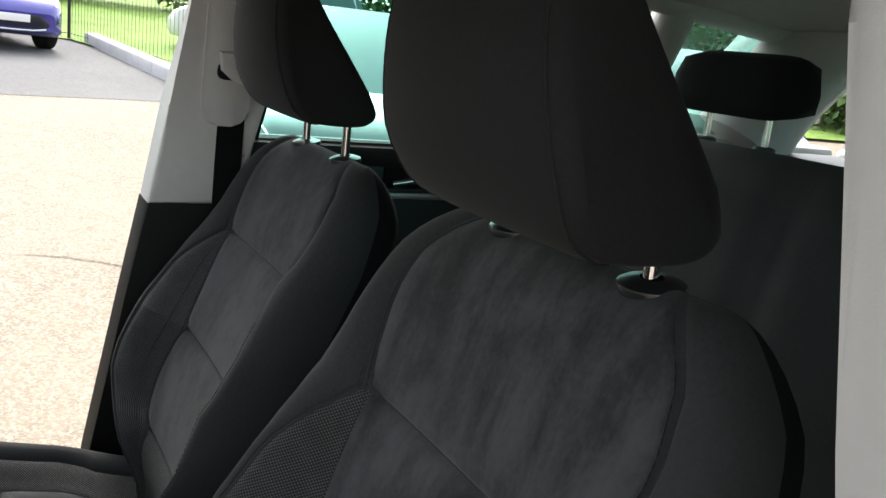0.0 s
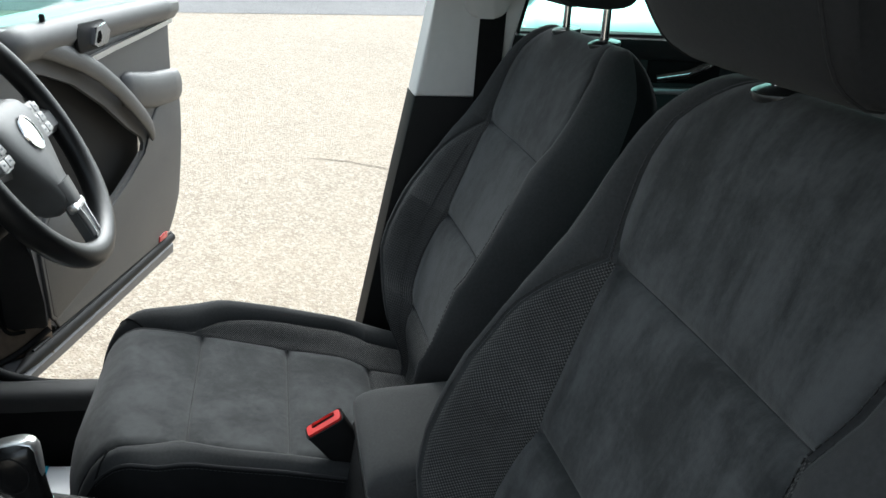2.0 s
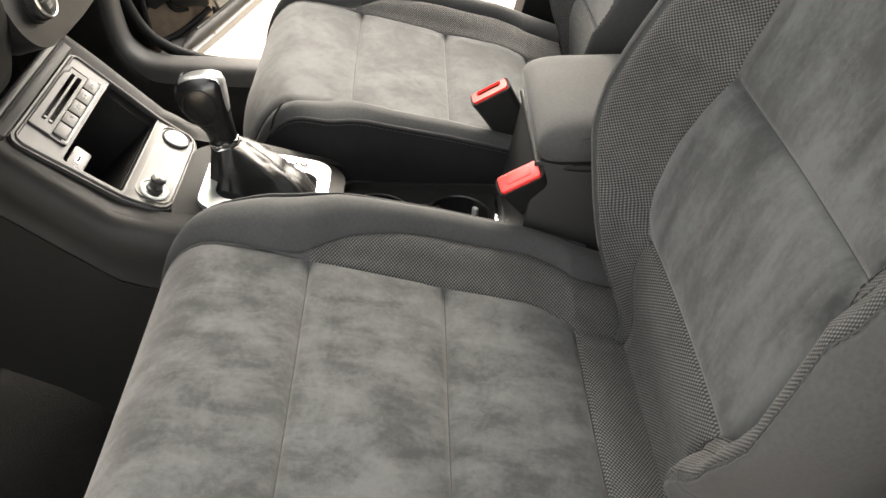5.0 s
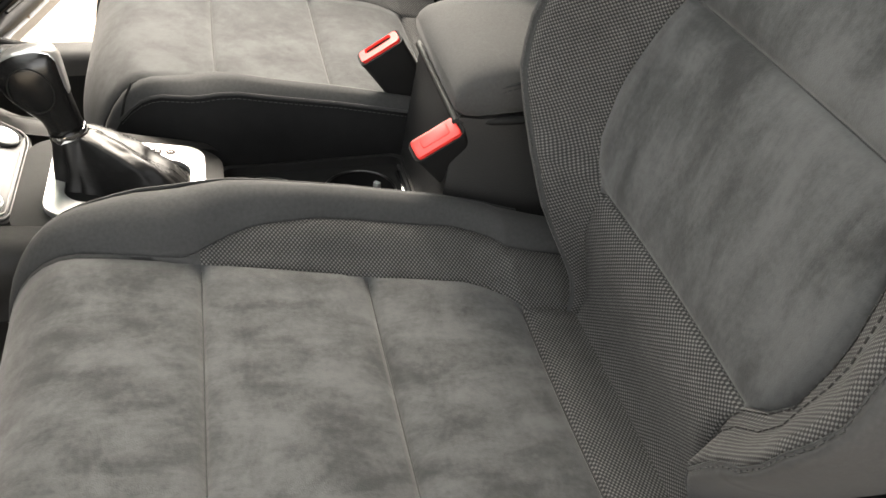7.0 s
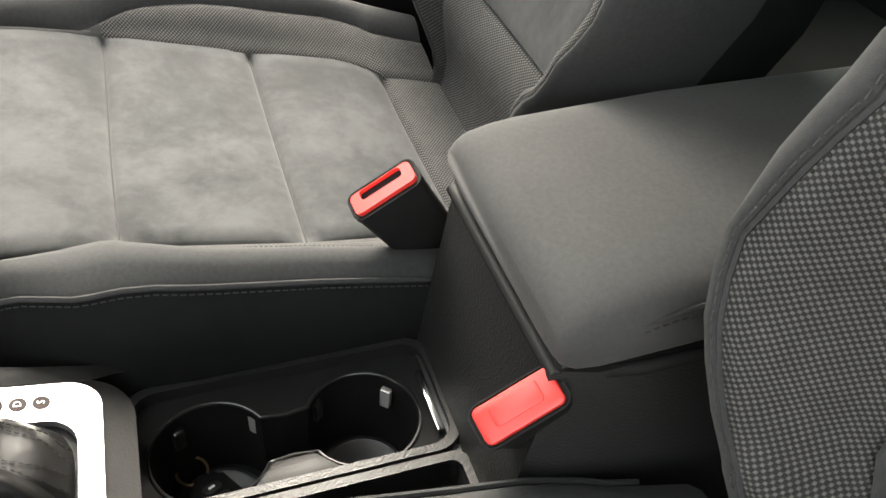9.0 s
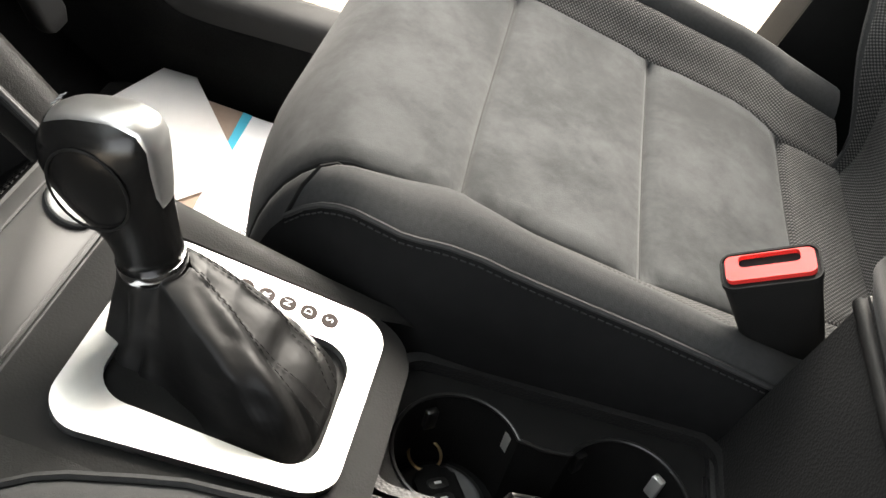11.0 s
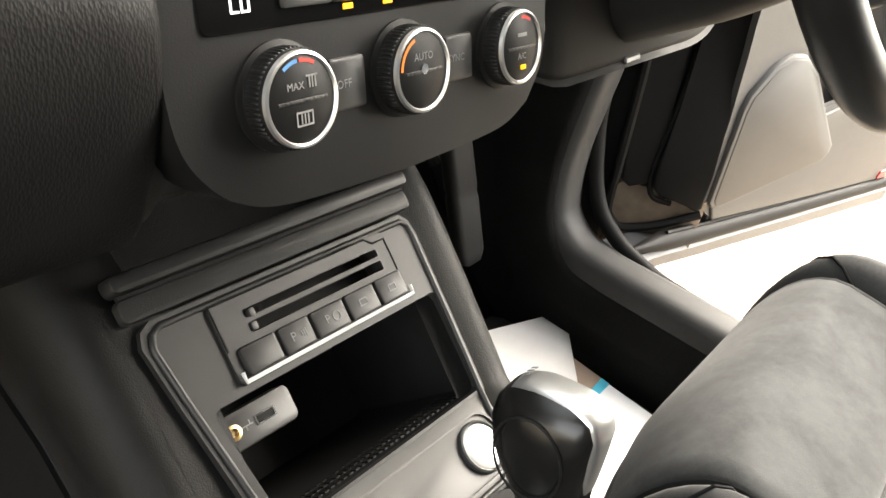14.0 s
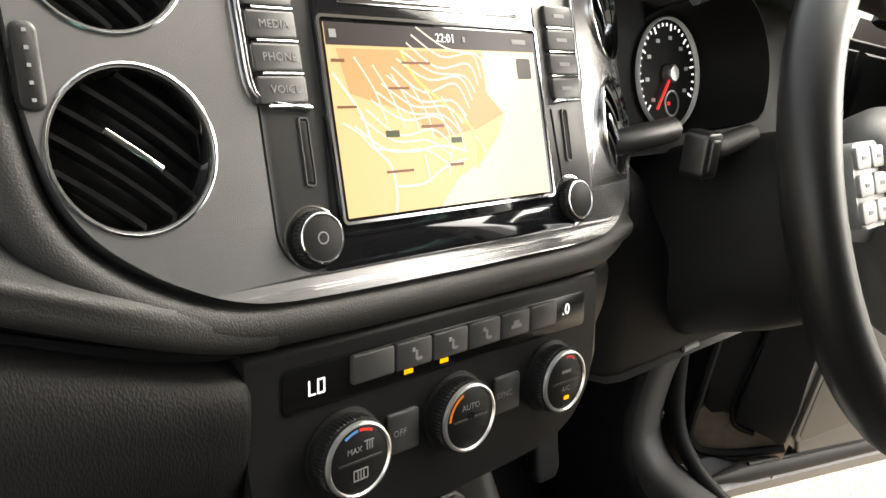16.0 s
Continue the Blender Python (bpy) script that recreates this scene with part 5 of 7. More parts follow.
def infotainment():
    u = thing("infotainment_unit", PF @ Vector((XD, 0.06, 0)), "touch screen unit showing a lit road map", "car radio")
    m = PF
    part("surround", slab(rounded(0.234, 0.168, 0.020, 6, XD, 0.062), -0.02, 0.0045, 0.002), SATIN, u, "satin black surround", m=m)
    part("gloss_bar", slab(rounded(0.190, 0.022, 0.004, 4, XD, -0.0125), 0.004, 0.0062, 0.0012), GLOSS, u, "gloss black bar", m=m)
    part("gloss_face", slab(rounded(0.160, 0.122, 0.004, 4, 0.010, 0.052), 0.004, 0.0070, 0.0012), GLOSS, u, "gloss black screen frame", m=m)
    part("disc_slot", slab(rounded(0.130, 0.0035, 0.001, 3, 0.010, 0.1055), 0.0070, 0.0078, 0.0004), CHROME, u, "bright disc slot trim", m=m)
    part("frame_edge", slab(rounded(0.158, 0.101, 0.003, 4, 0.0095, 0.0475), 0.0068, 0.0084, 0.0005, rounded(0.155, 0.098, 0.002, 4, 0.0095, 0.0475)), CHROME, u, "bright screen edge", m=m)
    scr = part("screen", box(-0.0655, 0.0845, 0.0, 0.0945, 0.0070, 0.0074), MAPLAND, u, "lit map screen", m=m)
    # the map is flat: areas, roads and plain bars in place of names
    z = 0.00745

    def area(name, pts, mt, dz):
        bm = bmesh.new()
        bm.faces.new([bm.verts.new((x, y, z + dz)) for x, y in pts])
        part(name, bm, mt, scr, "", m, smooth=False)

    area("built_up_area", [(-0.060, 0.082), (0.040, 0.082), (0.040, 0.060), (0.052, 0.048), (0.030, 0.040), (0.0, 0.036), (-0.02, 0.050), (-0.055, 0.060)], MAPTOWN, 0.0001)
    area("open_sea", [(0.040, 0.083), (0.0845, 0.083), (0.0845, 0.0), (-0.005, 0.0), (0.010, 0.014), (0.030, 0.022), (0.046, 0.036), (0.052, 0.048), (0.040, 0.060)], MAPPALE, 0.00015)
    area("status_bar", [(-0.0655, 0.0945), (0.0845, 0.0945), (0.0845, 0.0835), (-0.0655, 0.0835)], MAPBAR, 0.0002)
    rng = random.Random(4)

    def road(pts, w, mt=MAPROAD, nm="map_road"):
        roads = bmesh.new()
        pts = [Vector((x, y, z + 0.0003)) for x, y in pts]
        pts = smooth_line(pts, 4)
        prev = None
        for i, p in enumerate(pts):
            d = (pts[min(i + 1, len(pts) - 1)] - pts[max(i - 1, 0)]).normalized()
            o = Vector((-d.y, d.x, 0)) * w / 2
            pair = (roads.verts.new(p + o), roads.verts.new(p - o))
            if prev:
                roads.faces.new((prev[0], prev[1], pair[1], pair[0]))
            prev = pair
        part(nm, roads, mt, scr, "", m, smooth=False)

    for k in range(13):
        y = 0.030 + 0.0042 * k
        road([(-0.055 + 0.004 * k, y + 0.014), (-0.035 + 0.004 * k, y + 0.004 * rng.random()), (-0.012 + 0.004 * k, y + 0.006 * rng.random()), (0.004 + 0.003 * k, y - 0.008)], 0.0009)
    for k in range(7):
        x = -0.050 + 0.011 * k
        road([(x, 0.078 - 0.004 * k), (x + 0.010, 0.062 - 0.004 * k), (x + 0.012 + 0.006 * rng.random(), 0.045 - 0.003 * k)], 0.0008)
    for pts, w in (([(-0.064, 0.070), (-0.05, 0.050), (-0.045, 0.034), (-0.036, 0.024), (-0.034, 0.010), (-0.036, 0.0)], 0.0014), ([(-0.046, 0.033), (-0.02, 0.030), (0.0, 0.032), (0.02, 0.028)], 0.0012),
                   ([(-0.034, 0.013), (-0.015, 0.013), (0.0, 0.020), (0.018, 0.024)], 0.0011), ([(-0.062, 0.046), (-0.052, 0.04), (-0.046, 0.033)], 0.001), ([(-0.010, 0.013), (-0.012, 0.028)], 0.0009), ([(0.004, 0.016), (0.008, 0.03)], 0.0009)):
        road(pts, w)
    road([(-0.020, 0.083), (-0.012, 0.068), (0.004, 0.056), (0.022, 0.043), (0.030, 0.032), (0.026, 0.018)], 0.0016, MAPMAIN, "main_road")
    for r in [(-0.010, 0.0755, 0.020, 0.0013), (-0.024, 0.0625, 0.014, 0.0013), (-0.058, 0.0535, 0.012, 0.0013), (-0.004, 0.0425, 0.016, 0.0016), (-0.030, 0.0205, 0.018, 0.0013), (0.010, 0.0215, 0.010, 0.0016), (-0.060, 0.076, 0.008, 0.0016)]:
        part("place_name", bars([r], z + 0.0004, z + 0.0005), MAPTEXT, scr, "illegible place name", m)
    for r in [(-0.032, 0.0395, 0.009, 0.0034), (0.012, 0.0345, 0.008, 0.0030)]:
        part("road_sign", bars([r], z + 0.0005, z + 0.0006), MAPSIGN, scr, "small green road sign", m)
    part("compass_key", slab(rounded(0.012, 0.012, 0.001, 2, 0.074, 0.0735), z + 0.0003, z + 0.0005), MAPBAR, scr, "dark map key", m)
    lettering("clock", "22:01", 0.0065, LCD, scr, m @ Matrix.Translation((0.013, 0.0890, z + 0.0006)), "white clock digits")
    part("status_marks", bars([(0.027, 0.089, 0.002, 0.003), (0.072, 0.089, 0.012, 0.0028), (-0.061, 0.089, 0.004, 0.004)], z + 0.0004, z + 0.0006), GREYP, scr, "small status marks", m)
    # keys beside the screen
    for sx, words in ((-1, ("RADIO", "MEDIA", "PHONE", "VOICE")), (1, ("", "", "", ""))):
        for k, w in enumerate(words):
            x = (-0.0945 + 0.0008 * k) if sx < 0 else 0.1130
            y = 0.1065 - 0.0148 * k
            key = part("key", slab(rounded(0.026, 0.0128, 0.0016, 3, x, y), 0.004, 0.0075, 0.001), SATIN, u, "black key", m=m)
            if w:
                lettering("word", w, 0.0054, GREYP, key, m @ Matrix.Translation((x + 0.001, y, 0.0077)), "grey word " + w)
            else:
                part("mark", bars([(x, y, 0.010, 0.0022)], 0.0075, 0.0078), GREYP, key, m=m)
            part("key_trim", tube([m @ Vector((x - 0.012 * (0.7 if sx < 0 else 1), y - 0.0073, 0.0068)), m @ Vector((x + 0.013, y - 0.0073, 0.0068))], 0.0007, 6), CHROME, u, "bright key trim")
        a = -0.1100 if sx < 0 else 0.1290
        c = -0.1065 if sx < 0 else 0.1275
        e = -0.0775 if sx < 0 else 0.098
        part("bright_rail", tube([m @ Vector(q) for q in smooth_line([(a, 0.13, 0.0062), (a + sx * -0.001, 0.09, 0.0062), (c, 0.0615, 0.0062), ((c + e) / 2, 0.0555, 0.0062), (e, 0.0535, 0.0062)], 4)], 0.0013, 8), CHROME, u, "bright rail round the keys")
        s = -0.0825 if sx < 0 else 0.110
        part("card_slot", slab(rounded(0.0040, 0.029, 0.0012, 3, s, 0.0335), 0.004, 0.0052, 0.0004), SHADOWP, u, "narrow card slot", m=m)
        part("slot_rim", slab(rounded(0.0056, 0.0325, 0.0015, 3, s, 0.0335), 0.004, 0.0056, 0.0004, rounded(0.0042, 0.031, 0.0012, 3, s, 0.0335)), SATIN, u, m=m)
        part("panel_joint", tube([m @ Vector((s - sx * 0.012, 0.050, 0.0046)), m @ Vector((s - sx * 0.0085, -0.004, 0.0046))], 0.0006, 6), SHADOWP, u)
        kx = -0.0852 if sx < 0 else 0.1068
        km = m @ Matrix.Translation((kx, -0.0070, 0.004)) @ Matrix.Diagonal((1, 1, 0.5, 1))
        prof = [(0.0145, 0.0), (0.0145, 0.0015), (0.0125, 0.0025), (0.0125, 0.014), (0.0118, 0.0162), (0.0104, 0.0168)]
        kn = part("knob", lathe(prof, 40), PANEL, u, "ribbed black knob", m=km)
        ribs = ribbed(0.0124, 0.0131, 0.003, 0.0135, 40)
        part("knurl", ribs, PANEL, kn, m=km)
        part("knob_ring", hoop([(0.0117, 0.0155), (0.0119, 0.0166), (0.0115, 0.0174), (0.0109, 0.0174), (0.0107, 0.0166)], 40), CHROME, kn, "chrome knob ring", m=km)
        part("base_ring", hoop([(0.0146, 0.0), (0.0160, 0.0), (0.0158, 0.0014), (0.0148, 0.0018)], 40), CHROME, kn, "thin bright ring", m=km)
        if sx < 0:
            part("power_mark", slab(circle(0.0030, 20), 0.0169, 0.0172, hole=circle(0.0024, 20)), GREYP, kn, m=km)
    return u


infotainment()


def climate_panel():
    c = thing("climate_panel", PK @ Vector((0.016, 0, 0)), "black climate control panel with three dials", "climate control")
    m = PK
    out = [(-0.116, 0.055), (-0.1165, 0.02), (-0.114, -0.015), (-0.104, -0.034), (-0.088, -0.047), (-0.060, -0.0545), (0.016, -0.0575)]
    out = [(p.x, p.y) for p in smooth_line([Vector((*q, 0)) for q in out], 4)]
    out = out[:-1] + [(0.032 - x, y) for x, y in reversed(out)]
    part("panel", slab(out, -0.03, 0.004, 0.004, seg=3), PANEL, c, "satin black panel", m=m)
    part("display", slab(rounded(0.232, 0.0235, 0.004, 4, 0.019, 0.0325), 0.0035, 0.0052, 0.0008), SMOKED, c, "smoked black display strip", m=m)
    edges = (-0.058, -0.0295, -0.003, 0.0245, 0.0515, 0.0775, 0.1035)
    for k, (a, b) in enumerate(zip(edges, edges[1:])):
        key = part("key", slab(rounded(b - a - 0.0012, 0.0155, 0.0015, 3, (a + b) / 2, 0.0357), 0.0045, 0.0078, 0.001), SATIN, c, "black key", m=m)
        x = (a + b) / 2
        if 0 < k < 5:
            part("mark", bars([(x - 0.001, 0.0380, 0.0022, 0.0022), (x + 0.001, 0.0350, 0.0018, 0.005), (x + 0.003, 0.0325, 0.004, 0.0016)] if k < 4 else [(x, 0.0345, 0.009, 0.0022), (x, 0.0368, 0.005, 0.0024)], 0.0078, 0.0081), GREYP, key, m=m)
    for x in (-0.0187, 0.0075):
        part("indicator", box(x - 0.0030, x + 0.0030, 0.0244, 0.0268, 0.0050, 0.0056), AMBER, c, "lit amber indicator", m=m)
    part("digit", bars([(-0.0822, 0.0322, 0.0009, 0.0078), (-0.0804, 0.0287, 0.0040, 0.0009)], 0.0053, 0.0056), LCD, c, "white digit L", m=m)
    part("digit", bars([(-0.0770, 0.0322, 0.0009, 0.0078), (-0.0734, 0.0322, 0.0009, 0.0078), (-0.0752, 0.0357, 0.0040, 0.0009), (-0.0752, 0.0287, 0.0040, 0.0009)], 0.0053, 0.0056), LCD, c, "white digit O", m=m)
    lettering("digits", ".0", 0.0105, LCD, c, m @ Matrix.Translation((0.1150, 0.0345, 0.0054)), "white digits")
    for k, x in enumerate((-0.0613, 0.0166, 0.1015)):
        km = m @ Matrix.Translation((x, -0.0072, 0.004)) @ Matrix.Diagonal((0.90, 0.90, 0.66, 1))
        kn = part("dial", lathe([(0.0262, -0.001), (0.0262, 0.002), (0.0235, 0.003), (0.0228, 0.016), (0.0222, 0.0195), (0.0212, 0.0205)], 48), PANEL, c, "round black dial", m=km)
        ribs = ribbed(0.0229, 0.0237, 0.004, 0.0165, 60)
        part("knurl", ribs, PANEL, kn, m=km)
        part("dial_ring", hoop([(0.0218, 0.0175), (0.0225, 0.019), (0.0221, 0.0218), (0.0208, 0.0224), (0.0200, 0.0212), (0.0198, 0.0195)], 48), SILVER, kn, "silver dial ring", m=km)
        part("dial_face", lathe([(0.0201, 0.0180), (0.0200, 0.0206), (0.0192, 0.0212), (0.003, 0.0214)], 40), PANEL, kn, m=km)
        part("split", box(-0.0150, 0.0150, -0.0010, 0.0006, 0.0212, 0.0222, 0.0003), PLASTIC, kn, m=km)

        def arc(a0, a1, mt, r0=0.0170, r1=0.0188):
            bm = bmesh.new()
            n = 8
            vs = [[bm.verts.new((r * math.cos(radians(a0 + (a1 - a0) * q / n)), r * math.sin(radians(a0 + (a1 - a0) * q / n)), 0.0217)) for q in range(n + 1)] for r in (r0, r1)]
            for q in range(n):
                bm.faces.new((vs[0][q], vs[0][q + 1], vs[1][q + 1], vs[1][q]))
            part("scale_mark", bm, mt, kn, "", km, smooth=False)

        top = km @ Matrix.Translation((0, 0.0075, 0.0217))
        low = km @ Matrix.Translation((0, -0.0085, 0.0217))
        if k == 0:
            arc(95, 125, BLUEP)
            arc(62, 92, REDP)
            lettering("word", "MAX", 0.0048, GREYP, kn, top @ Matrix.Translation((-0.004, -0.001, 0)), "grey word MAX")
            part("mark", bars([(0.0045 + 0.0018 * q, 0, 0.0008, 0.005) for q in range(3)] + [(0.006, 0.003, 0.007, 0.0008)]), GREYP, kn, m=top)
            part("mark", bars([(-0.002 + 0.002 * q, 0, 0.0008, 0.0045) for q in range(3)] + [(0, 0.003, 0.010, 0.0009), (0, -0.003, 0.010, 0.0009), (-0.0048, 0, 0.0008, 0.006), (0.0048, 0, 0.0008, 0.006)]), GREYP, kn, m=low)
        elif k == 1:
            arc(112, 175, ORANGE)
            lettering("word", "AUTO", 0.0056, GREYP, kn, top, "grey word AUTO")
            part("hub", slab(circle(0.0028, 16, 0, -0.0065), 0, 0.0006), GLOSS, kn, m=top)
        else:
            arc(60, 92, REDP)
            part("mark", bars([(0, 0, 0.010, 0.0022)]), GREYP, kn, "illegible grey word", m=top)
            lettering("word", "A/C", 0.0054, GREYP, kn, low @ Matrix.Translation((0, 0.003, 0)), "grey word A/C")
            part("indicator", bars([(0.001, -0.0035, 0.0052, 0.0026)], 0, 0.0005), AMBER, kn, "lit amber indicator", m=low)
    for x, word in ((-0.0225, "OFF"), (0.0605, "SYNC")):
        key = part("key", slab(rounded(0.0225, 0.0235, 0.002, 3, x, -0.0078), 0.0035, 0.0062, 0.001), SATIN, c, "black key", m=m)
        lettering("word", word, 0.0054, GREYP, key, m @ Matrix.Translation((x - 0.003, -0.0078, 0.0063)), "grey word " + word)
    # pale edge where the dash is cut beside the driver's knees
    part("side_cheek", slab([(0.147, 0.056), (0.156, 0.050), (0.158, -0.005), (0.150, -0.030), (0.135, -0.048), (0.138, -0.030), (0.146, -0.012), (0.148, 0.02)], -0.06, -0.001, 0.002), DOORC, c, "grey end cheek", m=m)
    return c


climate_panel()


def steering_wheel():
    cx, cy, cz = 0.3686, 0.652, 1.150
    w = thing("steering_wheel", (cx, cy, cz), "black leather steering wheel with satin silver spoke trim", "steering wheel")
    m = face(cy, cz, 30, cx)
    low = m @ Matrix.Translation((0, 0, -0.0115))
    rim = []
    for k in range(64):
        t = 2 * math.pi * k / 64
        rim.append(m @ Vector((0.181 * math.cos(t), 0.181 * math.sin(t) * (0.985 if math.sin(t) > 0 else 1.0), 0.0)))
    part("rim", tube(rim, 0.0182, 20, True), LEATHER, w, "black leather rim", angle=180)
    for s in (-1, 1):
        a = [m @ Vector((0.1665 * math.cos(t), 0.1665 * math.sin(t), 0.004)) for t in np.linspace(radians(90 - s * 85), radians(90 - s * 20), 30)]
        part("stitching", stitches(a, 0.006, 0.004, 0.0008), SHADOWP, w, "row of black stitches")
    shield = [(0.0, 0.064), (0.046, 0.063), (0.078, 0.054), (0.092, 0.036), (0.088, 0.006), (0.071, -0.030), (0.046, -0.066), (0.033, -0.096), (0.023, -0.110)]
    shield += [(-x, y) for x, y in reversed(shield[1:])]
    shield = [(p.x, p.y) for p in smooth_line([Vector((*q, 0)) for q in shield + shield[:1]], 3)][:-1]
    hub = [[(x * k, (y + 0.01) * k - 0.01, z) for x, y in shield] for k, z in ((0.72, -0.045), (0.95, -0.016), (1.0, 0.0), (0.985, 0.009), (0.93, 0.018), (0.82, 0.024), (0.6, 0.028), (0.3, 0.030), (0.08, 0.0305))]
    part("hub", loft(hub), HUBM, w, "matt grey-black hub", m=low, angle=180)
    part("badge_ring", hoop([(0.0245, 0.0), (0.0272, 0.002), (0.0265, 0.0045), (0.0245, 0.0045), (0.0235, 0.003)], 40), CHROME, w, "chrome badge ring", m=low @ Matrix.Translation((0, 0.006, 0.0285)))
    part("badge", slab(circle(0.0240, 32), 0, 0.003), STEEL, w, "plain silver badge", m=low @ Matrix.Translation((0, 0.006, 0.0285)))
    for s in (-1, 1):
        sp = [[(s * x, y + dy, z + dz) for dy, dz in ((0.019 * k, -0.008), (0.021 * k, 0.002), (0.012 * k, 0.010), (-0.012 * k, 0.010), (-0.021 * k, 0.002), (-0.019 * k, -0.008))] for x, y, z, k in ((0.06, -0.004, -0.014, 1.3), (0.10, -0.002, -0.014, 1.1), (0.135, 0.0, -0.012, 1.0), (0.172, 0.0, -0.002, 0.95))]
        part("spoke", loft(sp), HUBM, w, "matt grey-black spoke", m=m)
        pod = part("button_pod", slab(rounded(0.052, 0.056, 0.012, 5, s * 0.103, 0.012), -0.004, 0.005, 0.002), PODM, w, "silver button pod", m=m)
        for k in range(6):
            part("button", slab(rounded(0.0225, 0.0145, 0.003, 3, s * (0.0905 + 0.025 * (k % 2)), 0.0295 - 0.0175 * (k // 2)), 0.004, 0.0078, 0.0014), PODM, pod, "pale grey button", m=m)
            part("mark", bars([(s * (0.0905 + 0.025 * (k % 2)), 0.0295 - 0.0175 * (k // 2), 0.007, 0.0026)], 0.0078, 0.0081), INK, pod, m=m)
    # lower spoke with silver trim
    sp = [[(x * k, y, z + dz) for x, dz in ((-0.021, -0.008), (-0.021, 0.004), (-0.014, 0.010), (0.014, 0.010), (0.021, 0.004), (0.021, -0.008))] for y, z, k in ((-0.070, 0.010, 1.25), (-0.095, 0.008, 1.1), (-0.125, 0.004, 0.85), (-0.172, 0.0, 0.75))]
    part("lower_spoke", loft(sp), HUBM, w, "matt grey-black lower spoke", m=m)
    for s in (-1, 1):
        trim = [Vector((s * 0.018, -0.110, 0.0130)), Vector((s * 0.013, -0.122, 0.0125)), Vector((s * 0.011, -0.140, 0.0115)), Vector((s * 0.010, -0.160, 0.0095))]
        part("spoke_trim", tube([m @ p for p in smooth_line(trim, 4)], 0.0042, 10), SILVER, w, "silver spoke trim")
    part("trim_bridge", box(-0.026, 0.026, -0.117, -0.104, 0.002, 0.0165, 0.003), SILVER, w, "silver trim bridge", m=m)
    col = [[(x, y, z) for x, y in rounded(ww, h, r, 6, 0, oy)] for ww, h, r, oy, z in ((0.125, 0.115, 0.05, -0.002, -0.036), (0.158, 0.150, 0.06, -0.016, -0.05), (0.170, 0.160, 0.06, -0.020, -0.11), (0.185, 0.165, 0.05, -0.020, -0.21))]
    part("column_shroud", loft(col), SHADOWP, w, "matt black column shroud", m=m, angle=60)
    return w


steering_wheel()


def column_stalk():
    s = thing("indicator_stalk", (0.25, 0.765, 1.14), "black column stalk with square switch end", "control stalk")
    part("arm", tube(smooth_line([(0.325, 0.770, 1.150), (0.29, 0.768, 1.146), (0.262, 0.765, 1.143)], 4), [0.009] * 8 + [0.008], 12), SHADOWP, s, "black arm")
    m = face(0.762, 1.142, 10, 0.246) @ Matrix.Scale(0.85, 4)
    part("end", slab(rounded(0.026, 0.040, 0.006, 4), -0.012, 0.010, 0.003), DARKP, s, "square black switch end", m=m)
    part("rocker", slab(rounded(0.014, 0.028, 0.003, 3), 0.009, 0.0125, 0.0015), DARKP, s, "smooth black rocker switch", m=m)
    return s


column_stalk()


def instruments():
    g = thing("instrument_cluster", (0.367, 0.85, 1.18), "lit instrument cluster with round white-marked dials", "instrument cluster")
    m0 = face(0.846, 1.176, 22, 0.0)
    part("cluster_face", slab(rounded(0.42, 0.13, 0.03, 6, 0.43, 0.0), -0.03, -0.006, 0.002), SHADOWP, g, "matt black cluster face", m=m0)
    rings = []
    for a in np.linspace(radians(-75), radians(125), 30):
        c, s = math.cos(a), math.sin(a)
        depth = 0.058 * smoothstep((a - radians(-75)) / 0.7) * smoothstep((radians(125) - a) / 0.7)
        rings.append([(0.311 + r * c, r * s, z) for r, z in ((0.0490, -0.005), (0.0500 + 0.20 * depth, depth - 0.004), (0.0525 + 0.20 * depth, depth - 0.005), (0.0535, -0.005))])
    part("cowl", loft(rings), SHADOWP, g, "black cowl beside the gauge", m=m0, angle=50)
    part("trim_bar", tube(smooth_line([(0.190, 0.822, 1.128), (0.205, 0.812, 1.133), (0.235, 0.806, 1.140), (0.27, 0.806, 1.144)], 5), 0.010, 12), SATIN, g, "smooth grey bar under the gauges", angle=180)
    for x in (0.311, 0.575):
        m = m0 @ Matrix.Translation((x, 0, -0.004))
        gd = part("gauge", slab(circle(0.044, 48), -0.002, 0.0, 0), SHADOWP, g, "round black gauge", m=m)
        part("gauge_ring", hoop([(0.0440, 0.0), (0.0460, 0.0), (0.0460, 0.003), (0.0452, 0.0040), (0.0442, 0.003)], 48), PALE_GLINT, gd, "silver gauge ring", m=m)
        for k in range(29):
            t = radians(225 - 9 * k)
            r = 0.0355 if k % 4 == 0 else 0.0385
            mm = m @ Matrix.Rotation(t, 4, "Z")
            part("tick", bars([((r + 0.041) / 2, 0, 0.041 - r, 0.0013)], 0, 0.0006), LCD, gd, m=mm)
        part("numbers", bars([(0.0295 * math.cos(radians(225 - 36 * k)), 0.0295 * math.sin(radians(225 - 36 * k)), 0.0048, 0.0030) for k in range(8)], 0, 0.0005), WHITEP, gd, "small white numerals", m=m)
        nd = m @ Matrix.Rotation(radians(232), 4, "Z")
        part("needle", box(0.004, 0.036, -0.0008, 0.0008, 0.004, 0.0055), NEEDLE, gd, "red needle", m=nd)
        part("needle_hub", lathe([(0.0075, 0.0), (0.0075, 0.006), (0.006, 0.0075), (0.001, 0.0078)], 28), SILVER, gd, "silver needle hub", m=m)
        part("small_gauge", slab(circle(0.011, 24, 0.006, -0.024), 0, 0.001, 0, circle(0.0095, 24, 0.006, -0.024)), SILVER, gd, "small inner gauge ring", m=m)
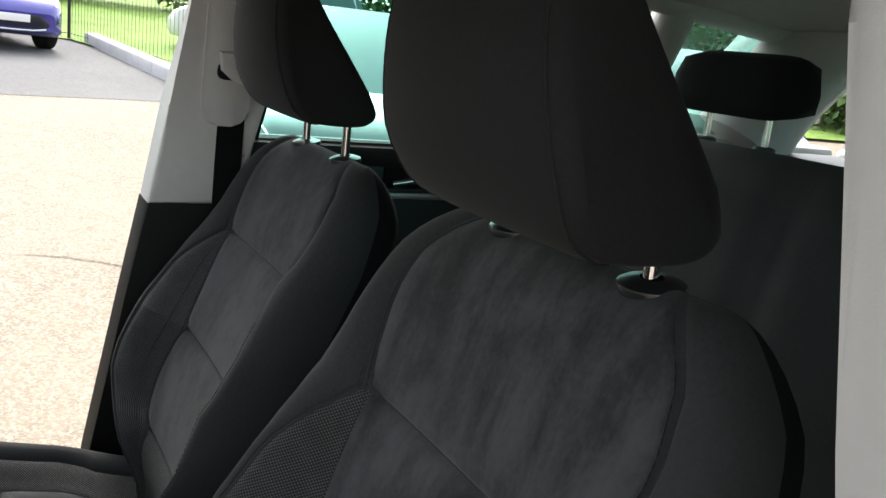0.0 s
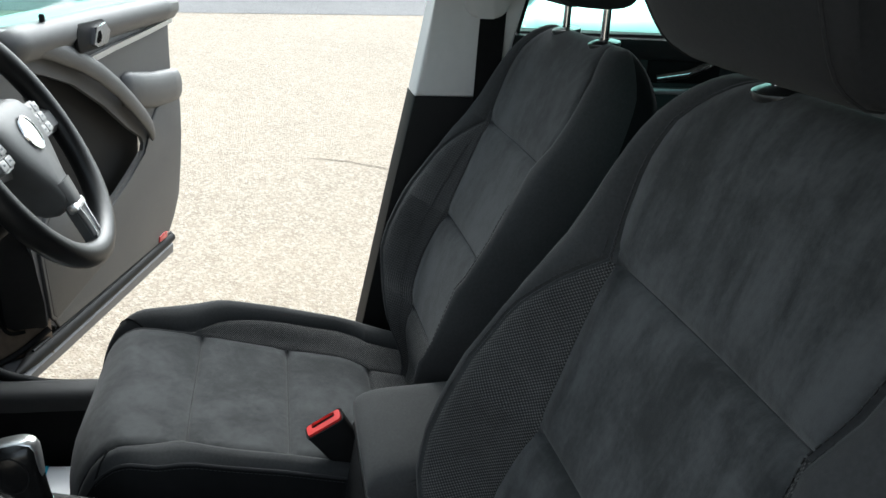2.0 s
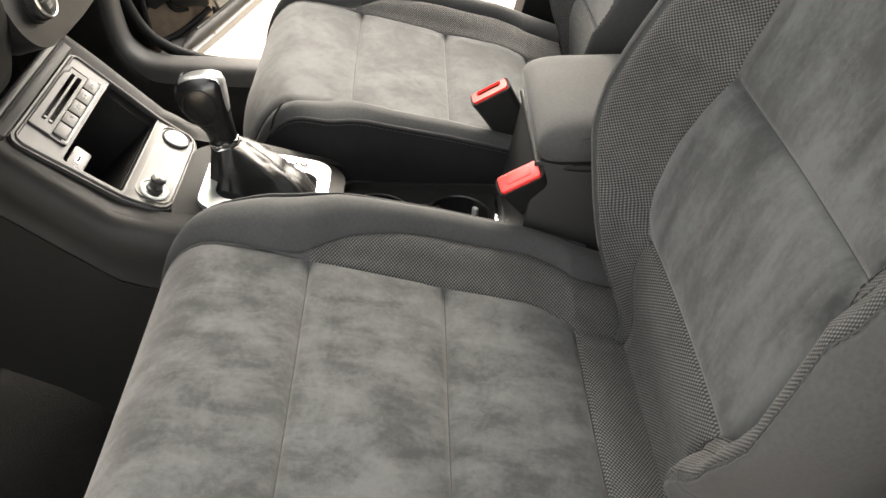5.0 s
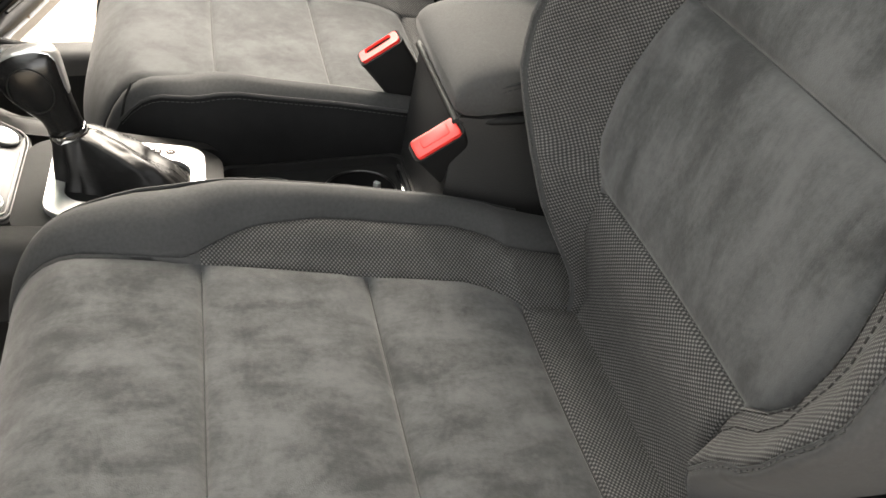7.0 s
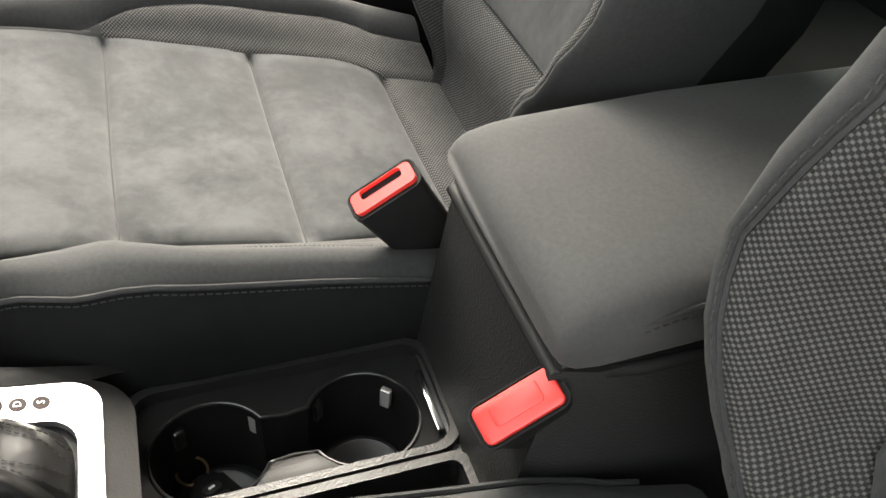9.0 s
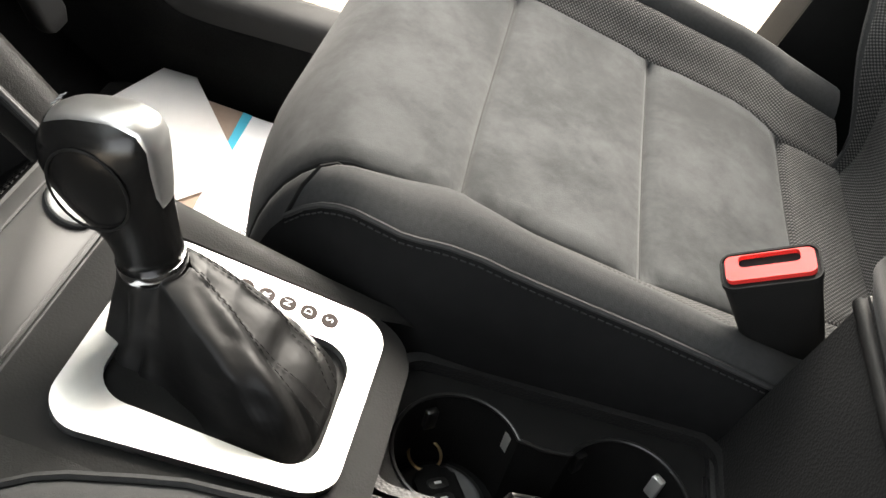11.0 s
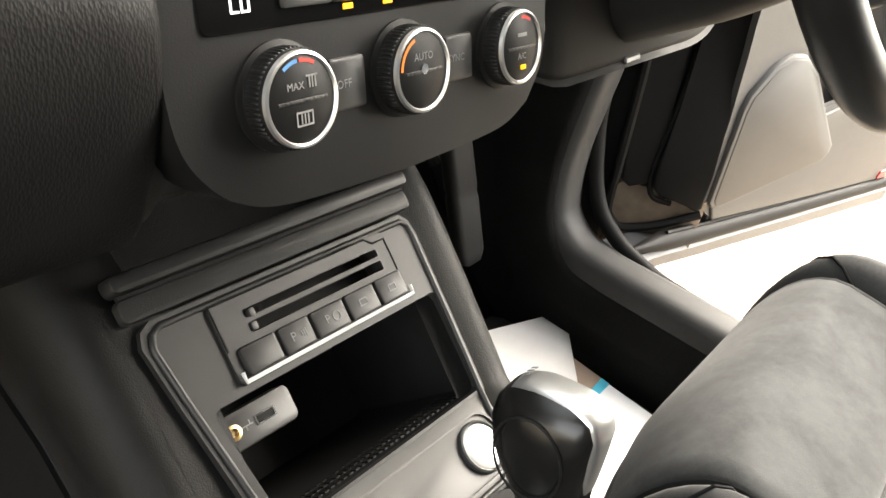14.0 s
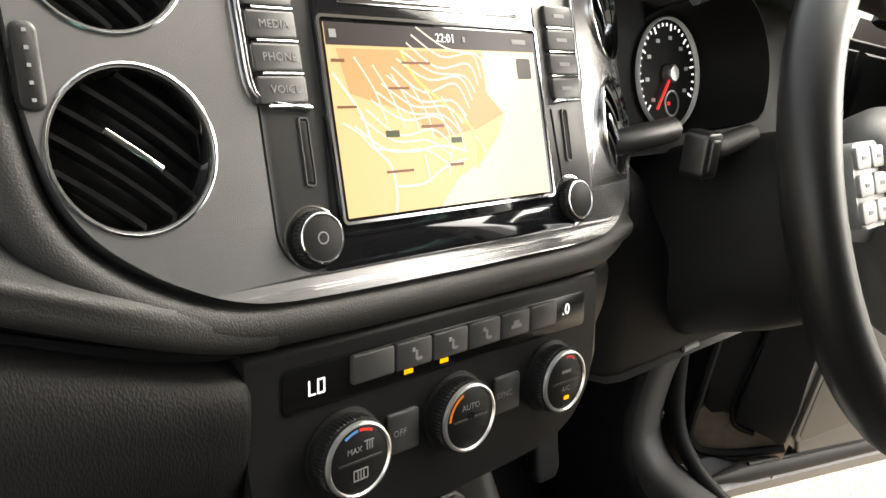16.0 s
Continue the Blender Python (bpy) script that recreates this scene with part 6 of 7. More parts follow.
        part("warning_lamp", bars([(0.0015, -0.024, 0.003, 0.003)], 0, 0.0008), NEEDLE, gd, "lit red warning lamp", m=m)
    return g


instruments()


# ---- car shell ----
def sheet(name, rings, t, material, label, category, kind="structure"):
    bm = loft(rings, False, False)
    bmesh.ops.solidify(bm, geom=bm.faces[:], thickness=t)
    return solid(name, bm, material, label, category, kind=kind, angle=50)


def roof_z(x, y):
    return 1.735 - 0.075 * (abs(x) / 0.62) ** 2.5 - 0.05 * smoothstep((y - 0.1) / 0.5) - 0.05 * smoothstep((-1.1 - y) / 0.7)


XS = [i * 0.062 for i in range(-10, 11)]
sheet("ceiling", [[(x, y, roof_z(x, y)) for x in XS] for y in np.arange(-1.80, 0.56, 0.1)], 0.02, LINING, "pale grey cloth headlining", "ceiling")
sheet("roof", [[(x * 1.06, y, roof_z(x, y) + 0.045) for x in XS] for y in np.arange(-1.85, 0.61, 0.1)], 0.012, BODY, "grey-brown painted car roof", "car roof")
fl = bmesh.new()
box(-0.78, 0.78, -0.75, 1.25, 0.30, 0.365, bm=fl)
solid("floor", fl, CARPET, "black carpeted car floor", "floor", kind="structure")
solid("rear_floor", box(-0.74, 0.74, -1.80, -0.75, 0.30, 0.62), CARPET, "black carpeted rear floor", "floor", kind="structure")
solid("bulkhead", box(-0.74, 0.74, 1.22, 1.26, 0.33, 1.25), CARPET, "dark carpeted bulkhead", "wall", kind="structure")
sheet("toe_board", [[(x, y, z) for x in (-0.72, 0.72)] for y, z in ((0.98, 0.366), (1.10, 0.46), (1.22, 0.62))], 0.02, CARPET, "dark carpeted toe board", "floor")


for s, nm in ((1, "sill_trim"), (-1, "sill_trim")):
    path = smooth_line([(0, 0.0, 0.530), (0, 0.5, 0.531), (0, 0.75, 0.533), (0, 0.85, 0.535), (0, 0.905, 0.545), (0, 0.944, 0.578), (0, 0.958, 0.625), (0, 0.962, 0.69), (0, 0.957, 0.76), (0, 0.952, 0.84), (0, 0.955, 1.0)], 6)
    sec = [(0.0, 0.004), (0.006, 0.016), (0.02, 0.022), (0.05, 0.022), (0.068, 0.016), (0.074, 0.0), (0.070, -0.03), (0.0, -0.09), (-0.008, -0.06)]
    rings = []
    for i, p in enumerate(path):
        d = (path[min(i + 1, len(path) - 1)] - path[max(i - 1, 0)]).normalized()
        up = Vector((0, -d.z, d.y))
        rings.append([Vector((s * (0.695 + o), p.y, p.z)) + up * u for o, u in sec])
    solid(nm, loft(rings), SILLM, "black grained door sill trim", "sill trim", kind="structure", angle=60)
    # Dark liner on the trim's inner side; its edge climbs with the trim.
    rings = []
    for i, p in enumerate(path):
        d = (path[min(i + 1, len(path) - 1)] - path[max(i - 1, 0)]).normalized()
        up, edge = Vector((0, -d.z, d.y)), -0.016 + 0.024 * smoothstep(abs(d.z))
        rings.append([Vector((s * (0.695 + o), p.y, p.z)) + up * u for o, u in ((0.004, edge), (-0.0035, edge - 0.001), (-0.010, edge - 0.010), (-0.013, -0.06), (-0.006, -0.10), (0.004, -0.10))])
    solid("sill_liner", loft(rings), CARPET, "black liner over the sill trim's inner side", "carpet", kind="structure", angle=60)
    solid("kick_panel", box(*sorted((s * 0.70, s * 0.72)), 0.96, 1.24, 0.36, 0.98, 0.004), CARPET, "dark carpeted kick panel", "trim", kind="structure")
    solid("sill_wall", box(*sorted((s * 0.685, s * 0.70)), -0.75, 0.97, 0.36, 0.50, 0.003), CARPET, "dark carpeted sill side", "trim", kind="structure")
    solid("outer_sill", box(*sorted((s * 0.755, s * 0.855)), -0.95, 1.02, 0.36, 0.472, 0.015, 3), BODYIN, "dusty grey-brown painted sill", "car body", kind="structure")
    solid("sill_step", box(*sorted((s * 0.790, s * 0.850)), -0.10, 0.86, 0.472, 0.4775, 0.002), RUBBER, "black sill step strip", "sill trim", kind="structure")
    # Painted jamb given black plastic, so its shade sits in the colour.
    solid("door_jamb", box(*sorted((s * 0.745, s * 0.86)), 0.985, 1.06, 0.36, 1.25, 0.02, 3), SHADOWP, "front door jamb, black to paint in its shade", "car body", kind="structure")
    seal = smooth_line([(s * 0.772, -0.02, 0.526), (s * 0.772, 0.5, 0.527), (s * 0.772, 0.74, 0.531), (s * 0.772, 0.82, 0.545), (s * 0.772, 0.87, 0.566), (s * 0.772, 0.912, 0.604), (s * 0.772, 0.942, 0.68), (s * 0.774, 0.962, 0.8), (s * 0.775, 0.98, 1.2)], 6)
    solid("door_seal", tube(seal, 0.0125, 10), RUBBER, "black rubber door seal", "door seal", kind="structure")
    # front pillar and roof rail
    a = smooth_line([(s * 0.72, 1.02, 1.20), (s * 0.68, 0.80, 1.42), (s * 0.63, 0.50, 1.64)], 5)
    solid("front_pillar", tube(a, 0.045, 12), TRIM, "pale grey windscreen pillar", "pillar", kind="structure")
    rail = smooth_line([(s * 0.635, 0.50, 1.65), (s * 0.645, 0.0, 1.685), (s * 0.645, -0.8, 1.685), (s * 0.63, -1.75, 1.62)], 5)
    solid("roof_rail", tube(rail, 0.036, 12), TRIM, "pale grey roof rail trim", "trim", kind="structure")
    # middle pillar: pale above, black below
    up = [(0.000, 1.66), (-0.017, 1.53), (0.019, 1.361), (0.047, 1.178)] if s > 0 else [(0.050, 1.66), (0.036, 1.53), (0.004, 1.361), (-0.03, 1.178)]
    up += [(-0.115, 1.178), (-0.150, 1.38), (-0.185, 1.66)]
    bm = slab([(y, z) for y, z in up], 0.0, 0.075, 0.012, seg=3)
    lean = Matrix.Rotation(radians(-6 if s > 0 else 5), 4, "Y")
    M = Matrix.Translation((s * 0.742, 0, 1.178)) @ lean @ Matrix.Translation((0, 0, -1.178)) @ Matrix(((0, 0, -s, 0), (1, 0, 0, 0), (0, 1, 0, 0), (0, 0, 0, 1)))
    pl = solid("middle_pillar", bm, TRIM, "pale grey plastic door pillar trim", "pillar", m=M, kind="structure")
    if s > 0:
        part("slot_cover", plate(rounded(0.085, 0.24, 0.03, 5, -0.075, 1.45), M, 0.072, 0.084, 0.006), TRIM, pl, "raised belt height cover")
        part("belt_slot", plate(rounded(0.066, 0.030, 0.012, 5, -0.088, 1.428), M, 0.080, 0.088, 0.002), SHADOWP, pl, "dark belt slot")
        part("belt_shield", plate([(-0.128, 1.405), (-0.128, 1.44), (-0.10, 1.462), (-0.055, 1.462), (-0.060, 1.43), (-0.085, 1.410)], M, 0.083, 0.104, 0.004), TRIM, pl, "pale belt guide")
    lo = [(0.047, 1.174), (0.081, 0.995), (0.138, 0.683), (0.155, 0.56), (-0.16, 0.56), (-0.150, 0.80), (-0.115, 1.174)]
    bm = slab(lo, 0.0, 0.085, 0.010)
    solid("lower_pillar", bm, RUBBER, "black lower door pillar trim", "pillar", m=Matrix.Translation((s * 0.752, 0, 0)) @ Matrix(((0, 0, -s, 0), (1, 0, 0, 0), (0, 1, 0, 0), (0, 0, 0, 1))), kind="structure")
    # rear side: pillar and quarter panel
    solid("rear_pillar", tube(smooth_line([(s * 0.72, -0.98, 1.22), (s * 0.70, -1.06, 1.45), (s * 0.655, -1.12, 1.68)], 4), 0.05, 12), TRIM, "pale grey rear pillar trim", "pillar", kind="structure")
    solid("quarter_panel", box(*sorted((s * 0.66, s * 0.80)), -1.80, -0.95, 0.36, 1.36, 0.02), TRIM, "pale grey rear side panel", "trim", kind="structure")
    solid("tail_pillar", tube(smooth_line([(s * 0.70, -1.40, 1.34), (s * 0.69, -1.50, 1.50), (s * 0.64, -1.62, 1.66)], 4), 0.15, 14), TRIM, "pale grey tail pillar trim", "pillar", kind="structure")
    solid("body_side", box(*sorted((s * 0.80, s * 0.90)), -2.0, -0.98, 0.30, 1.30, 0.03, 3), BODY, "grey-brown painted rear wing", "car body", kind="structure")
    solid("front_wing", box(*sorted((s * 0.78, s * 0.90)), 1.08, 2.0, 0.35, 1.08, 0.05, 3), BODY, "grey-brown painted front wing", "car body", kind="structure")
solid("bonnet", box(-0.78, 0.78, 1.28, 2.05, 0.40, 1.12, 0.06, 3), BODY, "grey-brown painted bonnet", "car body", kind="structure")
solid("tailgate", box(-0.72, 0.72, -1.98, -1.86, 0.40, 1.36, 0.03, 3), BODY, "grey-brown painted tailgate", "car body", kind="structure")
solid("tailgate_trim", box(-0.64, 0.64, -1.86, -1.80, 0.62, 1.36, 0.02), TRIM, "pale grey tailgate lining", "trim", kind="structure")
solid("tailgate_header", box(-0.62, 0.62, -1.86, -1.72, 1.60, 1.70, 0.02), TRIM, "pale grey tailgate frame", "trim", kind="structure")


def pane(name, pts, material, label):
    bm = bmesh.new()
    f = bm.faces.new([bm.verts.new(p) for p in pts])
    bmesh.ops.solidify(bm, geom=[f], thickness=0.004)
    ob = solid(name, bm, material, label, "car window", kind="structure", smooth=False)
    ob.visible_shadow = False
    return ob


pane("windscreen", [(-0.68, 1.10, 1.22), (0.68, 1.10, 1.22), (0.60, 0.52, 1.66), (-0.60, 0.52, 1.66)], CLEAR, "clear glass windscreen")
pane("rear_window", [(-0.60, -1.86, 1.37), (0.60, -1.86, 1.37), (0.52, -1.76, 1.63), (-0.52, -1.76, 1.63)], GREENGLASS, "tinted rear window")
for s in (1, -1):
    pane("quarter_window", [(s * 0.70, -1.08, 1.37), (s * 0.69, -1.42, 1.37), (s * 0.65, -1.42, 1.64), (s * 0.65, -1.14, 1.66)], GREENGLASS, "green tinted quarter window")


def rear_seat():
    r = thing("rear_seat", (0, -0.75, 0.40), "black cloth rear bench seat with raised headrest", "car seat")
    rings = []
    for x in np.arange(-0.62, 0.621, 0.04):
        edge = 1 - 0.5 * smoothstep((abs(x) - 0.54) / 0.08)
        g = 0.012 * (math.exp(-((x - 0.02) / 0.012) ** 2) + math.exp(-((abs(x - 0.02) - 0.38) / 0.012) ** 2))
        rings.append([(x, y, z) for y, z in ((-0.62, 0.62), (-0.66 - g, 0.80), (-0.74 - g, 1.10), (-0.80 - g, 1.315), (-0.83 - g, 1.378), (-0.865, 1.394), (-0.91, 1.388), (-0.935, 1.355), (-0.88, 0.9), (-0.80, 0.60))])
    part("backrest", loft(rings), CLOTH, r, "black cloth backrest", angle=60)
    rings = []
    for x in np.arange(-0.64, 0.641, 0.04):
        rings.append([(x, y, z) for y, z in ((-0.66, 0.60), (-0.60, 0.70), (-0.40, 0.73), (-0.24, 0.745), (-0.18, 0.73), (-0.165, 0.68), (-0.19, 0.46), (-0.6, 0.46))])
    part("cushion", loft(rings), CLOTH, r, "black cloth seat cushion", angle=60)
    for cx in (0.218, -0.218):
        rings = []
        for k in range(17):
            t = -1 + 2 * k / 16
            e = (1 - abs(t) ** 6) ** 0.4 if abs(t) < 1 else 0
            rings.append([(cx + t * 0.139, -0.885 + y * (0.4 + 0.6 * e), 1.495 + z * (0.5 + 0.5 * e)) for y, z in ((0.045, -0.050), (0.060, -0.030), (0.060, 0.015), (0.040, 0.050), (0.0, 0.062), (-0.040, 0.050), (-0.055, 0.0), (-0.050, -0.035), (0.0, -0.045))])
        part("headrest", loft(rings), HEADC, r, "black cloth headrest", angle=180)
        for px in (-0.068, 0.068):
            part("post", tube([(cx + px, -0.885, 1.34), (cx + px, -0.885, 1.47)], 0.006, 12), CHROME, r, "chrome headrest post")
            part("post_guide", hoop([(0.008, 0), (0.020, 0), (0.019, 0.006), (0.012, 0.009), (0.007, 0.009)], 20), SATIN, r, m=Matrix.Translation((cx + px, -0.885, 1.391)))
    return r


rear_seat()
solid("parcel_shelf", box(-0.62, 0.62, -1.72, -0.96, 1.325, 1.345, 0.006), PLASTIC, "black parcel shelf behind the rear seat", "shelf")


def seat_belt():
    b = thing("seat_belt", (0.665, -0.075, 1.2), "black woven seat belt hanging on the pillar", "seat belt")
    rings = []
    for y, z, x in ((-0.092, 1.448, 0.648), (-0.090, 1.40, 0.650), (-0.088, 1.25, 0.655), (-0.085, 1.0, 0.656), (-0.08, 0.66, 0.658)):
        rings.append([(x, y - 0.024, z), (x - 0.003, y - 0.024, z), (x - 0.003, y + 0.024, z), (x, y + 0.024, z)])
    part("webbing", loft(rings), SIDE, b, "black belt webbing", angle=30)
    return b


seat_belt()


# ---- doors ----
def driver_door():
    M = Matrix(((0.983, 0, -0.1846, 0.85), (-0.1846, 0, -0.983, 0.82), (0, 1, 0, 0), (0, 0, 0, 1)))
    d = thing("front_door", (1.3, 0.75, 0.47), "wide open front door with dark grey plastic lining", "car door")
    raw = [(0.062, 0.673), (0.068, 0.605), (0.12, 0.572), (0.37, 0.545), (0.854, 0.505), (0.92, 0.512), (0.985, 0.548), (1.045, 0.605), (1.085, 0.70), (1.105, 0.80), (1.112, 0.88), (1.105, 0.955), (1.075, 0.99), (1.045, 1.005), (1.043, 1.10), (1.047, 1.19), (1.06, 1.222), (1.03, 1.242), (0.6, 1.240), (0.1, 1.232), (-0.05, 1.228), (0.016, 0.90), (0.028, 0.857), (0.053, 0.75)]
    hollow = [(0.06, 1.165), (0.21, 1.125), (0.332, 1.087), (0.50, 1.005), (0.65, 0.915), (0.745, 0.868), (0.760, 0.848), (0.748, 0.828), (0.62, 0.790), (0.44, 0.745), (0.34, 0.735), (0.20, 0.86)]
    part("lining", holed_plate(raw, [hollow], -0.010, 0.0), DOORC, d, "dark grey door lining", m=M)
    skin = [(0.07, 0.545), (0.36, 0.505), (0.93, 0.452), (0.985, 0.452), (1.06, 0.52), (1.13, 0.72), (1.15, 0.95), (1.12, 1.20), (1.09, 1.235), (0.07, 1.225)]
    part("outer_skin", slab(skin, -0.16, -0.062, 0.02), BODY, d, "grey-brown painted outer skin", m=M)
    low = [(-0.075, 0.575), (0.0, 0.573), (0.116, 0.563), (0.423, 0.541), (0.86, 0.512), (0.955, 0.505)]
    part("lower_edge", loft([[(x, z + a, q) for a, q in ((-0.034, -0.06), (-0.034, -0.004), (-0.042, 0.004), (-0.063 - 0.008 * x, 0.002), (-0.072, -0.02), (-0.072, -0.06))] for x, z in low]), CLAD, d, "grey lower door edge", m=M)
    part("lower_seal", tube([M @ Vector((x, z - 0.018, -0.004)) for x, z in low], [0.005] + [0.0165] * 5, 10), RUBBER, d, "black rubber seal")
    part("seal_lip", tube([M @ Vector((x, z - 0.001, -0.001)) for x, z in low[1:]], 0.0035, 6), RUBBER, d, "thin rubber lip")
    part("reflector", slab([(0.812, 0.520), (0.818, 0.536), (0.868, 0.536), (0.894, 0.530), (0.890, 0.513)], 0.003, 0.010, 0.002), REDREF, d, "red door reflector", m=M)
    # upper shelf, bright strip, opener
    top = []
    for x in np.linspace(-0.02, 1.05, 12):
        top.append([(x, z, q) for z, q in ((1.238, -0.02), (1.246, 0.0), (1.240, 0.022), (1.222, 0.036), (1.198, 0.036), (1.175, 0.020), (1.165, 0.0), (1.17, -0.02))])
    part("upper_shelf", loft(top), DOORC, d, "dark grey upper door shelf", m=M, angle=180)
    rings = [[(x, z + a, q + b) for a, b in ((0.008, -0.004), (0.007, 0.006), (-0.007, 0.006), (-0.008, -0.004))] for x, z, q in ((0.35, 1.130, 0.012), (0.55, 1.143, 0.012), (0.8, 1.154, 0.012), (1.035, 1.168, 0.012))]
    part("bright_strip", loft(rings), SILVER, d, "satin silver strip", m=M)
    hp = part("opener_recess", slab(rounded(0.170, 0.064, 0.024, 5, 0.375, 1.195), 0.028, 0.0375, 0.003), SHADOWP, d, "dark opener recess", m=M)
    part("opener", slab([(0.375, 1.170), (0.350, 1.178), (0.372, 1.214), (0.425, 1.220), (0.450, 1.200), (0.432, 1.174)], 0.036, 0.050, 0.004, [(0.372, 1.178), (0.362, 1.183), (0.376, 1.204), (0.392, 1.206), (0.398, 1.190), (0.388, 1.180)]), CHROME, hp, "chrome door opener", m=M)
    part("lock_pin", lathe([(0.006, 0.0), (0.006, 0.012), (0.004, 0.016)], 12), SHADOWP, d, m=M @ Matrix.Translation((0.178, 1.243, 0.015)) @ Matrix.Rotation(radians(-90), 4, "X"))
    # armrest and grab handle
    rings = []
    for x, z, w in ((0.62, 1.020, 0.4), (0.66, 1.020, 0.8), (0.73, 1.005, 1.0), (0.85, 0.985, 1.05), (1.0, 0.972, 1.0), (1.075, 0.965, 0.85), (1.098, 0.958, 0.4)):
        rings.append([(x, z + 0.052 * math.sin(t) * (0.6 + 0.4 * w), 0.0 + 0.030 * w * max(-0.1, math.cos(t)) ** 0.7 if math.cos(t) > 0 else -0.004) for t in np.linspace(-1.9, 1.9, 12)])
    part("armrest", loft(rings), DOORC, d, "padded dark grey armrest", m=M, angle=180)
    rings = []
    for x, z, q, w in ((-0.02, 1.228, 0.016, 0.75), (0.10, 1.208, 0.024, 0.78), (0.21, 1.180, 0.030, 0.8), (0.32, 1.144, 0.036, 0.8), (0.42, 1.102, 0.040, 0.8), (0.52, 1.050, 0.042, 0.8), (0.61, 0.997, 0.040, 0.8), (0.70, 0.940, 0.036, 0.8), (0.765, 0.895, 0.030, 0.75), (0.80, 0.862, 0.022, 0.6)):
        rings.append([(x + 0.40 * w * dz, z + w * dz, 0.75 * q + 0.6 * w * dq) for dz, dq in ((0.026, -0.022), (0.029, -0.004), (0.022, 0.010), (0.006, 0.016), (-0.012, 0.014), (-0.024, 0.004), (-0.026, -0.010), (-0.018, -0.024))])
    part("grab_handle", loft(rings), DOORC, d, "dark grey grab handle", m=M, angle=60)
    # Black sheet behind the opening, standing in for its deep shade.
    part("hollow_shade_sheet", slab([(0.0, 1.20), (0.03, 0.66), (0.30, 0.62), (0.84, 0.72), (0.86, 0.90), (0.60, 1.12), (0.40, 1.20)], -0.060, -0.050), SHADOWP, d, "black sheet for the shade behind the handle", m=M)
    lower = [(0.335, 0.722), (0.44, 0.734), (0.62, 0.778), (0.752, 0.816), (0.786, 0.85), (0.82, 0.893), (0.88, 0.925), (1.0, 0.938), (1.105, 0.930), (1.110, 0.88), (1.10, 0.80), (1.08, 0.70), (1.042, 0.61), (0.98, 0.552), (0.92, 0.518), (0.86, 0.512), (0.37, 0.552), (0.12, 0.570), (0.10, 0.60)]
    part("lower_lining", slab(lower, 0.0, 0.006, 0.004, seg=3), DOORC, d, "dark grey lower door lining", m=M)
    grille = [(0.092, 0.615), (0.105, 0.603), (0.130, 0.602), (0.44, 0.628), (0.458, 0.640), (0.455, 0.658), (0.262, 0.808), (0.20, 0.842), (0.155, 0.846), (0.120, 0.832), (0.080, 0.792), (0.076, 0.770)]
    pk = part("speaker_panel", slab([(x * 1.06 - 0.014, z + (z - 0.7) * 0.05) for x, z in grille], 0.0, 0.0085, 0.004), DOORC, d, "dark grey raised speaker panel", m=M)
    part("speaker_grille", slab(grille, 0.0083, 0.0098, 0.001), DOORS, pk, "fine grey speaker grille", m=M)
    # front edge of the door: black flank, hinges and seal
    F = Matrix(((-0.5728, 0, -0.8197, 0.909), (0.8197, 0, -0.5728, 0.809), (0, 1, 0, 0), (0, 0, 0, 1)))
    part("inner_panel", slab([(-0.02, 0.52), (0.125, 0.50), (0.134, 0.56), (0.132, 0.605), (0.120, 0.622), (0.08, 0.612), (-0.02, 0.612)], -0.04, -0.012, 0.004), BODYIN, d, "dusty painted inner panel", m=F)
    part("foot_seal", slab([(0.17, 0.435), (0.084, 0.485), (-0.04, 0.560), (-0.04, 0.60), (0.17, 0.60)], -0.064, -0.045, 0.004), SHADOWP, d, "black lower edge of the door", m=F)
    part("hinge_backing", slab([(-0.02, 0.60), (0.205, 0.56), (0.225, 1.20), (-0.02, 1.20)], -0.060, -0.042, 0.004), SHADOWP, d, "black hinge recess", m=F)
    part("front_edge", slab([(-0.008, 0.606), (0.0, 0.598), (0.038, 0.614), (0.062, 0.611), (0.076, 0.622), (0.083, 0.645), (0.082, 0.76), (0.110, 1.19), (0.07, 1.19), (0.022, 0.884), (-0.004, 0.66)], -0.012, 0.006, 0.004), SHADOWP, d, "black door front edge", m=F)
    part("edge_cover", slab([(0.076, 0.645), (0.086, 0.626), (0.112, 0.614), (0.126, 0.622), (0.134, 0.68), (0.150, 0.80), (0.20, 1.19), (0.118, 1.19), (0.090, 0.76)], -0.012, -0.002, 0.003), RUBBER, d, "black hinge cover", m=F)
    for line, r in (([(0.185, 1.19), (0.160, 0.90), (0.149, 0.80), (0.139, 0.66), (0.136, 0.60), (0.130, 0.563), (0.110, 0.543), (0.085, 0.545), (0.047, 0.559), (-0.012, 0.592)], 0.0075), ([(0.096, 1.1), (0.082, 0.80), (0.086, 0.67), (0.082, 0.625), (0.068, 0.604), (0.040, 0.600)], 0.0045)):
        part("edge_seal", tube([F @ p for p in smooth_line([(u, z, -0.004) for u, z in line], 6)], r, 8), RUBBER, d, "black rubber edge seal")
    # window frame and pane
    fr = [(1.055, 1.225, -0.04), (1.03, 1.30, -0.045), (0.97, 1.50, -0.07), (0.90, 1.64, -0.10), (0.70, 1.68, -0.11), (0.35, 1.60, -0.10), (0.0, 1.30, -0.05), (-0.05, 1.23, -0.04)]
    part("window_frame", tube([M @ Vector(p) for p in smooth_line(fr, 4)], 0.026, 8), SHADOWP, d, "black window frame")
    bm = bmesh.new()
    f = bm.faces.new([bm.verts.new(Vector(p)) for p in fr])
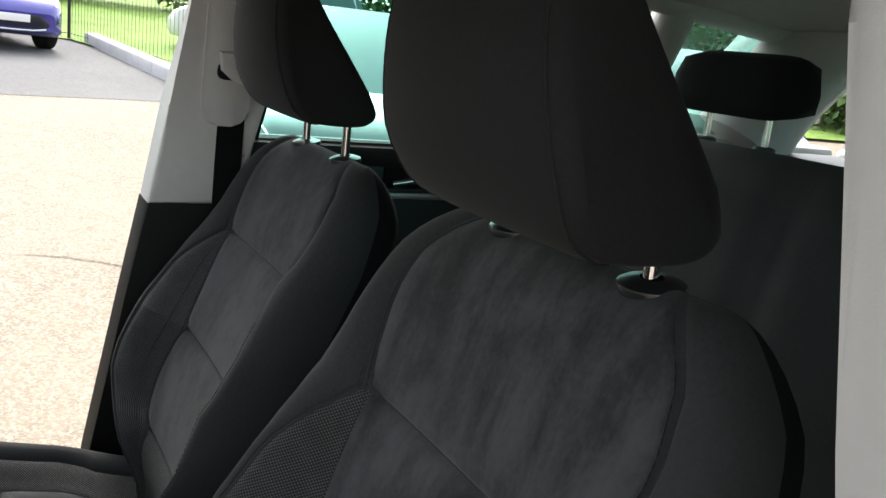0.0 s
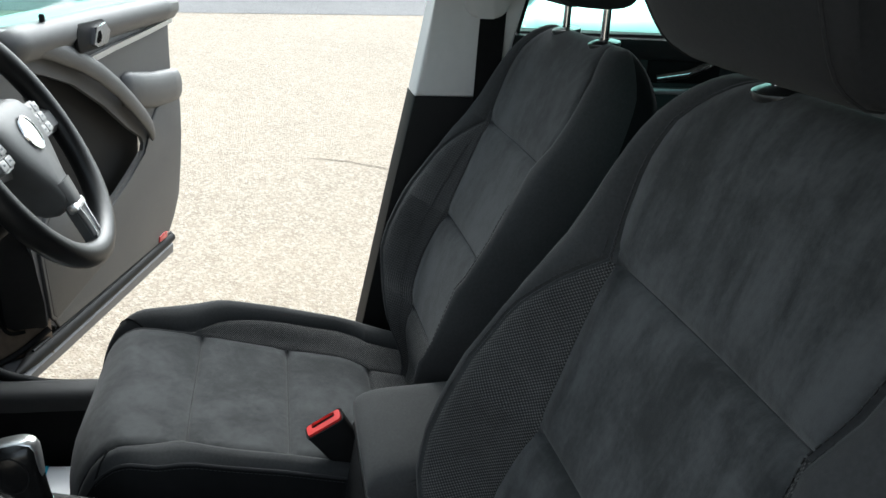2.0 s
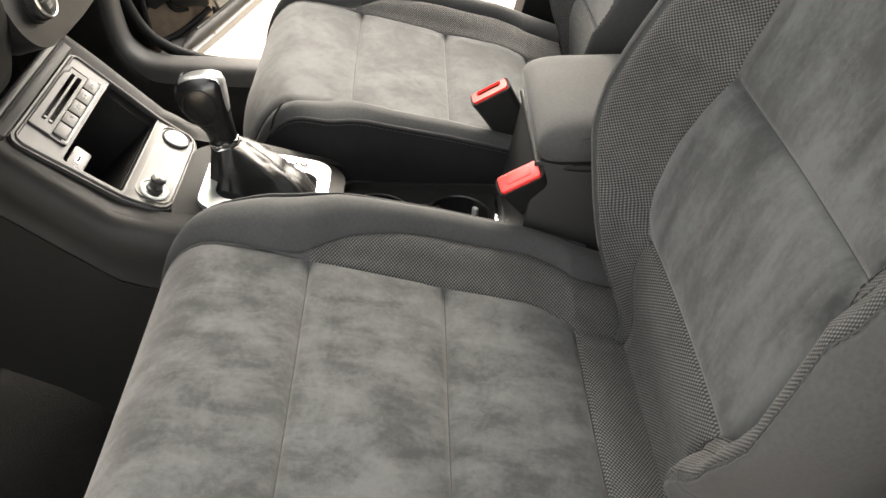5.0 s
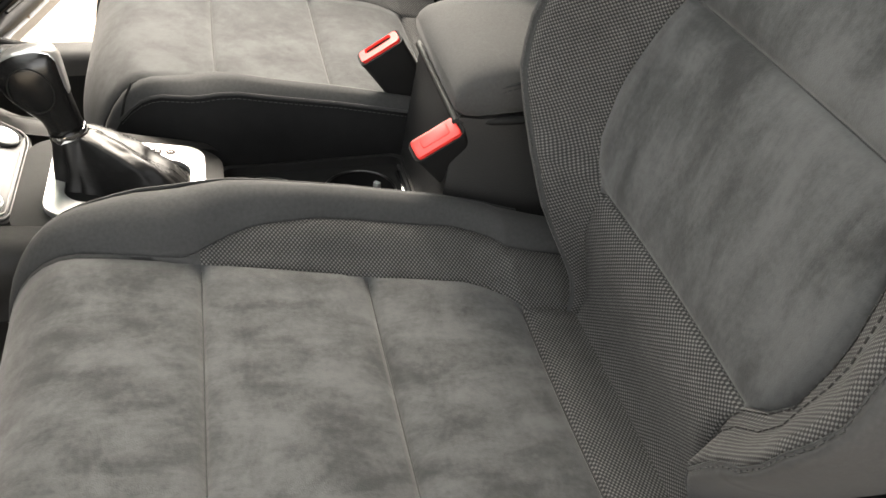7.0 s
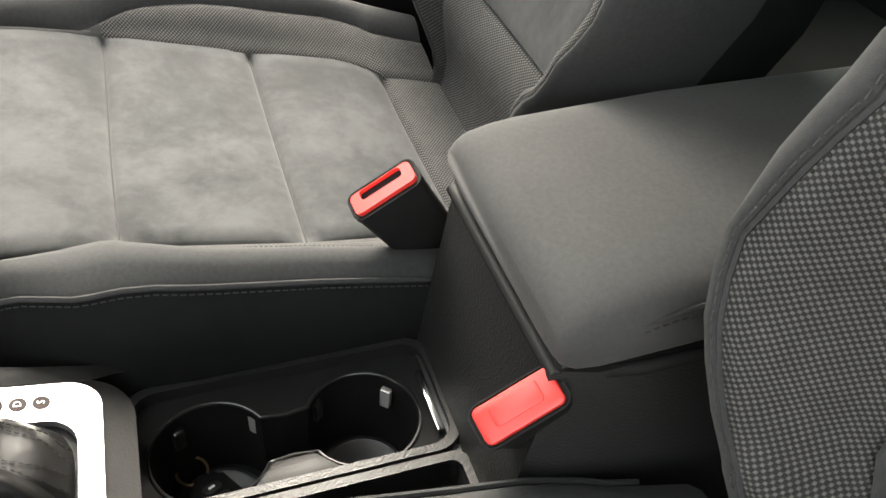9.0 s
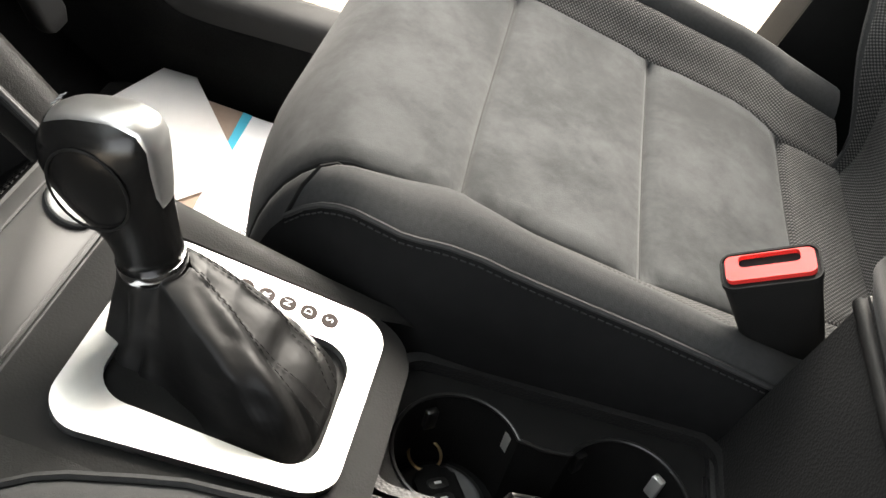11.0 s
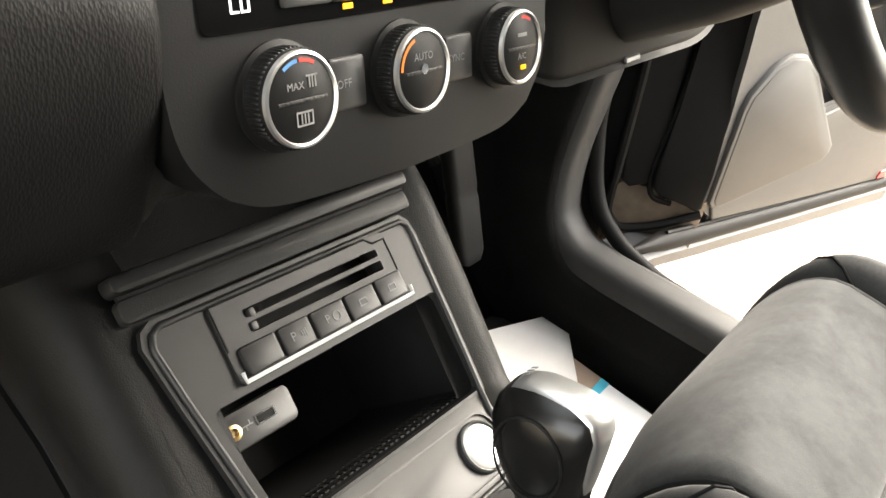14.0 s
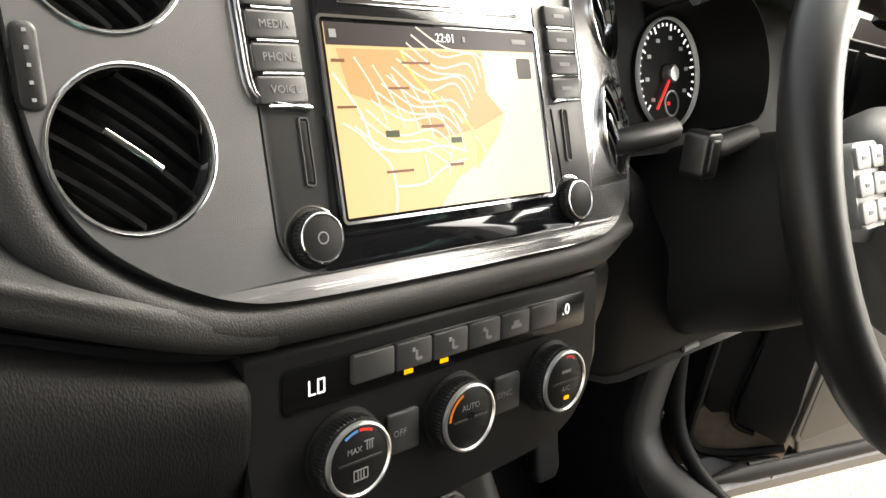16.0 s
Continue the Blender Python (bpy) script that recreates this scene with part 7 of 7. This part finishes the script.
    pn = part("pane", bm, GREENGLASS, d, "green tinted door glass", m=M @ Matrix.Translation((0, 0, -0.012)), smooth=False)
    pn.visible_shadow = False
    return d


driver_door()


def rear_door(s):
    d = thing("rear_door", (s * 0.78, -0.55, 0.52), "closed rear door with black lining and tinted window", "car door", "rear doors")

    def b(x0, x1, y0, y1, z0, z1, bev=0.006):
        return box(*sorted((s * x0, s * x1)), y0, y1, z0, z1, bev, 2)

    part("lining", b(0.735, 0.80, -0.97, -0.15, 0.54, 1.275, 0.012), PLASTIC, d, "black door lining")
    part("outer_skin", b(0.802, 0.88, -1.00, -0.10, 0.48, 1.27, 0.02), BODY, d, "grey-brown painted outer skin")
    rings = [[(s * (0.735 + o), y, z) for o, z in ((0.045, 1.295), (0.01, 1.296), (-0.012, 1.285), (-0.012, 1.262), (0.0, 1.245), (0.045, 1.245))] for y in (-0.97, -0.6, -0.15)]
    part("shelf", loft(rings), SATIN, d, "smooth black window shelf")
    part("bright_strip", b(0.728, 0.737, -0.92, -0.22, 1.176, 1.190, 0.003), SILVER, d, "satin silver strip")
    rec = part("opener_recess", b(0.727, 0.737, -0.60, -0.44, 1.200, 1.245, 0.004), SHADOWP, d, "dark opener recess")
    part("opener", tube([(s * 0.726, -0.46, 1.210), (s * 0.714, -0.52, 1.222), (s * 0.716, -0.56, 1.238), (s * 0.728, -0.575, 1.24)], 0.009, 10), CHROME, rec, "chrome door opener")
    part("armrest", b(0.665, 0.74, -0.85, -0.30, 1.00, 1.05, 0.02), SOFT, d, "black armrest")
    fr = [(s * 0.745, -0.16, 1.28), (s * 0.70, -0.185, 1.50), (s * 0.665, -0.20, 1.66), (s * 0.665, -1.00, 1.66), (s * 0.70, -1.02, 1.48), (s * 0.745, -0.97, 1.28)]
    part("window_frame", tube(fr, 0.018, 8, True), SHADOWP, d, "black window frame")
    bm = bmesh.new()
    bm.faces.new([bm.verts.new(p) for p in fr])
    pn = part("pane", bm, GREENGLASS, d, "green tinted door glass", smooth=False)
    pn.visible_shadow = False
    return d


rear_door(1)
rear_door(-1)


# ---- papers in the driver's footwell ----
def leaflet(name, pts, z, label, curl, r=0.20):
    """A sheet of paper with rounded corners and a lifted edge; pts: four corners in the plan."""
    t = thing(name, (*pts[0], z), label, "leaflet", "papers on the floor")
    a, b, c, e = (Vector((*p, 0)) for p in pts)
    rings = []
    for i in range(29):
        u = 0.5 - 0.5 * math.cos(math.pi * i / 28)
        near = min(u, 1 - u)
        cut = r - math.sqrt(max(0.0, r * r - (r - near) ** 2)) if near < r else 0.0
        row = []
        for j in range(13):
            v = cut + (1 - 2 * cut) * j / 12
            p = a.lerp(b, u).lerp(e.lerp(c, u), v)
            row.append((p.x, p.y, z + curl(u, v)))
        rings.append(row)
    bm = loft(rings, False, False)
    bmesh.ops.solidify(bm, geom=bm.faces[:], thickness=0.0008)
    part("sheet", bm, PAPER, t, "white paper sheet", angle=180)
    return t


solid("floor_mat", slab([(0.20, 0.52), (0.20, 0.98), (0.66, 0.98), (0.675, 0.96), (0.675, 0.52)], 0.366, 0.402, 0.012), CARPET, "black carpet floor mat in the driver's footwell", "floor mat")
p1 = leaflet("floor_mat_paper", [(0.410, 0.815), (0.560, 0.958), (0.724, 0.888), (0.530, 0.722)], 0.410, "white paper floor mat with rounded corner", lambda u, v: 0.008 * u + 0.016 * v * u)
p2 = thing("printed_leaflet", (0.50, 0.75, 0.402), "white printed leaflet with brown and cyan band", "leaflet", "papers on the floor")
part("sheet", slab([(0.36, 0.64), (0.655, 0.655), (0.659, 0.70), (0.664, 0.76), (0.672, 0.838), (0.38, 0.85)], 0.4024, 0.4050), PAPER, p2, "white paper sheet", smooth=False)
part("brown_band", slab([(0.421, 0.756), (0.40, 0.845), (0.672, 0.834), (0.666, 0.778)], 0.4048, 0.4058), PAPERB, p2, "brown printed band")
part("cyan_band", slab([(0.50, 0.756), (0.50, 0.7635), (0.666, 0.7775), (0.664, 0.763)], 0.4048, 0.4064), CYAN, p2, "cyan printed band")
lettering("word", "place", 0.020, INK, p2, Matrix.Translation((0.43, 0.69, 0.4053)) @ Matrix.Rotation(radians(150), 4, "Z"), "grey printed word")


def pedal():
    p = thing("accelerator_pedal", (0.55, 1.0, 0.53), "black rubber-faced accelerator pedal", "pedal")
    rings = []
    for k, w, d in ((0.0, 0.30, 0.004), (0.03, 0.75, 0.010), (0.10, 1.0, 0.013), (0.46, 1.0, 0.013), (0.50, 0.96, 0.011), (0.54, 1.0, 0.013), (0.9, 0.94, 0.013), (0.97, 0.7, 0.010), (1.0, 0.3, 0.004)):
        c = Vector((0.566, 0.985, 0.530)).lerp(Vector((0.530, 1.045, 0.745)), k)
        rings.append([c + Vector((x * w, y * d / 0.013, 0)) for x, y in rounded(0.056, 0.026, 0.011, 4)])
    part("pad", loft(rings), RUBBER, p, "ribbed rubber pad", angle=60)
    part("arm", tube([(0.54, 1.06, 0.66), (0.53, 1.13, 0.74), (0.52, 1.20, 0.80)], 0.010, 8), SHADOWP, p)
    return p


pedal()


# ---- outside ----
def ground_z(x):
    return 0.05 if x < 0.9 else 0.05 + 0.055 * (x - 0.9)


def ground_mat(name, a, b, stone, bump, scale):
    m = mat(name, a, 0.95, var=0.22, big=0.7, fine=9, bump=0.9, grain=scale, cell=True, depth=0.006)
    n, l = m.node_tree.nodes, m.node_tree.links
    vo = n.new("ShaderNodeTexVoronoi")
    vo.inputs["Scale"].default_value = stone
    tc = n.new("ShaderNodeTexCoord")
    l.new(tc.outputs["Object"], vo.inputs["Vector"])
    mx = n.new("ShaderNodeMix")
    mx.data_type, mx.blend_type = "RGBA", "MIX"
    bb = n["Principled BSDF"]
    old = bb.inputs["Base Color"].links[0].from_socket
    rg = n.new("ShaderNodeMapRange")
    sep = n.new("ShaderNodeSeparateColor")
    l.new(vo.outputs["Color"], sep.inputs[0])
    l.new(sep.outputs[0], rg.inputs[0])
    rg.inputs[1].default_value, rg.inputs[2].default_value = 0.25, 1.0
    l.new(rg.outputs[0], mx.inputs[0])
    l.new(old, mx.inputs[6])
    mx.inputs[7].default_value = (*b, 1)
    l.new(mx.outputs[2], bb.inputs["Base Color"])
    return m


PAVE = ground_mat("exposed_aggregate_concrete", (0.27, 0.222, 0.165), (0.40, 0.345, 0.272), 85, 0.8, 110)
TARMAC = ground_mat("worn_grey_tarmac", (0.150, 0.146, 0.142), (0.20, 0.195, 0.19), 90, 0.8, 120)
CRACKM = mat("earth_in_crack", (0.17, 0.135, 0.10), 0.95, var=0.4, big=6, fine=80, bump=0.5, grain=200)
GRASS = mat("lawn_grass", (0.22, 0.36, 0.06), 0.9, var=0.35, big=0.5, fine=12, bump=1.0, grain=60, depth=0.03)
LEAF = mat("hedge_leaves", (0.08, 0.14, 0.04), 0.7, var=0.6, big=0.6, fine=5, bump=0)
LEAFY = mat("yellow_shrub_leaves", (0.42, 0.34, 0.04), 0.7, var=0.4, big=1.5, fine=8, bump=0)
KERB = mat("pale_concrete_kerb", (0.42, 0.42, 0.44), 0.85, var=0.15, big=3, fine=30, bump=0.5, grain=90, depth=0.003)
RAIL = mat("black_iron", (0.02, 0.02, 0.02), 0.5, var=0.2, bump=0.1)
BLUEC = mat("blue_car_paint", (0.035, 0.035, 0.26), 0.25, metal=0.3, var=0.05, bump=0, coat=1.0)
REDC = mat("red_car_paint", (0.35, 0.02, 0.03), 0.25, metal=0.2, var=0.05, bump=0, coat=1.0)
WHITEC = mat("silver_car_paint", (0.19, 0.197, 0.198), 0.28, metal=0.4, var=0.04, bump=0, coat=1.0)
PALEC = mat("white_car_paint", (0.72, 0.72, 0.71), 0.3, var=0.04, bump=0, coat=1.0)
BLACKC = mat("black_car_paint", (0.012, 0.012, 0.014), 0.25, var=0.05, bump=0, coat=1.0)
CARGLASS = mat("dark_car_glass", (0.10, 0.16, 0.16), 0.05, var=0.1, bump=0, coat=1.0)
LAMP = mat("headlamp_glass", (0.75, 0.77, 0.80), 0.12, metal=0.4, var=0.1, bump=0, coat=1.0)
PLATE = mat("white_plate", (0.8, 0.8, 0.78), 0.5, var=0.03, bump=0)

xs = [-400, -60, -15, -6, -3, -1, 0, 0.9, 1.5, 2, 3, 4, 5, 6, 7, 8, 9, 10, 12, 15, 20, 30]
ys = [-400, -60, -20, -10, -6, -4, -3, -2, -1, 0, 1, 2, 3, 4, 6, 10, 20, 60, 400]


def sheet_of(xs, ys, lift, top=30):
    bm = bmesh.new()
    g = [[bm.verts.new((x, y, ground_z(min(x, top)) + lift)) for y in ys] for x in xs]
    for i in range(len(xs) - 1):
        for j in range(len(ys) - 1):
            bm.faces.new((g[i][j], g[i + 1][j], g[i + 1][j + 1], g[i][j + 1]))
    return bm


solid("ground", sheet_of(xs + [60, 500], ys, 0.0), PAVE, "pale tan exposed-aggregate concrete yard", "ground", kind="structure", smooth=False)
bm = bmesh.new()
rows = []
for y in (-40, -20, -10, -6, -4, -3, -2, -1.63, -1, 0, 1.1, 2, 4, 8, 20, 40):
    x0 = 9.2 - 0.185 * y
    rows.append([(x, y, ground_z(x) + 0.004) for x in (max(x0, 4), max(x0, 4) + 2, 12.5, 14, 16, 20)])
loft(rows, False, False, bm)
solid("road", bm, TARMAC, "worn grey-brown tarmac lane", "road", kind="structure", smooth=False)
# lawn beyond the kerb
rows = []
for y in (-40, -20, -10, -6, -4, -2.4, -1.2, 0, 2, 6, 20, 60):
    x0 = lerp(y, (-3.0, -2.2, -1.4, 0.0, 40), (10.4, 12.7, 15.9, 16.2, 16.4))
    rows.append([(x, y, ground_z(min(x, 60)) + (0.03 if y > -1.4 else 0.06)) for x in (x0 + 0.2, x0 + 2, x0 + 8, 40, 60)])
bm = loft(rows, False, False)
solid("lawn", bm, GRASS, "bright green lawn", "grass", kind="structure", smooth=False)


def kerb_run():
    k = thing("kerb", (13, -1.8, 0.7), "pale concrete kerb edging", "kerb")
    p, q = Vector((15.9, -1.42, 0)), Vector((8.2, -2.45, 0))
    n = 8
    for i in range(n):
        a, b = p.lerp(q, i / n), p.lerp(q, (i + 0.985) / n)
        d = (b - a).normalized()
        o = Vector((d.y, -d.x, 0))
        o = o if o.y < 0 else -o
        ring = [[e + o * w + Vector((0, 0, ground_z(e.x) + h)) for w, h in ((0, -0.05), (0, 0.16), (0.02, 0.19), (0.20, 0.20), (0.26, 0.19), (0.28, -0.05))] for e in (a, b)]
        part("kerb_stone", loft(ring), KERB, k, "")
    return k


kerb_run()


def railings():
    f = thing("fence", (16, 0, 0.9), "thin black iron railings along the lawn", "fence")
    a, b = Vector((16.4, 6.0, 0)), Vector((13.2, -4.2, 0))
    a2 = Vector((16.3, -1.2, 0))
    me = None
    pts = [a.lerp(a2, k / 56) for k in range(56)] + [a2.lerp(Vector((11.5, -3.0, 0)), k / 44) for k in range(45)]
    bar = tube([(0, 0, 0), (0, 0, 1.12)], 0.004, 5)
    first = part("bar", bar, RAIL, f, m=Matrix.Translation(pts[0] + Vector((0, 0, ground_z(pts[0].x)))))
    for p in pts[1:]:
        ob = new("bar", first.data)
        ob.parent, ob.matrix_parent_inverse = f, origin(f).inverted()
        d = p - pts[0]
        ob.location = (d.x, d.y, ground_z(p.x) - ground_z(pts[0].x))
    for h in (0.12, 1.06):
        for u, v in ((a, a2), (a2, Vector((11.5, -3.0, 0)))):
            part("rail", tube([(u.x, u.y, ground_z(u.x) + h), (v.x, v.y, ground_z(v.x) + h)], 0.006, 6), RAIL, f)
    for p in (a, a2, Vector((11.5, -3.0, 0))):
        part("post", tube([(p.x, p.y, ground_z(p.x)), (p.x, p.y, ground_z(p.x) + 1.9)], 0.03, 8), RAIL, f, "iron fence post")
    return f


railings()


def foliage(name, x0, x1, y0, y1, zb, h, count, size, material, label, seed, kind="stuff"):
    """A mass of small leaf clumps with an uneven top."""
    rng = np.random.default_rng(seed)
    verts, faces = [], []
    for k in range(count):
        x, y = rng.uniform(x0, x1), rng.uniform(y0, y1)
        top = h * (0.72 + 0.28 * noise.noise(Vector((x * 0.35, y * 0.35, seed))) + 0.12 * noise.noise(Vector((x * 1.4, y * 1.4, seed))))
        z = zb + top * rng.uniform(0.0, 1.0) ** 0.7
        a = rng.normal(size=3)
        a /= np.linalg.norm(a)
        b = np.cross(a, rng.normal(size=3))
        b /= np.linalg.norm(b)
        s = size * rng.uniform(0.6, 1.4)
        c = np.array((x, y, z))
        i = len(verts)
        verts += [tuple(c + a * s), tuple(c + b * s * 0.6), tuple(c - a * s), tuple(c - b * s * 0.6)]
        faces.append((i, i + 1, i + 2, i + 3))
    me = bpy.data.meshes.new(name)
    me.from_pydata(verts, [], faces)
    me.materials.append(material)
    return tagged(new(name, me), label, "hedge", "", kind)


foliage("hedge", 29, 33, -26, 26, 1.9, 4.2, 26000, 0.17, LEAF, "dense green hedge beyond the lawn", 3)
foliage("shrub", -1.5, 3.0, -13.5, -11.0, 0.05, 3.0, 7000, 0.09, LEAFY, "yellow-leaved shrub behind the car", 5)
foliage("bank_hedge", 8, 26, -22, -17, 0.6, 4.0, 16000, 0.16, LEAF, "green hedge beside the car park", 7)


def parked_car(paint, at, yaw, label, name="parked_car", h=1.55):
    """A hatchback: body with arches, glazed cabin, wheels, lamps, grille and plate; its nose points along local x."""
    c = thing(name, at, label, "car", "parked cars")
    m = Matrix.Translation(at) @ Matrix.Rotation(radians(yaw), 4, "Z") @ Matrix.Rotation(radians(3.1) * math.cos(radians(yaw)), 4, "Y").inverted()
    rings = []
    for x, zb, zt, w in ((-2.05, 0.45, 0.75, 0.66), (-2.0, 0.32, 0.95, 0.80), (-1.6, 0.24, 1.00, 0.88), (-0.6, 0.20, 0.99, 0.90), (0.6, 0.20, 0.98, 0.90), (1.2, 0.22, 0.95, 0.89), (1.7, 0.24, 0.86, 0.86), (1.98, 0.26, 0.74, 0.78), (2.10, 0.34, 0.60, 0.64)):
        rings.append([(x, y * w, zb + (zt - zb) * q) for y, q in ((-0.92, 0), (-1, 0.15), (-1.0, 0.55), (-0.97, 0.9), (-0.85, 1.0), (0, 1.02), (0.85, 1.0), (0.97, 0.9), (1.0, 0.55), (1.0, 0.15), (0.92, 0))])
    part("body", loft(rings), paint, c, "painted body", m=m, angle=35)
    cab = []
    for z, xf, xr, w in ((0.95, 1.22, -1.80, 0.80), (1.20, 0.80, -1.72, 0.74), (1.42, 0.36, -1.58, 0.66), (h - 0.04, 0.12, -1.46, 0.60), (h, -0.10, -1.25, 0.52)):
        cab.append([(x, y, z) for x, y in ((xf, -w * 0.82), (xf + 0.05, 0), (xf, w * 0.82), (xf - 0.25, w), (xr + 0.2, w), (xr, w * 0.85), (xr, -w * 0.85), (xr + 0.2, -w), (xf - 0.25, -w))])
    part("cabin", loft(cab[:4]), CARGLASS, c, "dark glazed cabin", m=m, angle=25)
    part("roof", loft(cab[3:]), paint, c, "painted roof", m=m)
    for s in (-1, 1):
        for a, b in (((1.24, s * 0.70, 0.95), (0.14, s * 0.52, h - 0.03)), ((-0.2, s * 0.80, 0.97), (-0.35, s * 0.60, h - 0.03)), ((-1.66, s * 0.76, 0.97), (-1.42, s * 0.54, h - 0.03))):
            part("pillar", tube([m @ Vector(a), m @ Vector(b)], 0.04, 8), paint, c)
        part("mirror", box(0.80, 0.95, *sorted((s * 0.86, s * 1.02)), 0.98, 1.12, 0.03), paint, c, m=m)
        part("headlamp", loft([[(1.66, s * (0.60 + 0.22 * q), 0.70 + dz) for q, dz in ((0, 0), (1, 0.02), (1.05, 0.12), (0.1, 0.11))], [(1.98, s * (0.50 + 0.20 * q), 0.62 + dz) for q, dz in ((0, 0), (1, 0.02), (1, 0.11), (0.1, 0.10))]]), LAMP, c, "clear headlamp", m=m)
        part("fog_lamp", lathe([(0.06, 0), (0.05, 0.02)], 16), LAMP, c, m=m @ Matrix.Translation((2.0, s * 0.58, 0.40)) @ Matrix.Rotation(radians(90), 4, "Y"))
        for x in (1.28, -1.28):
            wm = m @ Matrix.Translation((x, s * 0.80, 0.32)) @ Matrix.Rotation(radians(-90 * s), 4, "X")
            w = part("wheel", lathe([(0.20, -0.10), (0.30, -0.10), (0.325, -0.06), (0.325, 0.06), (0.305, 0.10), (0.22, 0.10)], 28), RUBBER, c, "black tyre", m=wm)
            part("rim", lathe([(0.21, 0.06), (0.215, 0.105), (0.20, 0.09), (0.06, 0.085), (0.03, 0.10), (0.005, 0.10)], 24), STEEL, w, "silver wheel rim", m=wm)
    part("grille", slab([(-0.50, 0.36), (0.50, 0.36), (0.58, 0.44), (0.42, 0.58), (-0.42, 0.58), (-0.58, 0.44)], 0, 0.04, 0.01), RAIL, c, "black trapezoid grille", m=m @ Matrix(((0, 0, 1, 2.06), (1, 0, 0, 0), (0, 1, 0, 0), (0, 0, 0, 1))))
    part("chrome_lip", tube([m @ Vector(p) for p in ((2.09, -0.50, 0.37), (2.12, -0.3, 0.345), (2.13, 0, 0.34), (2.12, 0.3, 0.345), (2.09, 0.50, 0.37))], 0.018, 8), CHROME, c, "bright grille lip")
    part("number_plate", box(2.10, 2.125, -0.26, 0.26, 0.46, 0.57, 0.004), PLATE, c, "plain white plate", m=m)
    part("rear_lamp", box(-2.06, -2.0, -0.75, -0.55, 0.72, 0.92, 0.02), REDREF, c, m=m)
    part("rear_lamp", box(-2.06, -2.0, 0.55, 0.75, 0.72, 0.92, 0.02), REDREF, c, m=m)
    return c


parked_car(BLUEC, (15.3, 0.50, ground_z(15.3)), 198, "blue hatchback parked facing the yard", h=1.62)
parked_car(BLACKC, (15.2, 3.05, ground_z(15.2)), 192, "black hatchback parked beside a blue one")
parked_car(PALEC, (16.0, -5.1, ground_z(16.0)), 60, "white hatchback parked beyond the kerb")
parked_car(WHITEC, (5.3, -2.55, ground_z(5.3)), 157, "silver hatchback parked behind", h=1.40)
parked_car(WHITEC, (5.6, -6.3, ground_z(5.6)), 140, "silver hatchback parked beside a red one", h=1.50)
parked_car(REDC, (6.3, -4.45, ground_z(6.3)), 157, "red hatchback parked beside a silver one")


def crack():
    """A thin crack across the concrete."""
    rng = random.Random(2)
    pts = []
    for k in range(40):
        t = k / 39
        pts.append((3.83 - 0.06 * t - 0.24 * t * t + rng.uniform(-0.010, 0.010), 0.14 - 0.60 * t))
    bm = bmesh.new()
    prev = None
    for i, (x, y) in enumerate(pts):
        w = (0.002 + 0.008 * rng.random() ** 1.5) * min(1.0, 0.4 + 0.08 * i)
        z = ground_z(x) + 0.004
        pair = (bm.verts.new((x - w, y, z)), bm.verts.new((x + w, y, z)))
        if prev:
            bm.faces.new((prev[0], prev[1], pair[1], pair[0]))
        prev = pair
    return solid("ground_crack", bm, CRACKM, "dark crack in the concrete", "crack", kind="structure")


crack()
